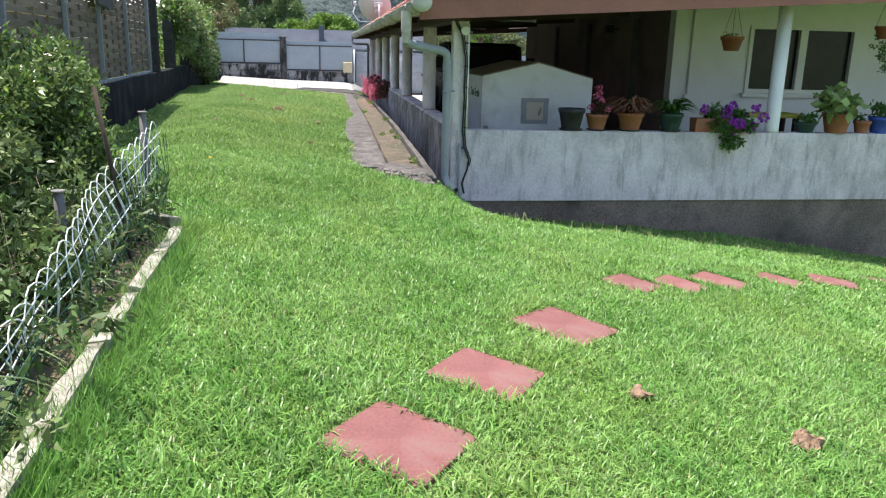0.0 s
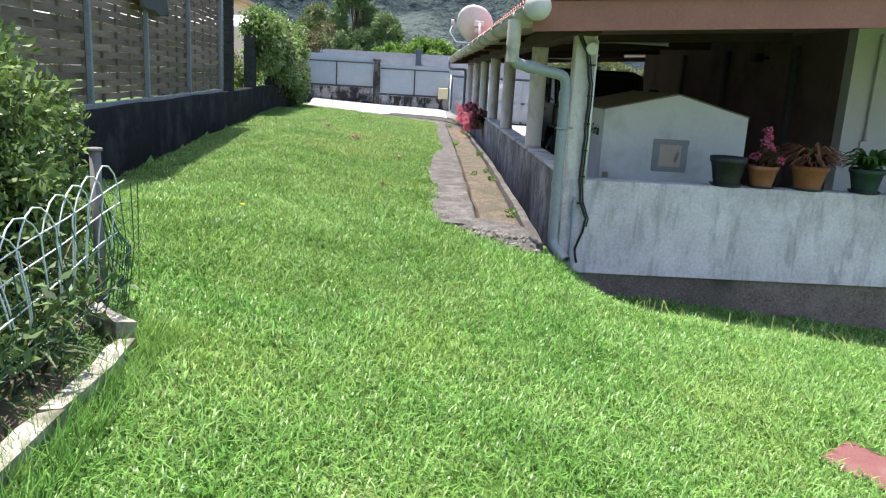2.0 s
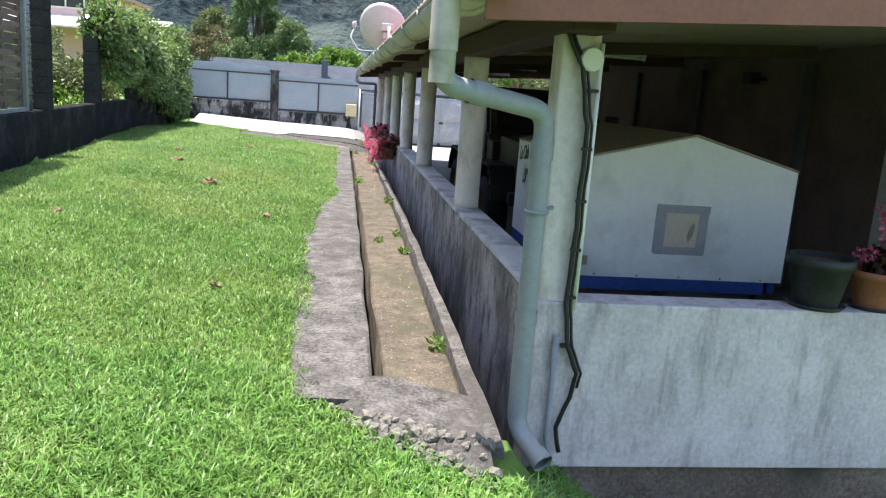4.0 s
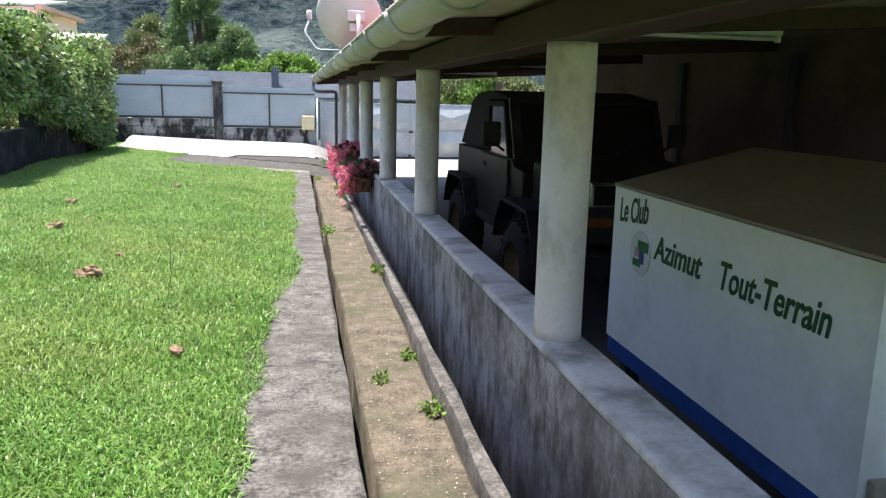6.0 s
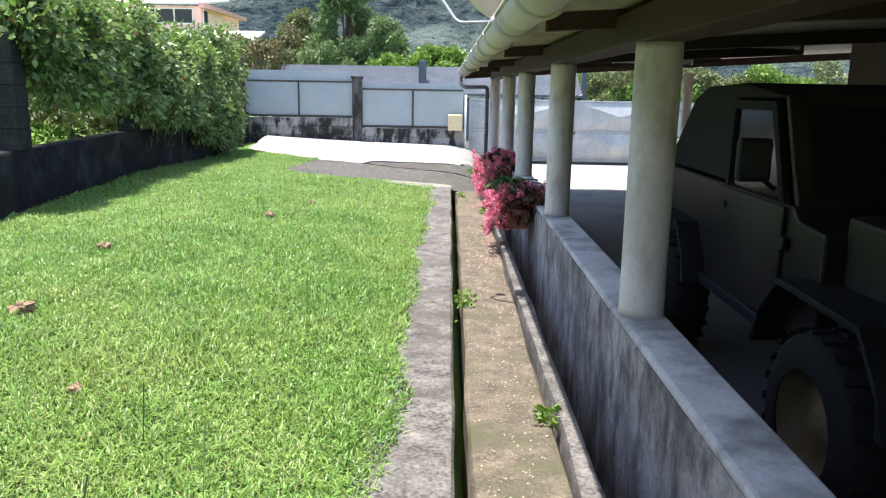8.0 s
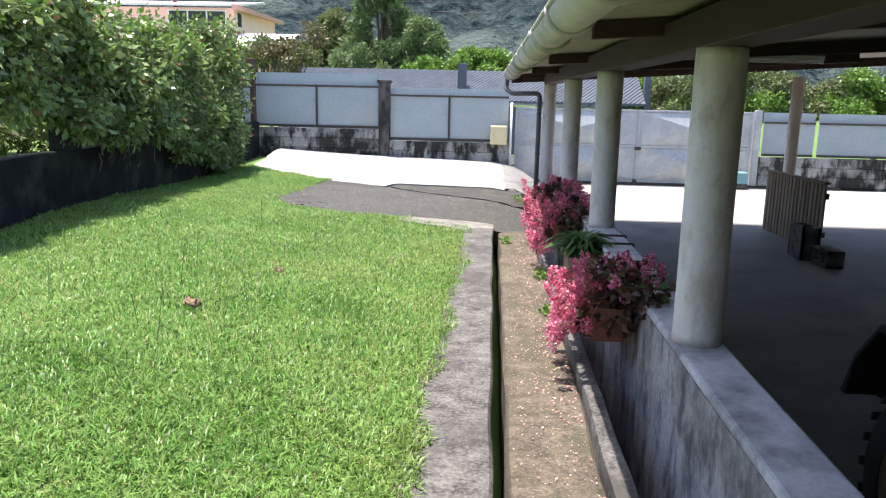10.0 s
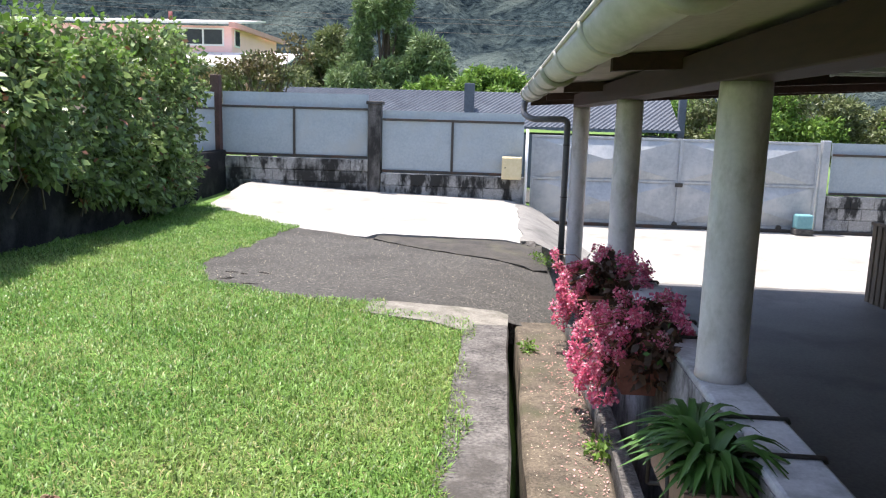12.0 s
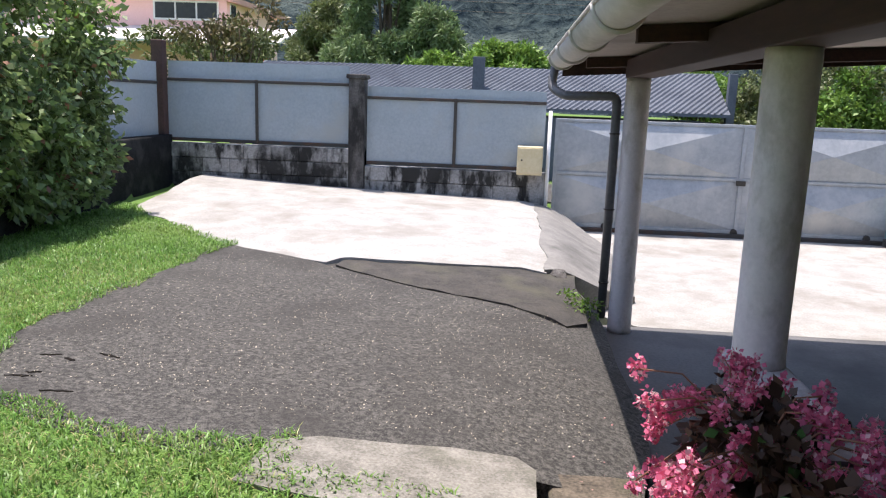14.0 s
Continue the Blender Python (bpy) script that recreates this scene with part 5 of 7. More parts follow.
for k, (bx, by, bz) in enumerate(((4.98, 23.7, 0.0), (4.98, 23.7, 0.2), (5.0, 23.28, 0.0))):
    bm = bmesh.new()
    for x0, x1, y0, y1 in ((-0.1, 0.1, -0.2, -0.165), (-0.1, 0.1, 0.165, 0.2), (-0.1, 0.1, -0.018, 0.018), (-0.1, -0.07, -0.2, 0.2), (0.07, 0.1, -0.2, 0.2)):
        add_box(bm, x0, x1, y0, y1, 0.0, 0.197)
    b = part("hollow_block", bm, M_CONC)
    b.matrix_basis = pose(bx, by, bz) if k != 2 else pose(bx, by, bz + 0.1, 0, 90, 0)
    tagged(b, "grey hollow concrete block on the carport floor", "block", "hollow blocks by the screen")

# ---- terrace window ----
M_PANE = mat("window_pane", (0.012, 0.013, 0.014), (0.022, 0.024, 0.025), rough=0.25, scale=2, fine=6, bump=0.0, spec=0.25)
win = thing("window_terrace", 7.81, 11.6, 1.2, label="white framed terrace window with dark glass", category="window", kind="structure")
for bx in ((-0.89, 0.89, -0.03, 0.12, 0.0, 0.06), (-0.89, 0.89, -0.03, 0.12, 0.95, 1.0), (-0.89, -0.83, -0.03, 0.12, 0.06, 0.95), (0.83, 0.89, -0.03, 0.12, 0.06, 0.95), (-0.06, 0.06, -0.03, 0.12, 0.06, 0.95)):
    part("window_frame", box(*bx), M_FRAME, win)
for x0, x1 in ((-0.83, -0.06), (0.06, 0.83)):
    part("pane", box(x0, x1, 0.05, 0.058, 0.06, 0.95), M_PANE, win)
part("window_sill", box(-0.95, 0.95, -0.1, -0.031, -0.06, 0.0, 0.006), M_FRAME, win)
cond = part("conduit", tube([(6.0, 11.575, 2.4), (5.99, 11.575, 1.15)], 0.018, 8), M_WHITECOL)
tagged(cond, "white surface conduit on the terrace wall", "conduit")
sw = part("switch_box", box(5.94, 6.04, 11.555, 11.595, 1.05, 1.16, 0.006), M_WHITECOL)
tagged(sw, "small white switch box on the terrace wall", "switch")
lf = thing("flood_lamp", 5.6, 13.9, 2.1, label="small black flood lamp high on the carport wall", category="lamp")
part("body", box(-0.12, 0.0, -0.09, 0.09, 0.0, 0.13, 0.01), M_PLASTIC, lf)
part("bracket", box(-0.02, 0.115, -0.02, 0.02, 0.05, 0.08, 0.004), M_PLASTIC, lf)
for yy in (13.0, 15.4, 17.6):
    tagged(part("wall_post", box(5.64, 5.715, yy - 0.06, yy + 0.06, 0.0, 2.3, 0.006), M_FLOOR), "shallow concrete pier on the carport wall", "pier", "piers on the carport wall")

# ---- pots ----
M_TERRA = mat("terracotta", (0.27, 0.095, 0.05), (0.39, 0.15, 0.08), rough=0.85, scale=5, fine=50, bump=0.15, c=(0.3, 0.14, 0.09), third=4)
M_BLACKPOT = mat("black_pot", (0.02, 0.022, 0.022), (0.04, 0.042, 0.042), rough=0.5, scale=5, fine=40, bump=0.05)
M_GREENPOT = mat("dark_green_pot", (0.02, 0.045, 0.04), (0.035, 0.07, 0.06), rough=0.5, scale=5, fine=40, bump=0.05)
M_BLUEPOT = mat("blue_pot", (0.03, 0.06, 0.3), (0.05, 0.1, 0.42), rough=0.4, scale=5, fine=40, bump=0.05)
M_PETAL = leafy("pink_petal", (0.62, 0.09, 0.19), (0.8, 0.26, 0.39), island=0.3, trans=0.35)
M_PALE = leafy("pale_petal", (0.75, 0.42, 0.46), (0.85, 0.6, 0.62), island=0.2, trans=0.35)
M_PURPLE = leafy("purple_petal", (0.3, 0.03, 0.42), (0.5, 0.1, 0.6), island=0.3, trans=0.3)
M_GREEN = leafy("pot_leaf", (0.035, 0.1, 0.02), (0.09, 0.19, 0.04), island=0.35, trans=0.2)
M_LIME = leafy("lime_leaf", (0.16, 0.26, 0.06), (0.32, 0.4, 0.14), island=0.3, trans=0.25)
M_DRY = leafy("dry_leaf", (0.2, 0.08, 0.05), (0.32, 0.16, 0.09), island=0.35, trans=0.1)
M_DARKLEAF = leafy("begonia_leaf", (0.05, 0.028, 0.018), (0.095, 0.05, 0.03), island=0.5, trans=0.15)


def pot(x, y, z, r, h, material, label, saucer=None):
    p = thing("flower_pot", x, y, z, RND.uniform(0, 40), label=label, category="flower pot", group="pots on the terrace wall")
    s = 0.0
    if saucer:
        part("saucer", lathe([(r * 0.8, 0), (r * 0.95, 0.02), (r * 0.92, 0.022), (r * 0.7, 0.012)], n=24), saucer, p)
        s = 0.013
    part("body", lathe([(r * 0.7, s), (r * 0.95, s + h * 0.78), (r * 1.03, s + h * 0.8), (r * 1.05, s + h), (r * 0.94, s + h), (r * 0.9, s + h * 0.86), (0.001, s + h * 0.85)], n=28, cap=False), material, p)
    part("soil", lathe([(0.001, s + h * 0.87), (r * 0.9, s + h * 0.87)], n=20, cap=False), M_SOIL, p)
    return p


def blades(parent, n, length, z, width, material, up=0.7, name="foliage", r=0.03):
    """Long arching strap leaves."""
    vs, fs = [], []
    for _ in range(n):
        a, L, e = RND.uniform(0, 6.283), RND.uniform(*length), RND.uniform(up - 0.3, up + 0.3)
        d, s = Vector((math.cos(a), math.sin(a), 0)), Vector((-math.sin(a), math.cos(a), 0))
        k0 = len(vs)
        for i in range(6):
            t = i / 5
            p = d * (r + L * t * (1 - 0.35 * e) * (0.5 + 0.5 * t)) + Vector((0, 0, z + L * (e * t * 1.35 - 0.95 * e * t * t - 0.15 * t * t)))
            w = width * math.sin(math.pi * (0.12 + 0.86 * t)) * RND.uniform(0.85, 1.1)
            vs += [p - s * w, p + Vector((0, 0, -w * 0.35)), p + s * w]
        for i in range(5):
            b = k0 + 3 * i
            fs += [(b, b + 1, b + 4, b + 3), (b + 1, b + 2, b + 5, b + 4)]
    ob = raw(name, np.array([tuple(v) for v in vs]), np.array(fs), material, parent)
    ob.data.shade_smooth()
    return ob


WT = 0.85
pot(3.38, 9.05, WT, 0.15, 0.24, M_BLACKPOT, "empty black plastic pot on a saucer", M_BLACKPOT)
p = pot(3.69, 9.05, WT, 0.125, 0.18, M_TERRA, "terracotta pot with a spindly pink begonia", M_BLACKPOT)
pts, o = blob_points(140, clumps(6, (0, 0, 0.24), (0.05, 0.05, 0.04), (0.05, 0.07)))
leaves("foliage", pts, o, (0.04, 0.07), M_DARKLEAF, p, ratio=0.8)
pts, o = blob_points(260, clumps(9, (0, 0, 0.34), (0.07, 0.06, 0.07), (0.02, 0.035)))
leaves("blossom", pts, o, (0.015, 0.028), M_PETAL, p, ratio=0.9)
part("stem", tube([(0, 0, 0.16), (0.01, 0, 0.3), (0.03, 0.01, 0.42)], 0.004, 5), M_DRY, p)
pts, o = blob_points(60, [(0.03, 0.01, 0.43, 0.03, 0.03, 0.03), (0.07, 0.0, 0.36, 0.025, 0.025, 0.025)])
leaves("blossom", pts, o, (0.015, 0.028), M_PETAL, p, ratio=0.9)
p = pot(4.1, 9.05, WT, 0.15, 0.2, M_TERRA, "terracotta pot of withered drooping leaves", M_GREENPOT)
blades(p, 150, (0.3, 0.52), 0.19, 0.014, M_DRY, 0.75)
blades(p, 24, (0.2, 0.32), 0.19, 0.016, M_GREEN, 1.0)
p = pot(4.6, 9.04, WT, 0.14, 0.2, M_GREENPOT, "dark green pot with broad strap leaves", M_BLACKPOT)
blades(p, 46, (0.28, 0.46), 0.18, 0.028, M_GREEN, 0.9)
# long window box with trailing purple flowers
def trough(name, x, y, z, rz, length, material, label, w=0.085, h=0.16):
    t = thing(name, x, y, z, rz, label=label, category="planter")
    bm = bmesh.new()
    add_prism(bm, [(-w * 0.82, 0.0), (w * 0.82, 0.0), (w, h - 0.03), (w * 1.08, h - 0.03), (w * 1.08, h), (w * 0.9, h), (w * 0.85, h - 0.03), (-w * 0.85, h - 0.03), (-w * 0.9, h), (-w * 1.08, h), (-w * 1.08, h - 0.03), (-w, h - 0.03)], "y", -length / 2, length / 2)
    part("box", bm, material, t)
    for s in (-1, 1):
        part("end", prism([(-w * 0.82, 0), (w * 0.82, 0), (w * 1.08, h), (-w * 1.08, h)], "y", s * length / 2 - 0.008, s * length / 2 + 0.008), material, t)
    part("soil", box(-w * 0.84, w * 0.84, -length / 2 + 0.01, length / 2 - 0.01, h - 0.029, h - 0.02), M_SOIL, t)
    return t


t = trough("window_box", 5.2, 9.04, WT, 90, 0.62, M_TERRA, "terracotta window box trailing purple petunias")
pts, o = blob_points(1500, clumps(10, (-0.02, -0.1, 0.2), (0.05, 0.15, 0.05), (0.07, 0.12)) + clumps(9, (-0.17, -0.15, 0.02), (0.03, 0.13, 0.08), (0.06, 0.1)), 0.8)
leaves("foliage", pts, o, (0.035, 0.07), M_GREEN, t, ratio=0.6)
pts, o = blob_points(520, clumps(17, (-0.1, -0.12, 0.16), (0.09, 0.17, 0.09), (0.03, 0.05)), 0.5)
leaves("blossom", pts, o, (0.03, 0.055), M_PURPLE, t, ratio=0.95, droop=0.0)
p = pot(6.35, 9.06, WT, 0.13, 0.12, M_GREENPOT, "shallow dark green bowl with small leaves")
pts, o = blob_points(260, clumps(6, (0, 0, 0.16), (0.08, 0.06, 0.03), (0.05, 0.07)))
leaves("foliage", pts, o, (0.03, 0.06), M_GREEN, p)
p = pot(6.75, 9.04, WT, 0.17, 0.24, M_TERRA, "large terracotta pot with variegated lime leaves")
pts, o = blob_points(170, clumps(9, (0, 0, 0.42), (0.12, 0.1, 0.09), (0.09, 0.13)))
leaves("foliage", pts, o, (0.1, 0.17), M_LIME, p, ratio=0.75, droop=0.6)
part("stem", tube([(0, 0, 0.2), (0.01, 0, 0.4)], 0.012, 6), M_GREEN, p)
p = pot(7.1, 9.04, WT, 0.1, 0.15, M_TERRA, "small terracotta pot with a sparse plant")
pts, o = blob_points(90, clumps(4, (0, 0, 0.2), (0.05, 0.05, 0.03), (0.04, 0.06)))
leaves("foliage", pts, o, (0.03, 0.06), M_GREEN, p)
p = pot(7.35, 9.06, WT, 0.13, 0.2, M_BLUEPOT, "glossy blue pot with green leaves")
pts, o = blob_points(160, clumps(5, (0, 0, 0.28), (0.07, 0.07, 0.05), (0.05, 0.09)))
leaves("foliage", pts, o, (0.05, 0.09), M_GREEN, p)
p = pot(7.65, 9.04, WT, 0.11, 0.15, M_TERRA, "small terracotta pot with reddish leaves")
pts, o = blob_points(160, clumps(5, (0, 0, 0.22), (0.07, 0.07, 0.03), (0.05, 0.07)))
leaves("foliage", pts, o, (0.03, 0.06), M_RUST, p)
tb = thing("bench", 6.1, 9.75, 0.0, label="yellow-edged bench top behind the terrace wall", category="bench")
part("top", box(-0.7, 0.55, -0.2, 0.2, 0.98, 1.03, 0.012), mat("yellow_board", (0.45, 0.4, 0.05), (0.55, 0.5, 0.1), rough=0.6), tb)
for lx in (-0.62, 0.47):
    for ly in (-0.14, 0.14):
        part("leg", box(lx - 0.025, lx + 0.025, ly - 0.025, ly + 0.025, 0, 0.98), M_WOOD, tb)
# hanging pots under the terrace roof
for hx, hy, hz, hr, lb in ((5.78, 10.0, 1.8, 0.14, "terracotta pot hung on wires under the terrace roof"), (7.75, 9.75, 2.0, 0.12, "hanging basket trailing thin green vines")):
    h = thing("hanging_pot", hx, hy, hz, label=lb, category="hanging pot")
    part("body", lathe([(0.001, 0), (hr * 0.65, 0.0), (hr * 0.95, hr * 1.0), (hr * 1.06, hr * 1.02), (hr * 1.06, hr * 1.3), (hr * 0.95, hr * 1.3), (hr * 0.9, hr * 1.1), (0.001, hr * 1.1)], n=24, cap=False), M_TERRA, h)
    for k in range(3):
        a = k * 2.094
        part("wire", tube([(hr * math.cos(a), hr * math.sin(a), hr * 1.3), (0, 0, eave(hx) + 0.1 - hz)], 0.003, 4), M_DARKSTEEL, h)
    if hx > 7:
        pts, o = blob_points(260, clumps(10, (0, 0, -0.12), (0.1, 0.1, 0.22), (0.03, 0.06)))
        leaves("foliage", pts, o, (0.03, 0.06), M_GREEN, h)
    else:
        pts, o = blob_points(60, clumps(4, (0, 0, 0.2), (0.05, 0.05, 0.02), (0.03, 0.05)))
        leaves("foliage", pts, o, (0.03, 0.05), M_GREEN, h)

# ---- planters hung on the coping ----
# terracotta again, browned down to imitate the shade under the flowers
M_PLANTER = mat("shaded_terracotta", (0.17, 0.06, 0.04), (0.27, 0.1, 0.062), rough=0.8, scale=5, fine=50, bump=0.15, c=(0.14, 0.075, 0.05), third=4)


M_TAN = mat("tan_planter", (0.3, 0.19, 0.135), (0.42, 0.28, 0.2), rough=0.7, scale=5, fine=50, bump=0.15)


def hung_planter(y, kind, seed, label):
    RND.seed(seed)
    t = trough("hanging_planter", 1.79, y, 0.66, 0, 0.54, M_TAN if kind == "lily" else M_PLANTER, label, 0.09, 0.165)
    tagged(t, group="planters hung on the coping")
    for s in (-0.15, 0.15):
        part("hook", tube(bend([(-0.11, s, -0.012), (0.09, s, -0.012), (0.105, s, 0.247), (0.335, s, 0.247), (0.342, s, 0.23)], 0.006, 3), 0.008, 6), M_DARKSTEEL, t)
        part("hook", tube([(-0.11, s, -0.012), (-0.118, s, 0.19)], 0.007, 6), M_DARKSTEEL, t)
    if kind == "lily":
        blades(t, 120, (0.2, 0.36), 0.16, 0.016, M_GREEN, 0.75, r=0.02).matrix_basis = pose(0.02, -0.1, 0)
        blades(t, 95, (0.17, 0.32), 0.16, 0.015, M_GREEN, 0.6, r=0.02).matrix_basis = pose(0.02, 0.13, 0)
        return
    body = clumps(22, (0.08, 0.0, 0.22), (0.05, 0.15, 0.035), (0.07, 0.1))
    body = list(body) + [(0.03, -0.29, 0.12, 0.1, 0.05, 0.07), (-0.1, -0.15, 0.11, 0.04, 0.12, 0.08), (-0.1, 0.12, 0.11, 0.04, 0.12, 0.08)]
    pts, o = blob_points(2200, body, 0.8)
    leaves("foliage", pts, o, (0.03, 0.065), M_DARKLEAF, t, ratio=0.7)
    pts, o = blob_points(80, body, 0.3)
    leaves("foliage", pts, o, (0.03, 0.055), M_GREEN, t, ratio=0.7)
    heads = []
    bm = bmesh.new()
    for k in range(84):
        q = RND.random()
        yy = RND.uniform(-0.34, 0.34)
        if q < 0.52:
            tip = Vector((RND.uniform(-0.27, -0.08), yy, 0.22 + RND.uniform(-0.3, 0.1)))
        else:
            tip = Vector((RND.uniform(-0.08, 0.27), yy, RND.uniform(0.22, 0.36)))
        b = Vector((RND.uniform(-0.02, 0.08), yy * 0.6, 0.18))
        mid = b.lerp(tip, 0.55) + Vector((0, 0, 0.07))
        add_tube(bm, [b, mid, tip], 0.003, 4, cap=False)
        heads.append((*tip, 0.028, 0.028, 0.04))
    tagged(part("stem_tangle", bm, M_DRY, t), kind="stuff")
    pts, o = blob_points(5200, heads, 0.7)
    leaves("blossom", pts, o, (0.011, 0.023), M_PETAL, t, ratio=1.0, droop=0.2)
    pts, o = blob_points(1200, heads, 0.2)
    leaves("blossom", pts, o, (0.01, 0.02), M_PALE, t, ratio=1.0, droop=0.2)


hung_planter(18.32, "begonia", 31, "terracotta planter of pink begonias hooked over the coping")
hung_planter(19.52, "lily", 32, "tan plastic planter of strap-leaved green plant on the coping")
hung_planter(20.78, "begonia", 33, "terracotta planter of pink begonias beside a column")
hung_planter(22.02, "begonia", 34, "terracotta planter of pink begonias near the wall end")
RND.seed(55)


# ---- woven screens on the garden wall ----
M_WEAVE = mat("woven_slat", (0.11, 0.082, 0.06), (0.21, 0.16, 0.118), rough=0.85, scale=3, fine=35, bump=0.3, stretch=(1, 0.15, 1), vary=0.3)
M_SCRPOST = mat("screen_post", (0.12, 0.115, 0.11), (0.2, 0.19, 0.18), rough=0.7, scale=4, fine=40, bump=0.15)


def weave_mesh(sign, length=1.86, high=0.059):
    n = 25
    bm = bmesh.new()
    rows = []
    for j in range(n):
        y = -length / 2 + length * j / (n - 1)
        x = sign * 0.013 * math.cos(math.pi * 4 * (j / (n - 1)))
        rows.append([bm.verts.new((x + dx, y, dz)) for dx, dz in ((-0.0025, -high / 2), (0.0025, -high / 2), (0.0025, high / 2), (-0.0025, high / 2))])
    for a, b in zip(rows, rows[1:]):
        for k in range(4):
            bm.faces.new((a[k], b[k], b[(k + 1) % 4], a[(k + 1) % 4]))
    bm.faces.new(rows[0])
    bm.faces.new(rows[-1][::-1])
    bmesh.ops.recalc_face_normals(bm, faces=bm.faces)
    me = bpy.data.meshes.new("slat")
    bm.to_mesh(me)
    bm.free()
    me.materials.append(M_WEAVE)
    return me


WEAVE = {}
M_BOARDED = mat("slate_sheet", (0.045, 0.05, 0.058), (0.07, 0.077, 0.088), rough=0.75, scale=2, fine=30, bump=0.1)
SCREEN_TOP = 3.0


def on_wall(y, x=-0.1, z=1.2):
    """A place on the garden wall, x metres from its lawn side."""
    return garden_face(y) + x, y, z


def woven_screen(y0, y1):
    L = y1 - y0 - 0.05
    if L not in WEAVE:
        WEAVE[L] = (weave_mesh(1, L), weave_mesh(-1, L))
    s = thing("woven_screen", *on_wall((y0 + y1) / 2), SKEW, label="weathered woven timber screen in a galvanised frame on the garden wall", category="screen", group="woven screens on the wall")
    for j in range(47):
        share("slat", WEAVE[L][j % 2], s, pose(0, RND.uniform(-0.004, 0.004), 0.09 + j * 0.0625 + RND.uniform(-0.004, 0.004), RND.uniform(-0.2, 0.2)))
    for q in (-0.5, -0.25, 0.0, 0.25, 0.5):
        part("batten", box(-0.012, 0.012, L * q - 0.018, L * q + 0.018, 0.04, SCREEN_TOP - 0.02), M_WEAVE, s)
    part("frame_rail", box(0.02, 0.06, -L / 2, L / 2, 0.0, 0.05, 0.006), M_FRAMESTEEL, s, "galvanised bottom rail")
    part("post", box(0.015, 0.065, L / 2 + 0.002, L / 2 + 0.048, 0.0, SCREEN_TOP + 0.06, 0.006), M_FRAMESTEEL, s, "galvanised upright")
    return s


M_FRAMESTEEL = mat("dull_galvanised", (0.17, 0.18, 0.2), (0.29, 0.3, 0.32), rough=0.6, scale=4, fine=40, bump=0.1, metal=0.3)
for y0, y1 in ((5.3, 7.2), (7.2, 9.25), (9.25, 11.0), (11.14, 13.0), (13.0, 15.25)):
    woven_screen(y0, y1)
ds = thing("sheet_screen", *on_wall(0.6), SKEW, label="dark slate-grey sheet screen on the garden wall", category="screen")
for k in range(5):
    part("sheet", box(-0.015, 0.015, -4.7 + k * 1.88, -2.84 + k * 1.88, 0.03, 3.0, 0.004), M_BOARDED, ds)
    part("post", box(-0.03, 0.04, -2.84 + k * 1.88, -2.81 + k * 1.88, 0.0, 3.05, 0.004), M_SCRPOST, ds)
hc = thing("dark_cover", *on_wall(11.05, -0.02, 3.2), SKEW, label="dark folded tarpaulin hung over the woven screens", category="tarpaulin")
bm = bmesh.new()
rows = []
for j in range(13):
    y = -0.55 + 1.1 * j / 12
    rows.append([bm.verts.new((x + 0.02 * noise.noise(Vector((y * 4, z * 3, 1))), y * (1 + 0.05 * noise.noise(Vector((z * 4, 3, y)))), z + 0.05 * noise.noise(Vector((y * 3, x * 9, 7))))) for x, z in ((-0.13, -0.2), (-0.12, 0.32), (-0.04, 0.36), (0.03, 0.3), (0.04, -0.3), (0.035, -0.85), (0.06, -1.06), (0.04, -1.07))])
for a, b in zip(rows, rows[1:]):
    for k in range(7):
        bm.faces.new((a[k], b[k], b[k + 1], a[k + 1]))
smooth(part("cloth", bm, mat("dark_tarpaulin", (0.03, 0.036, 0.034), (0.055, 0.06, 0.056), rough=0.7, scale=3, fine=40, bump=0.2), hc), 60)
for yy, rr, hh in ((15.32, 0.03, 2.1), (15.5, 0.022, 1.95)):
    p = thing("steel_post", *on_wall(yy, -0.08), label="galvanised steel post with wrapped fence wire", category="post", group="steel posts by the hedge")
    part("pole", tube([(0, 0, 0), (0, 0, hh)], rr, 10), M_FRAMESTEEL, p)
    coil = [(rr * 1.5 * math.cos(i * 0.9), rr * 1.5 * math.sin(i * 0.9), 0.1 + i * 0.0135) for i in range(130)]
    part("wire", tube(coil, 0.004, 4), M_DARKSTEEL, p)
M_DARKBLOCK = mat("dark_block", (0.015, 0.015, 0.016), (0.045, 0.044, 0.043), rough=0.98, scale=5, fine=50, bump=0.7, spec=0.08)
for yy, w, h in ((16.0, 0.13, 2.0), (18.75, 0.13, 1.05), (22.0, 0.13, 1.1)):
    pier = thing("block_pier", *on_wall(yy), SKEW, label="weathered dark block pier on the garden wall", category="pier", group="piers in the hedge")
    part("core", box(-0.1, 0.1, -w + 0.01, w - 0.01, 0.0, h), M_DARKBLOCK, pier)
    for j in range(round(h / 0.2)):
        part("block", box(-0.11, 0.11, -w, w, j * 0.2 + 0.004, j * 0.2 + 0.196, 0.01), M_DARKBLOCK, pier)
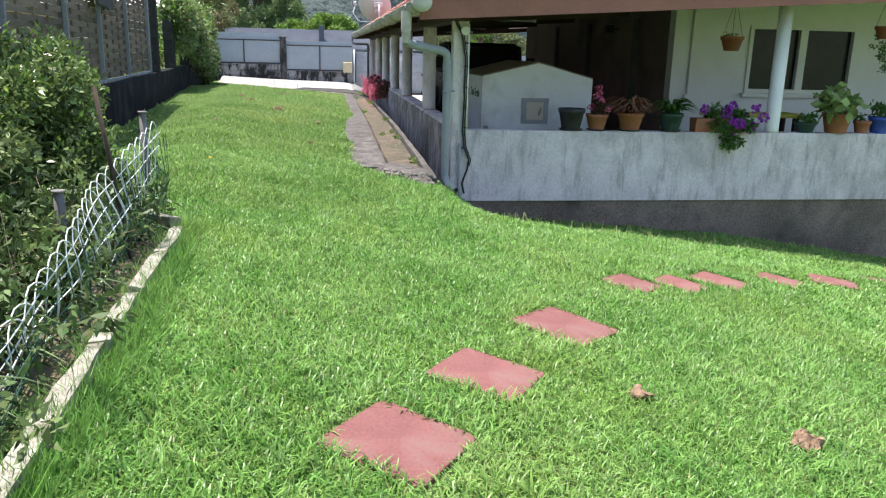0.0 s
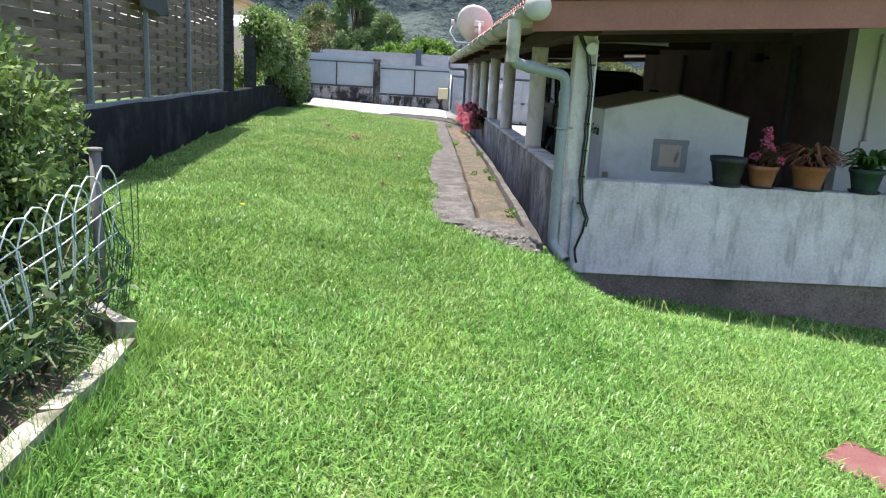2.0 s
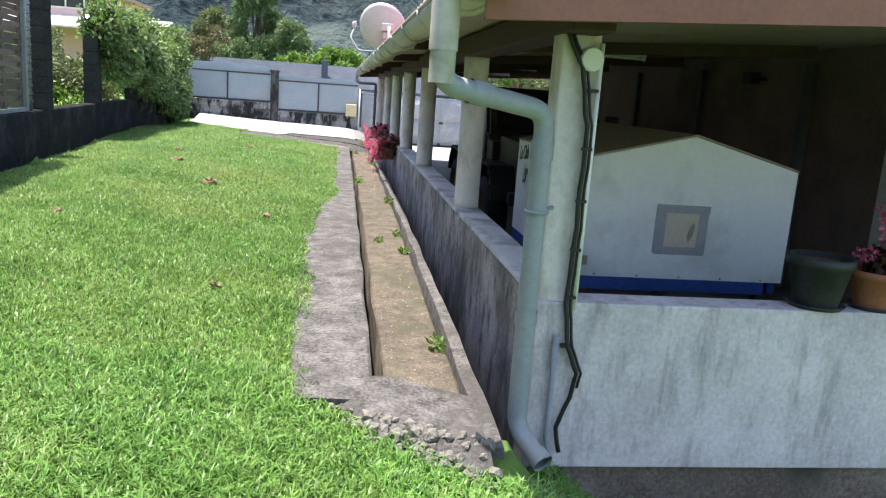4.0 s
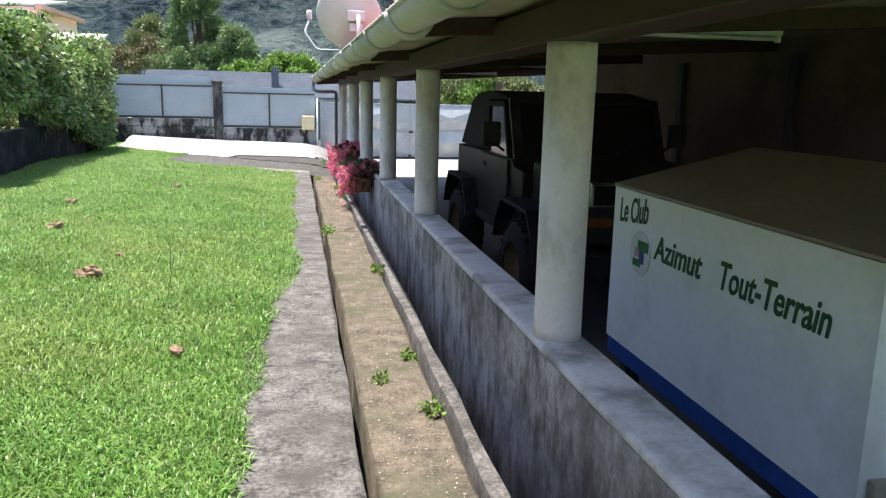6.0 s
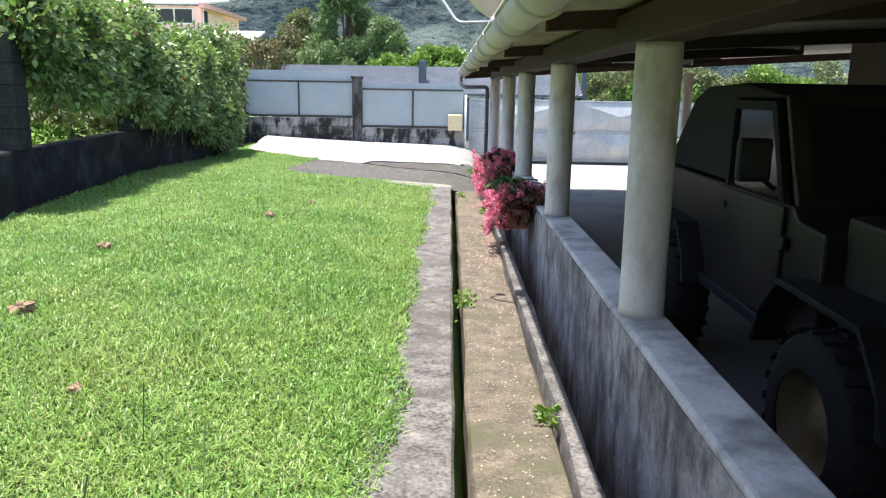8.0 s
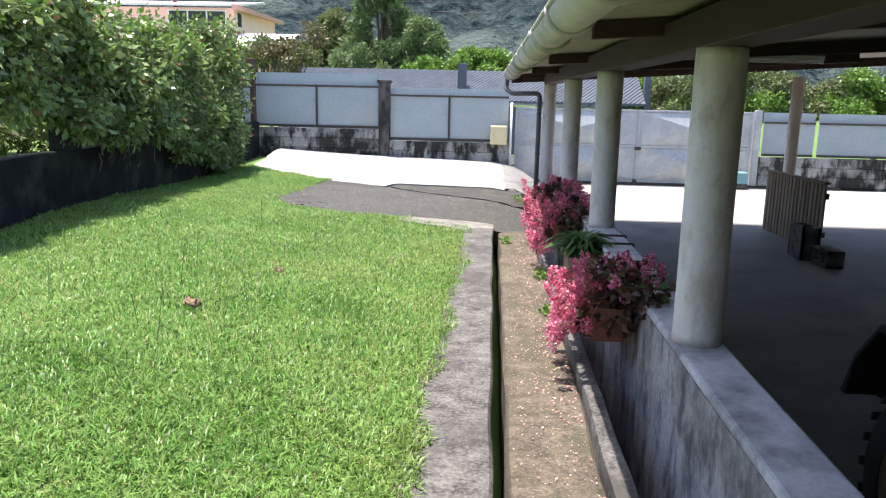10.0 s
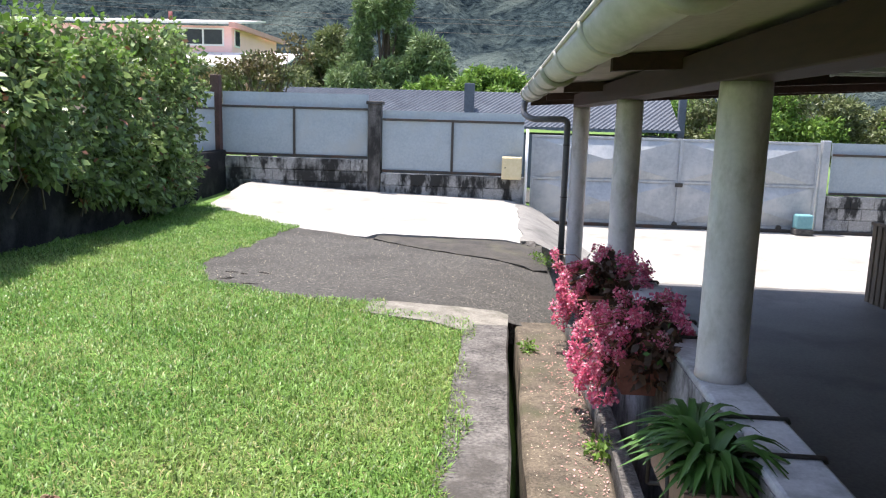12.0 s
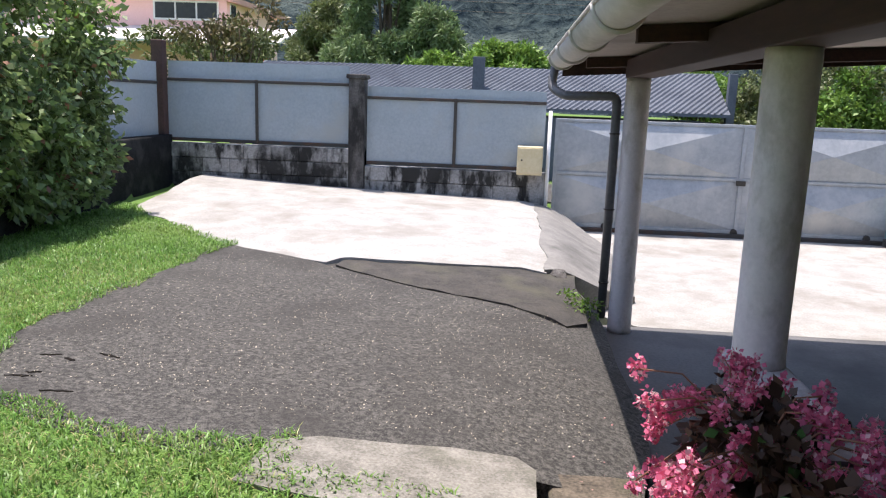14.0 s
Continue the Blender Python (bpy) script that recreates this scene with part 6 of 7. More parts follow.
# white picket fence and plants beyond the gap in the hedge
pf = thing("neighbour_fence", -6.2, 22.0, 0.9, label="white railing fence seen through the hedge", category="fence")
for k in range(26):
    part("picket", box(-0.012, 0.012, -2.6 + k * 0.2, -2.6 + k * 0.2 + 0.06, 0.0, 1.0), M_FRAME, pf)
for z in (0.2, 0.8):
    part("rail", box(0.013, 0.04, -2.6, 2.5, z, z + 0.06), M_FRAME, pf)
p = thing("shrub", -4.3, 21.2, 0.9, label="bright green plants beyond the garden wall", category="shrub")
blades(p, 90, (0.3, 0.6), 0.0, 0.02, M_BRIGHT, 0.9, r=0.25)
pts, o = blob_points(900, clumps(8, (0, 0.6, 0.3), (0.2, 0.9, 0.1), (0.15, 0.25)))
leaves("foliage", pts, o, (0.06, 0.12), M_BRIGHT, p)

# ---- hedge ----
M_HEDGE = leafy("hedge_leaf", (0.105, 0.175, 0.052), (0.25, 0.32, 0.13), island=0.6, trans=0.38, rough=0.33)
M_STEM = mat("woody_stem", (0.1, 0.075, 0.05), (0.2, 0.16, 0.11), rough=0.9, scale=5, fine=40, bump=0.3)
hedge = thing("hedge", garden_face(23.4) - 0.06, 23.4, 1.14, SKEW, label="dense climbing hedge spilling over the black wall", category="hedge")
hb = []
RND.seed(77)
for k in range(300):
    y = RND.uniform(-4.6, 4.7)
    t = (y + 4.6) / 9.3
    top = 1.5 + 0.08 * math.sin(y * 2.1) + (0.1 if y > 2 else 0)
    low = 0.45 - 1.25 * max(0.0, t - 0.2) if t > 0.2 else 0.6
    z = RND.uniform(max(low, -0.5), top)
    x = RND.gauss(0.06, 0.13) + 0.14 * t * (1 if z < 1.0 else 0.5)
    r = RND.uniform(0.13, 0.27)
    hb.append((x, y, z, r, r * 1.15, r))
pts, o = blob_points(47000, hb, 0.75)
keep = pts[:, 2] > -0.62
leaves("leaves", pts[keep], o[keep] + np.array([0.35, 0, 0.25]), (0.05, 0.125), M_HEDGE, hedge, ratio=0.55, droop=0.9)
pts, o = blob_points(900, hb, 0.3)
leaves("dry_leaves", pts, o + np.array([0.5, 0, 0]), (0.05, 0.1), M_DRY, hedge, ratio=0.6, droop=0.6)
pts, o = blob_points(4200, [(b[0], b[1], b[2] + 0.1, b[3], b[4], b[5]) for b in hb if b[2] > 1.0], 0.2)
leaves("young_leaves", pts, o + np.array([0.2, 0, 0.5]), (0.05, 0.1), M_BRIGHT, hedge, ratio=0.6, droop=0.2)
bm = bmesh.new()
for k in range(60):
    y = RND.uniform(-1.0, 4.3)
    a = Vector((RND.uniform(-0.1, 0.2), y, RND.uniform(-0.4, 0.1)))
    add_tube(bm, [a, a + Vector((RND.uniform(0, 0.15), RND.uniform(-0.2, 0.2), 0.25)), a + Vector((RND.uniform(-0.1, 0.1), RND.uniform(-0.3, 0.3), 0.6))], [0.012, 0.009, 0.005], 5, cap=False)
tagged(part("stem_tangle", bm, M_STEM, hedge), kind="stuff")

# ---- flower bed with bush ----
M_BUSH = leafy("bush_leaf", (0.07, 0.13, 0.035), (0.2, 0.27, 0.1), island=0.5, trans=0.25, rough=0.36)
bed = sheet("garden_bed", [(-1.1, -3.0), (-0.3, -3.0), (-0.4, 5.35), (-1.15, 6.02), (-1.5, 7.3), (-1.92, 7.4)], lambda x, y: lawn(x, y) + 0.02 + 0.03 * noise.noise(Vector((x * 2, y * 2, 0))), 0.2, M_SOIL, "dark weedy soil of the garden bed", "soil")
bush = thing("bush", -1.45, 5.95, lawn(-1.45, 5.95), label="tall loose bush with small glossy leaves", category="bush")
RND.seed(5)
bb = []
for k in range(95):
    a, q = RND.uniform(0, 6.283), RND.random() ** 0.5
    x, y = 0.42 * q * math.cos(a), 1.1 * q * math.sin(a)
    x -= 0.08 * y
    z = RND.uniform(0.12, 1.0) * (1.15 - 0.45 * q)
    r = RND.uniform(0.1, 0.22)
    bb.append((x, y, z, r, r, r * 0.9))
pts, o = blob_points(30000, bb, 0.8)
leaves("leaves", pts, o, (0.035, 0.075), M_BUSH, bush, ratio=0.42, droop=0.1)
pts, o = blob_points(4500, bb, 0.2)
leaves("young_leaves", pts, o + np.array([0, 0, 0.5]), (0.03, 0.065), M_BRIGHT, bush, ratio=0.4, droop=0.0)
bm = bmesh.new()
limbs(bm, (0, 0, 0), [((b[0], b[1], b[2]), 0.014) for b in bb[:40]], 0.02)
part("branchwork", bm, M_STEM, bush)
bush2 = thing("bush", -1.38, 3.9, lawn(-1.38, 3.9), label="shaded bush at the back of the bed", category="bush")
bb = [(RND.gauss(0, 0.1), RND.gauss(0, 0.6), RND.uniform(0.1, 0.6), 0.14, 0.18, 0.15) for _ in range(46)]
pts, o = blob_points(13000, bb, 0.8)
leaves("leaves", pts, o, (0.035, 0.075), M_BUSH, bush2, ratio=0.42)
bm = bmesh.new()
limbs(bm, (0, 0, 0), [((b[0], b[1], b[2]), 0.012) for b in bb[:20]], 0.02)
part("branchwork", bm, M_STEM, bush2)
M_WEED = leafy("weed_leaf", (0.035, 0.075, 0.02), (0.115, 0.18, 0.06), island=0.55, trans=0.2)
for k, (wx, wy) in enumerate(((-0.75, 2.0), (-0.62, 2.7), (-0.85, 3.3), (-0.6, 3.9), (-0.95, 4.4), (-0.62, 5.0), (-1.2, 5.2), (-1.3, 3.9), (-1.4, 2.9), (-0.9, 5.7), (-0.65, 1.5), (-1.1, 2.2), (-0.62, 2.3), (-0.66, 3.1), (-0.7, 3.7), (-0.72, 4.5), (-0.75, 5.3), (-0.6, 1.9), (-1.0, 4.9), (-1.3, 5.6))):
    w = thing("weed", wx, wy, lawn(wx, wy), RND.uniform(0, 360), label="tangled green weed behind the wire border", category="weed", group="weeds in the bed")
    blades(w, 26, (0.15, 0.42), 0.02, 0.010, M_WEED, 0.95, r=0.05)
    pts, o = blob_points(420, clumps(9, (0, 0, 0.2), (0.13, 0.16, 0.09), (0.06, 0.11)), 0.9)
    leaves("leaves", pts, o, (0.03, 0.075), M_WEED if k % 3 else M_BUSH, w, ratio=0.4)

tangle = thing("ground_cover", -0.9, 3.4, 0.5, label="dense tangle of low weeds and stems in the bed", category="weeds")
pts = np.stack([NPR.uniform(-0.6, 0.55, 9000), NPR.uniform(-2.4, 2.4, 9000), NPR.random(9000) ** 1.5 * 0.34], 1)
pts[:, 2] += np.array([lawn(-0.9 + a, 3.4 + b) - 0.5 for a, b in pts[:, :2]]) + 0.12 * np.sin(pts[:, 0] * 9) * np.sin(pts[:, 1] * 7)
pts[:, 2] -= np.clip((pts[:, 0] - 0.25) * 0.6, 0, 0.2) * NPR.random(9000)
keep = pts[:, 0] < 0.5 - 0.03 * pts[:, 1]
up3 = np.tile(np.array([[0.1, 0, 0.6]]), (int(keep.sum()), 1))
leaves("leaves", pts[keep], up3, (0.03, 0.085), M_WEED, tangle, ratio=0.3, droop=0.0)
bm = bmesh.new()
for k in range(110):
    a = Vector((RND.uniform(-0.8, 0.35), RND.uniform(-2.3, 2.3), 0.0))
    a.z = lawn(a.x - 0.9, a.y + 3.4) - 0.5
    add_tube(bm, [a, a + Vector((RND.gauss(0, 0.08), RND.gauss(0, 0.1), 0.18)), a + Vector((RND.gauss(0, 0.2), RND.gauss(0, 0.25), RND.uniform(0.2, 0.45)))], [0.005, 0.004, 0.002], 4, cap=False)
tagged(part("stem_tangle", bm, M_STEM, tangle), kind="stuff")

# ---- concrete edging ----
M_EDGE = mat("pale_edging", (0.2, 0.185, 0.145), (0.43, 0.41, 0.35), rough=0.9, scale=8, fine=60, bump=0.8, c=(0.09, 0.09, 0.055), third=5, vary=0.12)
edging = new("edging")
tagged(edging, "pale rough concrete edging round the bed", "edging", kind="structure")


def edge_run(a, b, n):
    a, b = Vector(a), Vector(b)
    for k in range(n):
        p, q = a.lerp(b, k / n), a.lerp(b, (k + 1) / n)
        L = (q - p).length
        bm = box(-L / 2 + 0.004, L / 2 - 0.004, -0.034, 0.034, -0.3, 0.0)
        bmesh.ops.subdivide_edges(bm, edges=bm.edges[:], cuts=4, use_grid_fill=True)
        bump_noise(bm, 0.02, 9.0, k * 3.1)
        ob = part("edging_stone", bm, M_EDGE, edging)
        smooth(ob, 50)
        m = (p + q) / 2
        ob.matrix_basis = pose(m.x, m.y, lawn(m.x, m.y) + 0.078, 0, 0, math.degrees(math.atan2(q.y - p.y, q.x - p.x)))


edge_run((-0.22, 0.6, 0), (-0.37, 5.36, 0), 7)
edge_run((-0.4, 5.42, 0), (-1.15, 6.1, 0), 2)

# ---- wire border ----
M_WIRE = mat("white_coated_wire", (0.5, 0.54, 0.54), (0.66, 0.7, 0.69), rough=0.35, scale=6, fine=40, bump=0.05)
M_NET = mat("green_net", (0.015, 0.06, 0.045), (0.03, 0.1, 0.07), rough=0.6, scale=6, fine=40, bump=0.0)
M_ROD = mat("rusty_rod", (0.03, 0.022, 0.018), (0.075, 0.05, 0.035), rough=0.85, scale=10, fine=60, bump=0.4)


def border_at(y):
    """Line of the wire border: place across and height of its top."""
    return lerp(y, (0.6, 2.0, 3.5, 4.8, 5.85), (-0.42, -0.46, -0.52, -0.58, -0.6)), lerp(y, (0.6, 2.0, 3.5, 4.8, 5.85), (0.52, 0.64, 0.9, 1.08, 1.25))


wb = thing("wire_border", -0.55, 4.0, 0.5, label="sagging white wire border with looped top", category="fence")
org = Vector((-0.55, 4.0, 0.5))
ys = [0.7 + 0.1 * k for k in range(52)]


def bp(y, f, seed=0.0):
    x, z = border_at(y)
    g = lawn(x, y)
    w = 0.06 * noise.noise(Vector((y * 1.3, f * 2 + seed, 0.5)))
    return Vector((x - 0.16 * (1 - f) * 0 + w + 0.05 * math.sin(f * 3), y, g + (z - g) * f + 0.02 * noise.noise(Vector((y * 2.1, f, 4.0))))) - org


for f, r in ((0.12, 0.0028), (0.5, 0.0032), (0.7, 0.0032), (0.84, 0.0032)):
    part("strand", tube([bp(y, f) for y in ys], r, 5), M_WIRE, wb)
for k in range(36):
    y = 0.75 + 0.135 * k + RND.uniform(-0.02, 0.02)
    loop = []
    for i in range(15):
        t = i / 14
        if t < 0.3:
            q = bp(y, 0.3 + 0.54 * t / 0.3)
        elif t > 0.7:
            q = bp(y + 0.27, 0.3 + 0.54 * (1 - t) / 0.3)
        else:
            a = (t - 0.3) / 0.4
            q = bp(y + 0.27 * a, 0.84 + 0.17 * math.sin(math.pi * a))
        loop.append(q)
    part("loop", tube(loop, 0.0034, 5), M_WIRE if k > 14 or k % 2 else M_NET, wb)
bm = bmesh.new()
for k in range(42):
    y = 0.8 + 0.125 * k
    add_tube(bm, [bp(y, 0.02, 3) + Vector((0.05, 0, 0)), bp(y + RND.uniform(-0.05, 0.05), 0.4, 3) + Vector((0.04, 0, 0)), bp(y + RND.uniform(-0.08, 0.08), 0.8, 3) + Vector((0.03, 0, 0))], 0.0024, 4, cap=False)
for f in (0.1, 0.2, 0.3, 0.4, 0.6):
    add_tube(bm, [bp(y, f, 3) + Vector((0.04, 0, 0)) for y in ys], 0.002, 4, cap=False)
part("net", bm, M_NET, wb, "dark green plastic netting")
# loose end of netting at the corner post
bm = bmesh.new()
for k in range(9):
    a = k * 0.35
    x0, y0 = -0.66 + 0.1 * k / 8, 5.74 + 0.05 * math.sin(a)
    g = lawn(x0, y0)
    add_tube(bm, [Vector((x0, y0, 1.18 - 0.04 * k)) - org, Vector((x0 + 0.05, y0 + 0.02, 0.85)) - org, Vector((x0 + 0.02, y0, g + 0.02)) - org], 0.003, 4, cap=False)
for k in range(5):
    z = 0.7 + 0.1 * k
    add_tube(bm, [Vector((-0.68, 5.74, z + 0.06)) - org, Vector((-0.6, 5.78, z)) - org, Vector((-0.53, 5.74, z - 0.05)) - org], 0.003, 4, cap=False)
part("net", bm, M_NET, wb, "loose end of dark green netting")
for px, py, zt, rr, lean, lb, mt in ((-0.63, 5.74, 1.26, 0.024, 0.0, "round grey wooden stake capped at the top", M_SCRPOST), (-0.72, 4.3, 0.99, 0.026, 0.0, "weathered grey wooden stake", M_SCRPOST),
                                    (-0.62, 2.75, 1.12, 0.012, 0.0, "thin dark iron rod", M_ROD), (-0.62, 4.68, 1.48, 0.012, 0.12, "thin leaning iron rod", M_ROD), (-0.5, 2.05, 1.05, 0.012, 0.03, "thin dark iron rod", M_ROD)):
    g = lawn(px, py)
    st = part("stake", tube([(lean, 0, -0.1), (lean * 0.5, 0, (zt - g) * 0.5), (0, 0, zt - g)], rr, 10), mt)
    st.matrix_basis = pose(px, py, g)
    tagged(st, lb, "stake", "stakes of the wire border")
    if rr > 0.02:
        part("cap", lathe([(rr * 1.25, zt - g), (rr * 1.25, zt - g + 0.012)], n=14), mt, st)


# ---- stepping slabs ----
M_SLAB = mat("red_slab", (0.13, 0.05, 0.045), (0.23, 0.095, 0.085), rough=0.9, scale=5, fine=70, bump=0.35, c=(0.19, 0.11, 0.095), third=3.5, vary=0.1)
SLABS = [(0.83, 2.87, 0.47, 0.43, -32), (1.29, 3.555, 0.45, 0.43, -34), (1.91, 4.36, 0.5, 0.48, -46), (2.77, 5.48, 0.38, 0.36, -45), (3.2, 5.6, 0.36, 0.36, -45), (3.65, 5.83, 0.42, 0.4, -45), (4.33, 6.1, 0.36, 0.36, -45), (5.0, 6.3, 0.44, 0.4, -45), (5.8, 6.75, 0.44, 0.4, -42)]
for k, (x, y, w, h, rz) in enumerate(SLABS):
    bm = box(-w / 2, w / 2, -h / 2, h / 2, -0.05, 0.0)
    bmesh.ops.bevel(bm, geom=[e for e in bm.edges if abs(e.verts[0].co.z - e.verts[1].co.z) > 0.01], offset=0.03, segments=2, affect="EDGES", profile=0.5)
    bmesh.ops.bevel(bm, geom=[e for e in bm.edges if e.verts[0].co.z > -0.01 and e.verts[1].co.z > -0.01], offset=0.008, segments=2, affect="EDGES", profile=0.5)
    bmesh.ops.triangulate(bm, faces=[f for f in bm.faces if len(f.verts) > 4])
    s = part("stepping_slab", bm, M_SLAB)
    e = 0.2
    nx, ny = (lawn(x + e, y) - lawn(x - e, y)) / (2 * e), (lawn(x, y + e) - lawn(x, y - e)) / (2 * e)
    q = Vector((-nx, -ny, 1)).to_track_quat("Z", "Y").to_matrix().to_4x4()
    s.matrix_basis = Matrix.Translation((x, y, lawn(x, y) + 0.022)) @ q @ pose(0, 0, 0, 0, 0, rz)
    tagged(s, "worn red concrete stepping slab set in the grass", "slab", "stepping slabs in the lawn")

# ---- grass ----
gx = np.arange(-4.0, 9.0, 0.08)
gy = np.arange(-1.2, 31.0, 0.08)
GZ_ = np.array([[lawn(x, y) for x in gx] for y in gy])


def lawn_np(x, y):
    i = np.clip((x - gx[0]) / 0.08, 0, len(gx) - 1.001)
    j = np.clip((y - gy[0]) / 0.08, 0, len(gy) - 1.001)
    a, b = i.astype(int), j.astype(int)
    u, v = i - a, j - b
    return GZ_[b, a] * (1 - u) * (1 - v) + GZ_[b, a + 1] * u * (1 - v) + GZ_[b + 1, a] * (1 - u) * v + GZ_[b + 1, a + 1] * u * v


def inside(poly, x, y):
    r = np.zeros(len(x), bool)
    n = len(poly)
    for k in range(n):
        (x0, y0), (x1, y1) = poly[k], poly[(k + 1) % n]
        c = (y0 > y) != (y1 > y)
        with np.errstate(divide="ignore", invalid="ignore"):
            r ^= c & (x < (x1 - x0) * (y - y0) / (y1 - y0) + x0)
    return r


def wob(y, s):
    return 0.045 * np.sin(y * 3.1 + s) + 0.03 * np.sin(y * 7.7 + 2 * s) + 0.02 * np.sin(y * 17.3 + s)


BEDLINE = [(-1.2, -3.0), (-0.2, -3.0), (-0.38, 5.4), (-1.12, 6.06), (-1.45, 7.2), (-2.1, 7.3)]
PADLINE = [(-3.3, 28.45), (-2.4, 27.5), (-1.6, 26.8), (1.8, 26.4), (1.8, 31.0), (-3.3, 31.0)]


def grass_at(x, y):
    """Where grass grows: up to the kerb, the asphalt, the slabs and the house."""
    edge = np.interp(y, (8.0, 8.75, 8.95, 11.0, 12.2, 12.9, 13.4, 14.2, 17.7, 20.0, 22.0, 22.6), (2.0, 0.95, 0.94, 0.84, 0.8, 0.84, 0.93, 1.0, 0.96, 1.0, 1.0, 0.9)) + 0.6 * wob(y, 1.0)
    ok = np.where(y < np.interp(x, (0.85, 0.95, 1.2, 1.45, 1.7), (8.8, 8.74, 8.52, 8.36, 8.3)) + 0.3 * wob(x, 6), x < 8.5, x < edge)
    ok |= (x > 1.98) & (y < 8.94) & (x < 8.5)
    ok &= (x > -2.08 - 0.079 * (y - 9.5)) & ~((x > 1.6) & (y > 8.95))
    ok &= ~inside(BEDLINE, x, y) & ~inside(PADLINE, x + wob(y, 2), y + wob(x, 3))
    ok &= ~inside([(0.15 + (a - 0.15) * 0.965, 24.9 + (b - 24.9) * 0.972) for a, b in ASPHALT], x + wob(y, 4), y + wob(x, 5))
    ok &= ~((y > 22.36 + 0.3 * wob(x, 8)) & (x > 0.34 + 0.5 * wob(y, 9)))
    for sx, sy, w, h, rz in SLABS:
        c, s = math.cos(radians(rz)), math.sin(radians(rz))
        u, v = (x - sx) * c + (y - sy) * s, -(x - sx) * s + (y - sy) * c
        ok &= ~((abs(u) < w / 2 - 0.012) & (abs(v) < h / 2 - 0.012))
    return ok


def grass(name, n, x0, x1, y0, y1, length, width, material, label, flat=0.8):
    x, y = NPR.uniform(x0, x1, n), NPR.uniform(y0, y1, n)
    k = grass_at(x, y)
    x, y = x[k], y[k]
    n = len(x)
    tuft = 0.5 + 0.5 * np.sin(x * 5.3 + 2 * np.sin(y * 2.2)) * np.sin(y * 4.7 + 1.6 * np.sin(x * 3.1))
    L = NPR.uniform(*length, n) * (0.75 + 0.5 * tuft) * NPR.uniform(0.7, 1.15, n)
    a = NPR.uniform(0, 2 * math.pi, n)
    e = NPR.uniform(0.15, 1.0, n) * flat
    d = np.stack([np.cos(a), np.sin(a), np.zeros(n)], 1)
    s = np.stack([-np.sin(a), np.cos(a), np.zeros(n)], 1)
    base = np.stack([x, y, lawn_np(x, y) - 0.004], 1)
    up = np.array([0, 0, 1.0])
    w = NPR.uniform(*width, n)[:, None]
    L = L[:, None]
    e = e[:, None]
    mid = base + up * L * (0.6 - 0.24 * e) + d * L * 0.36 * e
    tip = base + up * L * (1.0 - 0.66 * e) + d * L * (0.25 + 0.75 * e)
    v = np.stack([base, mid + s * w * 0.5, tip, mid - s * w * 0.5], 1).reshape(-1, 3)
    k4 = np.arange(n)[:, None] * 4
    tri = np.concatenate([k4 + np.array([[0, 1, 3]]), k4 + np.array([[1, 2, 3]])], 1).reshape(-1, 3)
    ob = raw(name, v, tri, material)
    return tagged(ob, label, "grass", kind="stuff")


M_BLADE_B = leafy("dry_blade", (0.22, 0.27, 0.07), (0.4, 0.4, 0.16), island=0.3, trans=0.3, rough=0.45)
grass("grass_near", 350000, -1.7, 4.2, 1.6, 9.0, (0.04, 0.09), (0.0045, 0.009), M_BLADE, "thick bright green lawn grass", 0.95)
grass("grass_slope", 110000, 4.0, 8.4, 2.6, 8.95, (0.045, 0.085), (0.008, 0.013), M_BLADE, "bright green lawn grass on the slope", 0.95)
grass("grass_middle", 480000, -3.2, 1.15, 6.4, 17.5, (0.035, 0.075), (0.0045, 0.0085), M_BLADE_SUN, "thick bright green lawn grass", 1.0)
grass("grass_far", 330000, -3.7, 1.15, 17.5, 28.5, (0.03, 0.065), (0.0045, 0.0085), M_BLADE_SUN, "short bright green lawn grass", 1.0)
grass("grass_dry", 130000, -3.1, 4.0, 2.0, 26.0, (0.03, 0.065), (0.003, 0.006), M_BLADE_B, "pale dry grass blades in the lawn", 1.0)
M_STRAW = leafy("straw_blade", (0.26, 0.23, 0.1), (0.42, 0.36, 0.18), island=0.4, trans=0.2, rough=0.6)
grass("grass_straw", 42000, -2.4, 1.0, 13.0, 25.5, (0.02, 0.05), (0.003, 0.006), M_STRAW, "short straw-coloured dead blades in the lawn", 1.2)
n = 6500
y = 1.2 + 4.4 * NPR.random(n) ** 1.7
x = np.interp(y, (0.6, 5.6), (-0.2, -0.33)) + NPR.normal(0.02, 0.06, n)
L = NPR.uniform(0.06, 0.16, n)[:, None]
base = np.stack([x, y, lawn_np(x, y)], 1)
d = np.stack([NPR.normal(0, 0.5, n), NPR.normal(0, 0.5, n), np.ones(n)], 1)
s = unit(np.cross(d, NPR.normal(0, 1, (n, 3)))) * NPR.uniform(0.002, 0.005, (n, 1))
v = np.stack([base - s, base + s, base + d * L], 1).reshape(-1, 3)
tagged(raw("grass_edging", v, np.arange(3 * n).reshape(-1, 3), M_BLADE), "longer grass growing over the bed edging", "grass", kind="stuff")
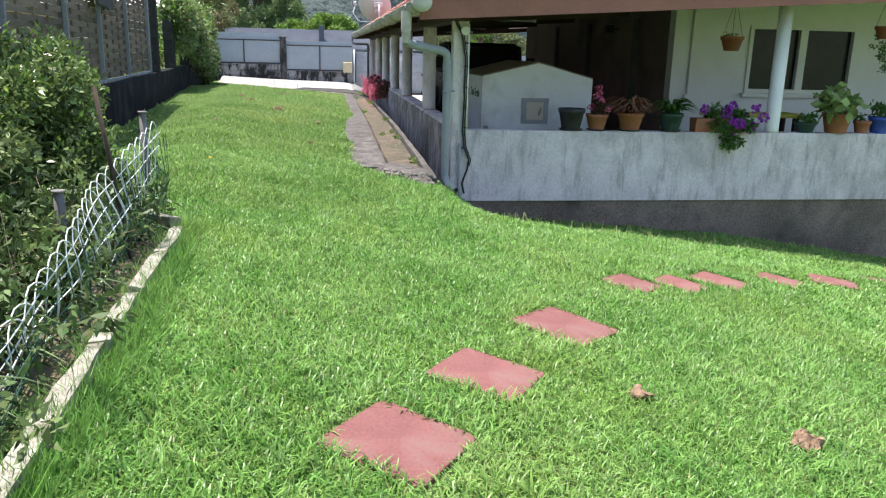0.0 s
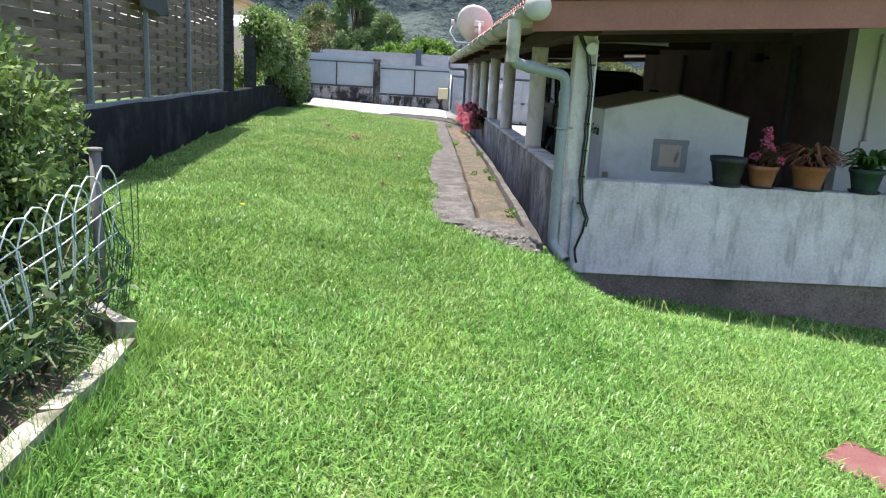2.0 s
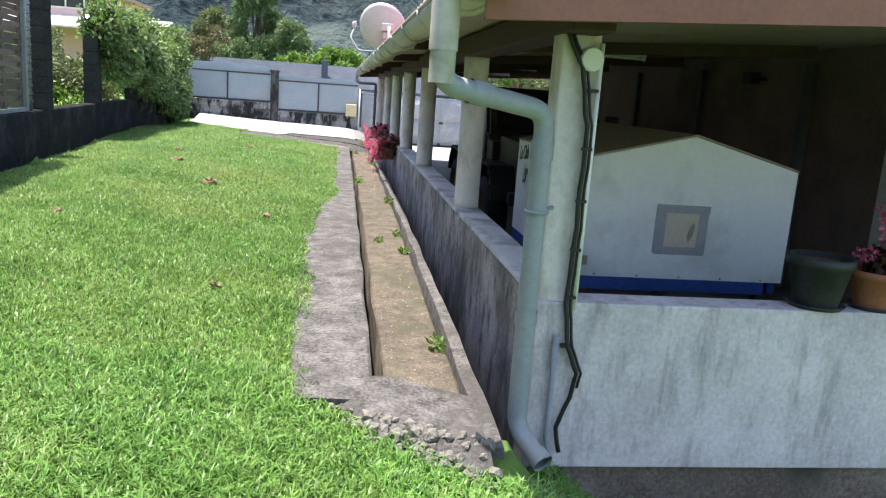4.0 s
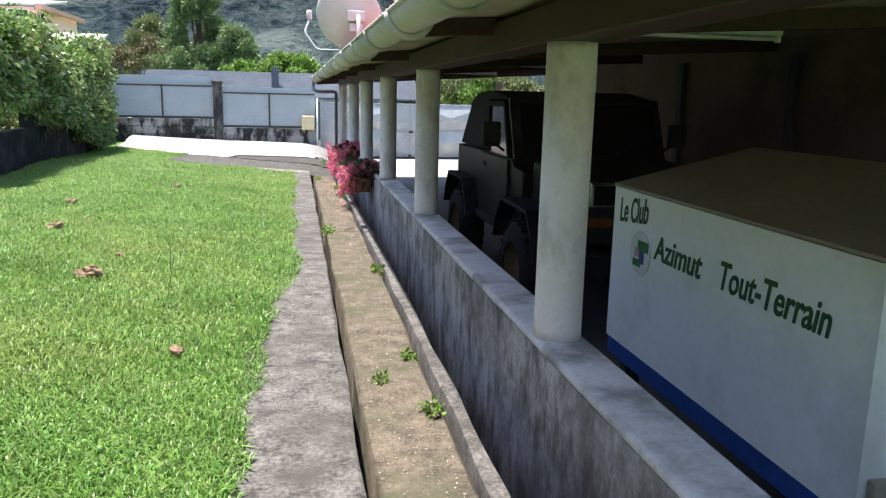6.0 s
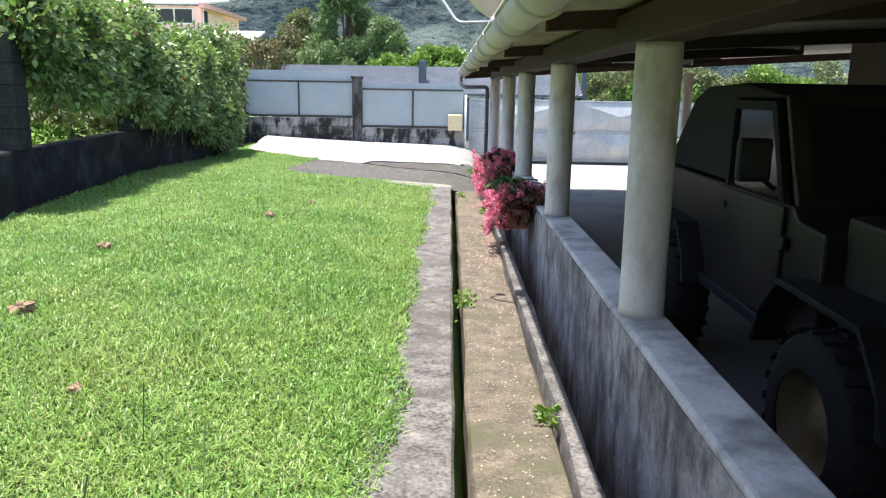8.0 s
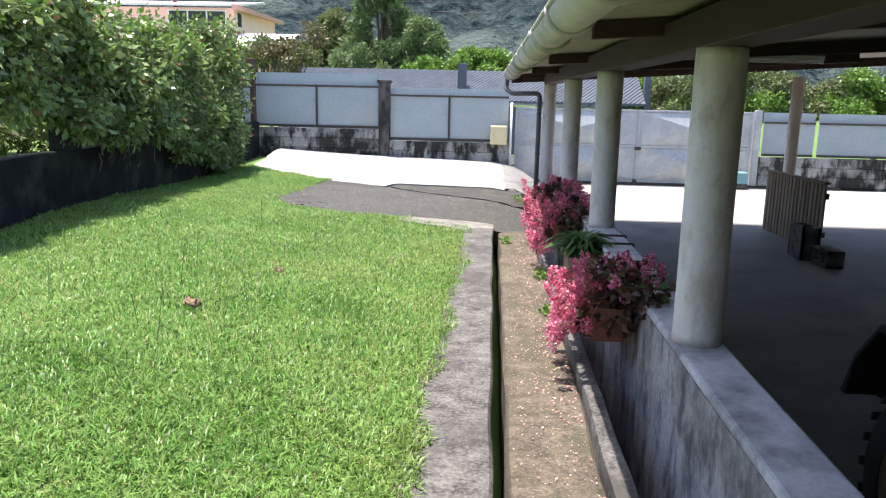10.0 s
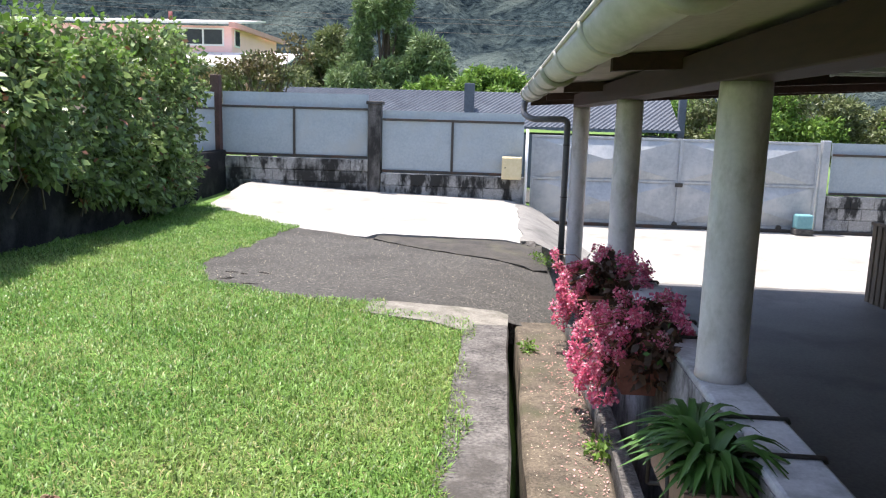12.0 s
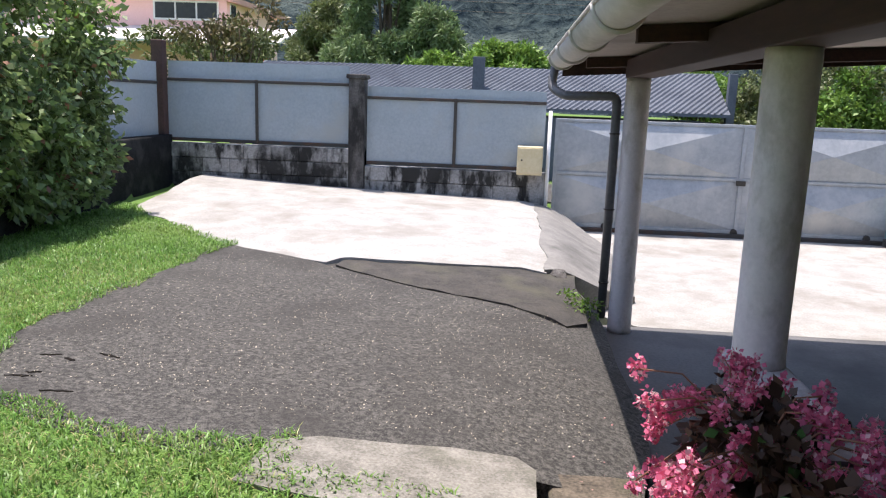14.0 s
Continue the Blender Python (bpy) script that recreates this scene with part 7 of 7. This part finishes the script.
# taller seed stalks along the front wall
n = 240
x, y = NPR.uniform(2.3, 7.5, n), NPR.uniform(7.6, 8.6, n)
z = lawn_np(x, y)
tip = np.stack([x + NPR.normal(0, 0.06, n), y + NPR.normal(0, 0.06, n), z + NPR.uniform(0.06, 0.14, n)], 1)
base = np.stack([x, y, z], 1)
v = np.stack([base - [0.0018, 0, 0], base + [0.0018, 0, 0], tip + [0.003, 0, 0], tip - [0.003, 0, 0]], 1).reshape(-1, 3)
tagged(raw("grass_stalks", v, np.arange(4 * n).reshape(-1, 4), M_BLADE_B), "tall pale seed stalks along the lawn edge", "grass", kind="stuff")
n = 34
x, y = NPR.uniform(-1.9, 0.7, n), NPR.uniform(13.0, 22.0, n)
base = np.stack([x, y, lawn_np(x, y)], 1)
tip = base + np.stack([NPR.normal(0, 0.03, n), NPR.normal(0, 0.03, n), NPR.uniform(0.15, 0.3, n)], 1)
v = np.stack([base - [0.002, 0, 0], base + [0.002, 0, 0], tip + [0.002, 0, 0], tip - [0.002, 0, 0]], 1).reshape(-1, 3)
tagged(raw("grass_stalks", v, np.arange(4 * n).reshape(-1, 4), M_HEDGE), "thin dark stalks standing in the lawn", "grass", kind="stuff")

# ---- dead leaves and droppings on the lawn ----
M_CLOD = mat("dry_brown", (0.16, 0.1, 0.06), (0.3, 0.2, 0.13), rough=0.9, scale=20, fine=90, bump=0.5)
for k, (x, y, r) in enumerate(((-0.27, 13.65, 0.07), (-0.87, 15.08, 0.06), (-1.15, 16.6, 0.05), (-0.22, 14.25, 0.03), (-0.42, 18.31, 0.05), (0.43, 12.37, 0.035), (-0.2, 19.24, 0.03), (1.98, 3.42, 0.06), (2.57, 3.05, 0.07), (0.35, 10.1, 0.03), (-1.0, 11.5, 0.045))):
    bm = bmesh.new()
    bmesh.ops.create_icosphere(bm, subdivisions=4, radius=r, matrix=Matrix.Diagonal((1.0, 0.8, 0.45, 1)))
    bump_noise(bm, r * 0.5, 0.9 / r, k * 2.3)
    bump_noise(bm, r * 0.3, 2.6 / r, k * 1.1)
    c = part("dry_clod", bm, M_CLOD)
    c.matrix_basis = pose(x, y, lawn(x, y) + 0.03)
    tagged(c, "small dry brown clump lying on the grass", "clod", "brown clumps on the lawn")
yf = part("yellow_flower", lathe([(0.002, 0), (0.018, 0.006), (0.02, 0.012), (0.001, 0.014)], n=12, cap=False), mat("yellow_petal", (0.7, 0.5, 0.02), (0.8, 0.6, 0.05), bump=0))
yf.matrix_basis = pose(-0.55, 8.0, lawn(-0.55, 8.0) + 0.06)
tagged(yf, "small yellow flower in the grass", "flower")

# ---- petals, grit and weeds in the channel ----
def scatter(name, n, x, y, zf, size, material, label, category):
    px, py = x(n), y(n)
    p = np.stack([px, py, np.array([zf(a, b) for a, b in zip(px, py)]) + NPR.uniform(0.002, 0.008, n)], 1)
    a = NPR.uniform(0, 6.283, n)
    d = np.stack([np.cos(a), np.sin(a), NPR.normal(0, 0.25, n)], 1)
    s = np.stack([-np.sin(a), np.cos(a), NPR.normal(0, 0.25, n)], 1)
    r = NPR.uniform(*size, n)[:, None]
    v = np.stack([p - d * r, p - s * r * 0.7, p + d * r, p + s * r * 0.7], 1).reshape(-1, 3)
    return tagged(raw(name, v, np.arange(4 * n).reshape(-1, 4), material), label, category, kind="stuff")


chz = lambda x, y: kerb_top(y) - 0.112
M_FALLEN = leafy("fallen_petal", (0.42, 0.17, 0.15), (0.62, 0.36, 0.32), island=0.35, trans=0.15)
M_GRIT = mat("grit", (0.3, 0.26, 0.18), (0.5, 0.45, 0.35), rough=0.9, island=0.4)
for n, middle, spread, label in ((620, 18.5, 0.55, "pale pink fallen petals in the channel"), (760, 20.9, 0.75, "pink fallen petals in the channel"), (160, 16.6, 1.0, "a few dried petals in the channel")):
    scatter("fallen_petals", n, lambda n: np.clip(1.63 - np.abs(NPR.normal(0.0, 0.12, n)), 1.3, 1.63), lambda n: NPR.normal(middle, spread, n) + 0.12 * np.sin(NPR.uniform(0, 40, n)), chz, (0.002, 0.0085), M_FALLEN, label, "petals")
scatter("leaf_litter", 2600, lambda n: NPR.uniform(1.3, 1.62, n), lambda n: NPR.uniform(9, 22.5, n), chz, (0.0015, 0.005), M_GRIT, "dry leaf bits littering the channel", "litter")
scatter("asphalt_grit", 5500, lambda n: NPR.uniform(-1.3, 1.5, n), lambda n: NPR.uniform(22.8, 26.2, n), lambda x, y: lawn(x, y) + 0.006 - 0.3 * max(0.0, x - 1.4), (0.0015, 0.0055), M_GRIT, "pale grit scattered on the asphalt", "grit")
for k, (x, y, r) in enumerate(((1.6, 11.9, 0.05), (1.58, 12.6, 0.035), (1.4, 12.3, 0.03), (1.62, 14.6, 0.05), (1.3, 16.4, 0.07), (1.6, 19.3, 0.06), (1.62, 20.4, 0.07), (1.36, 22.0, 0.06), (1.66, 25.5, 0.13), (1.55, 25.8, 0.1), (1.6, 9.6, 0.05), (1.2, 16.0, 0.03))):
    zz = (kerb_top(y) - 0.115) if y < 23 else lawn(x, y) - 0.05
    w = thing("channel_weed", x, y, zz, label="small green weed sprouting from the concrete", category="weed", group="weeds in the channel")
    pts, o = blob_points(int(1500 * r), [(0, 0, r * 0.5, r, r * 1.4, r * 0.6)], 0.8)
    leaves("leaves", pts, o, (0.02, 0.05), M_BRIGHT, w, ratio=0.5)
# crumbled stones at the kerb nose
for k in range(110):
    x = RND.uniform(1.02, 1.68)
    y = nose_front(x) + RND.uniform(-0.05, 0.06 + 0.2 * (x - 1.0))
    bm = bmesh.new()
    bmesh.ops.create_icosphere(bm, subdivisions=1, radius=RND.uniform(0.012, 0.034))
    bump_noise(bm, 0.012, 30, k)
    c = part("rubble_stone", bm, M_RETURN)
    c.matrix_basis = pose(x, y, kerb_top(y) - 0.002 - 0.1 * max(0, x - 1.2) - 0.55 * max(0, nose_front(x) + 0.12 - y), RND.uniform(0, 90), RND.uniform(0, 90), 0)
    tagged(c, "crumbled pale concrete stone at the kerb nose", "stone", "rubble at the kerb")
bm = bmesh.new()
for k in range(9):
    bmesh.ops.create_icosphere(bm, subdivisions=2, radius=RND.uniform(0.06, 0.12), matrix=pose(RND.gauss(0, 0.13), RND.gauss(0, 0.07), RND.uniform(-0.08, 0.02)))
bump_noise(bm, 0.03, 12, 3)
c = part("broken_concrete", bm, M_CONC)
c.matrix_basis = pose(1.42, 26.42, 0.3)
tagged(c, "broken lump of concrete at the pad corner", "rubble")

# ---- cracks in the asphalt ----
M_CRACK = mat("crack_dirt", (0.008, 0.007, 0.006), (0.02, 0.017, 0.014), rough=1.0, scale=20, fine=90, bump=0.4, spec=0.1)
for k, (x, y, length, turn) in enumerate(((-1.047, 23.17, 0.1, 12), (-0.794, 23.24, 0.12, -14), (-1.0, 22.86, 0.12, 8), (-0.754, 22.74, 0.13, 14), (-0.93, 23.13, 0.07, -20), (-0.97, 22.92, 0.06, 25))):
    bm = bmesh.new()
    rows = []
    for i in range(11):
        t = i / 10
        px = x + (t - 0.5) * length
        py = y + (t - 0.5) * length * math.tan(radians(turn)) + 0.018 * noise.noise(Vector((t * 5, k * 3.0, 1)))
        w = 0.011 * math.sin(math.pi * t) * (1 + 0.8 * noise.noise(Vector((t * 9, k, 4)))) + 0.0008
        rows.append([bm.verts.new((px, py + q * w, lawn(px, py) + 0.004 + h)) for q, h in ((-1, 0.0), (-0.5, 0.004), (0.5, 0.004), (1, 0.0))])
    for a, b in zip(rows, rows[1:]):
        for q in range(3):
            bm.faces.new((a[q], b[q], b[q + 1], a[q + 1]))
    tagged(part("crack", bm, M_CRACK), "short dark crack filled with dirt in the asphalt", "crack", "cracks in the asphalt", "structure")
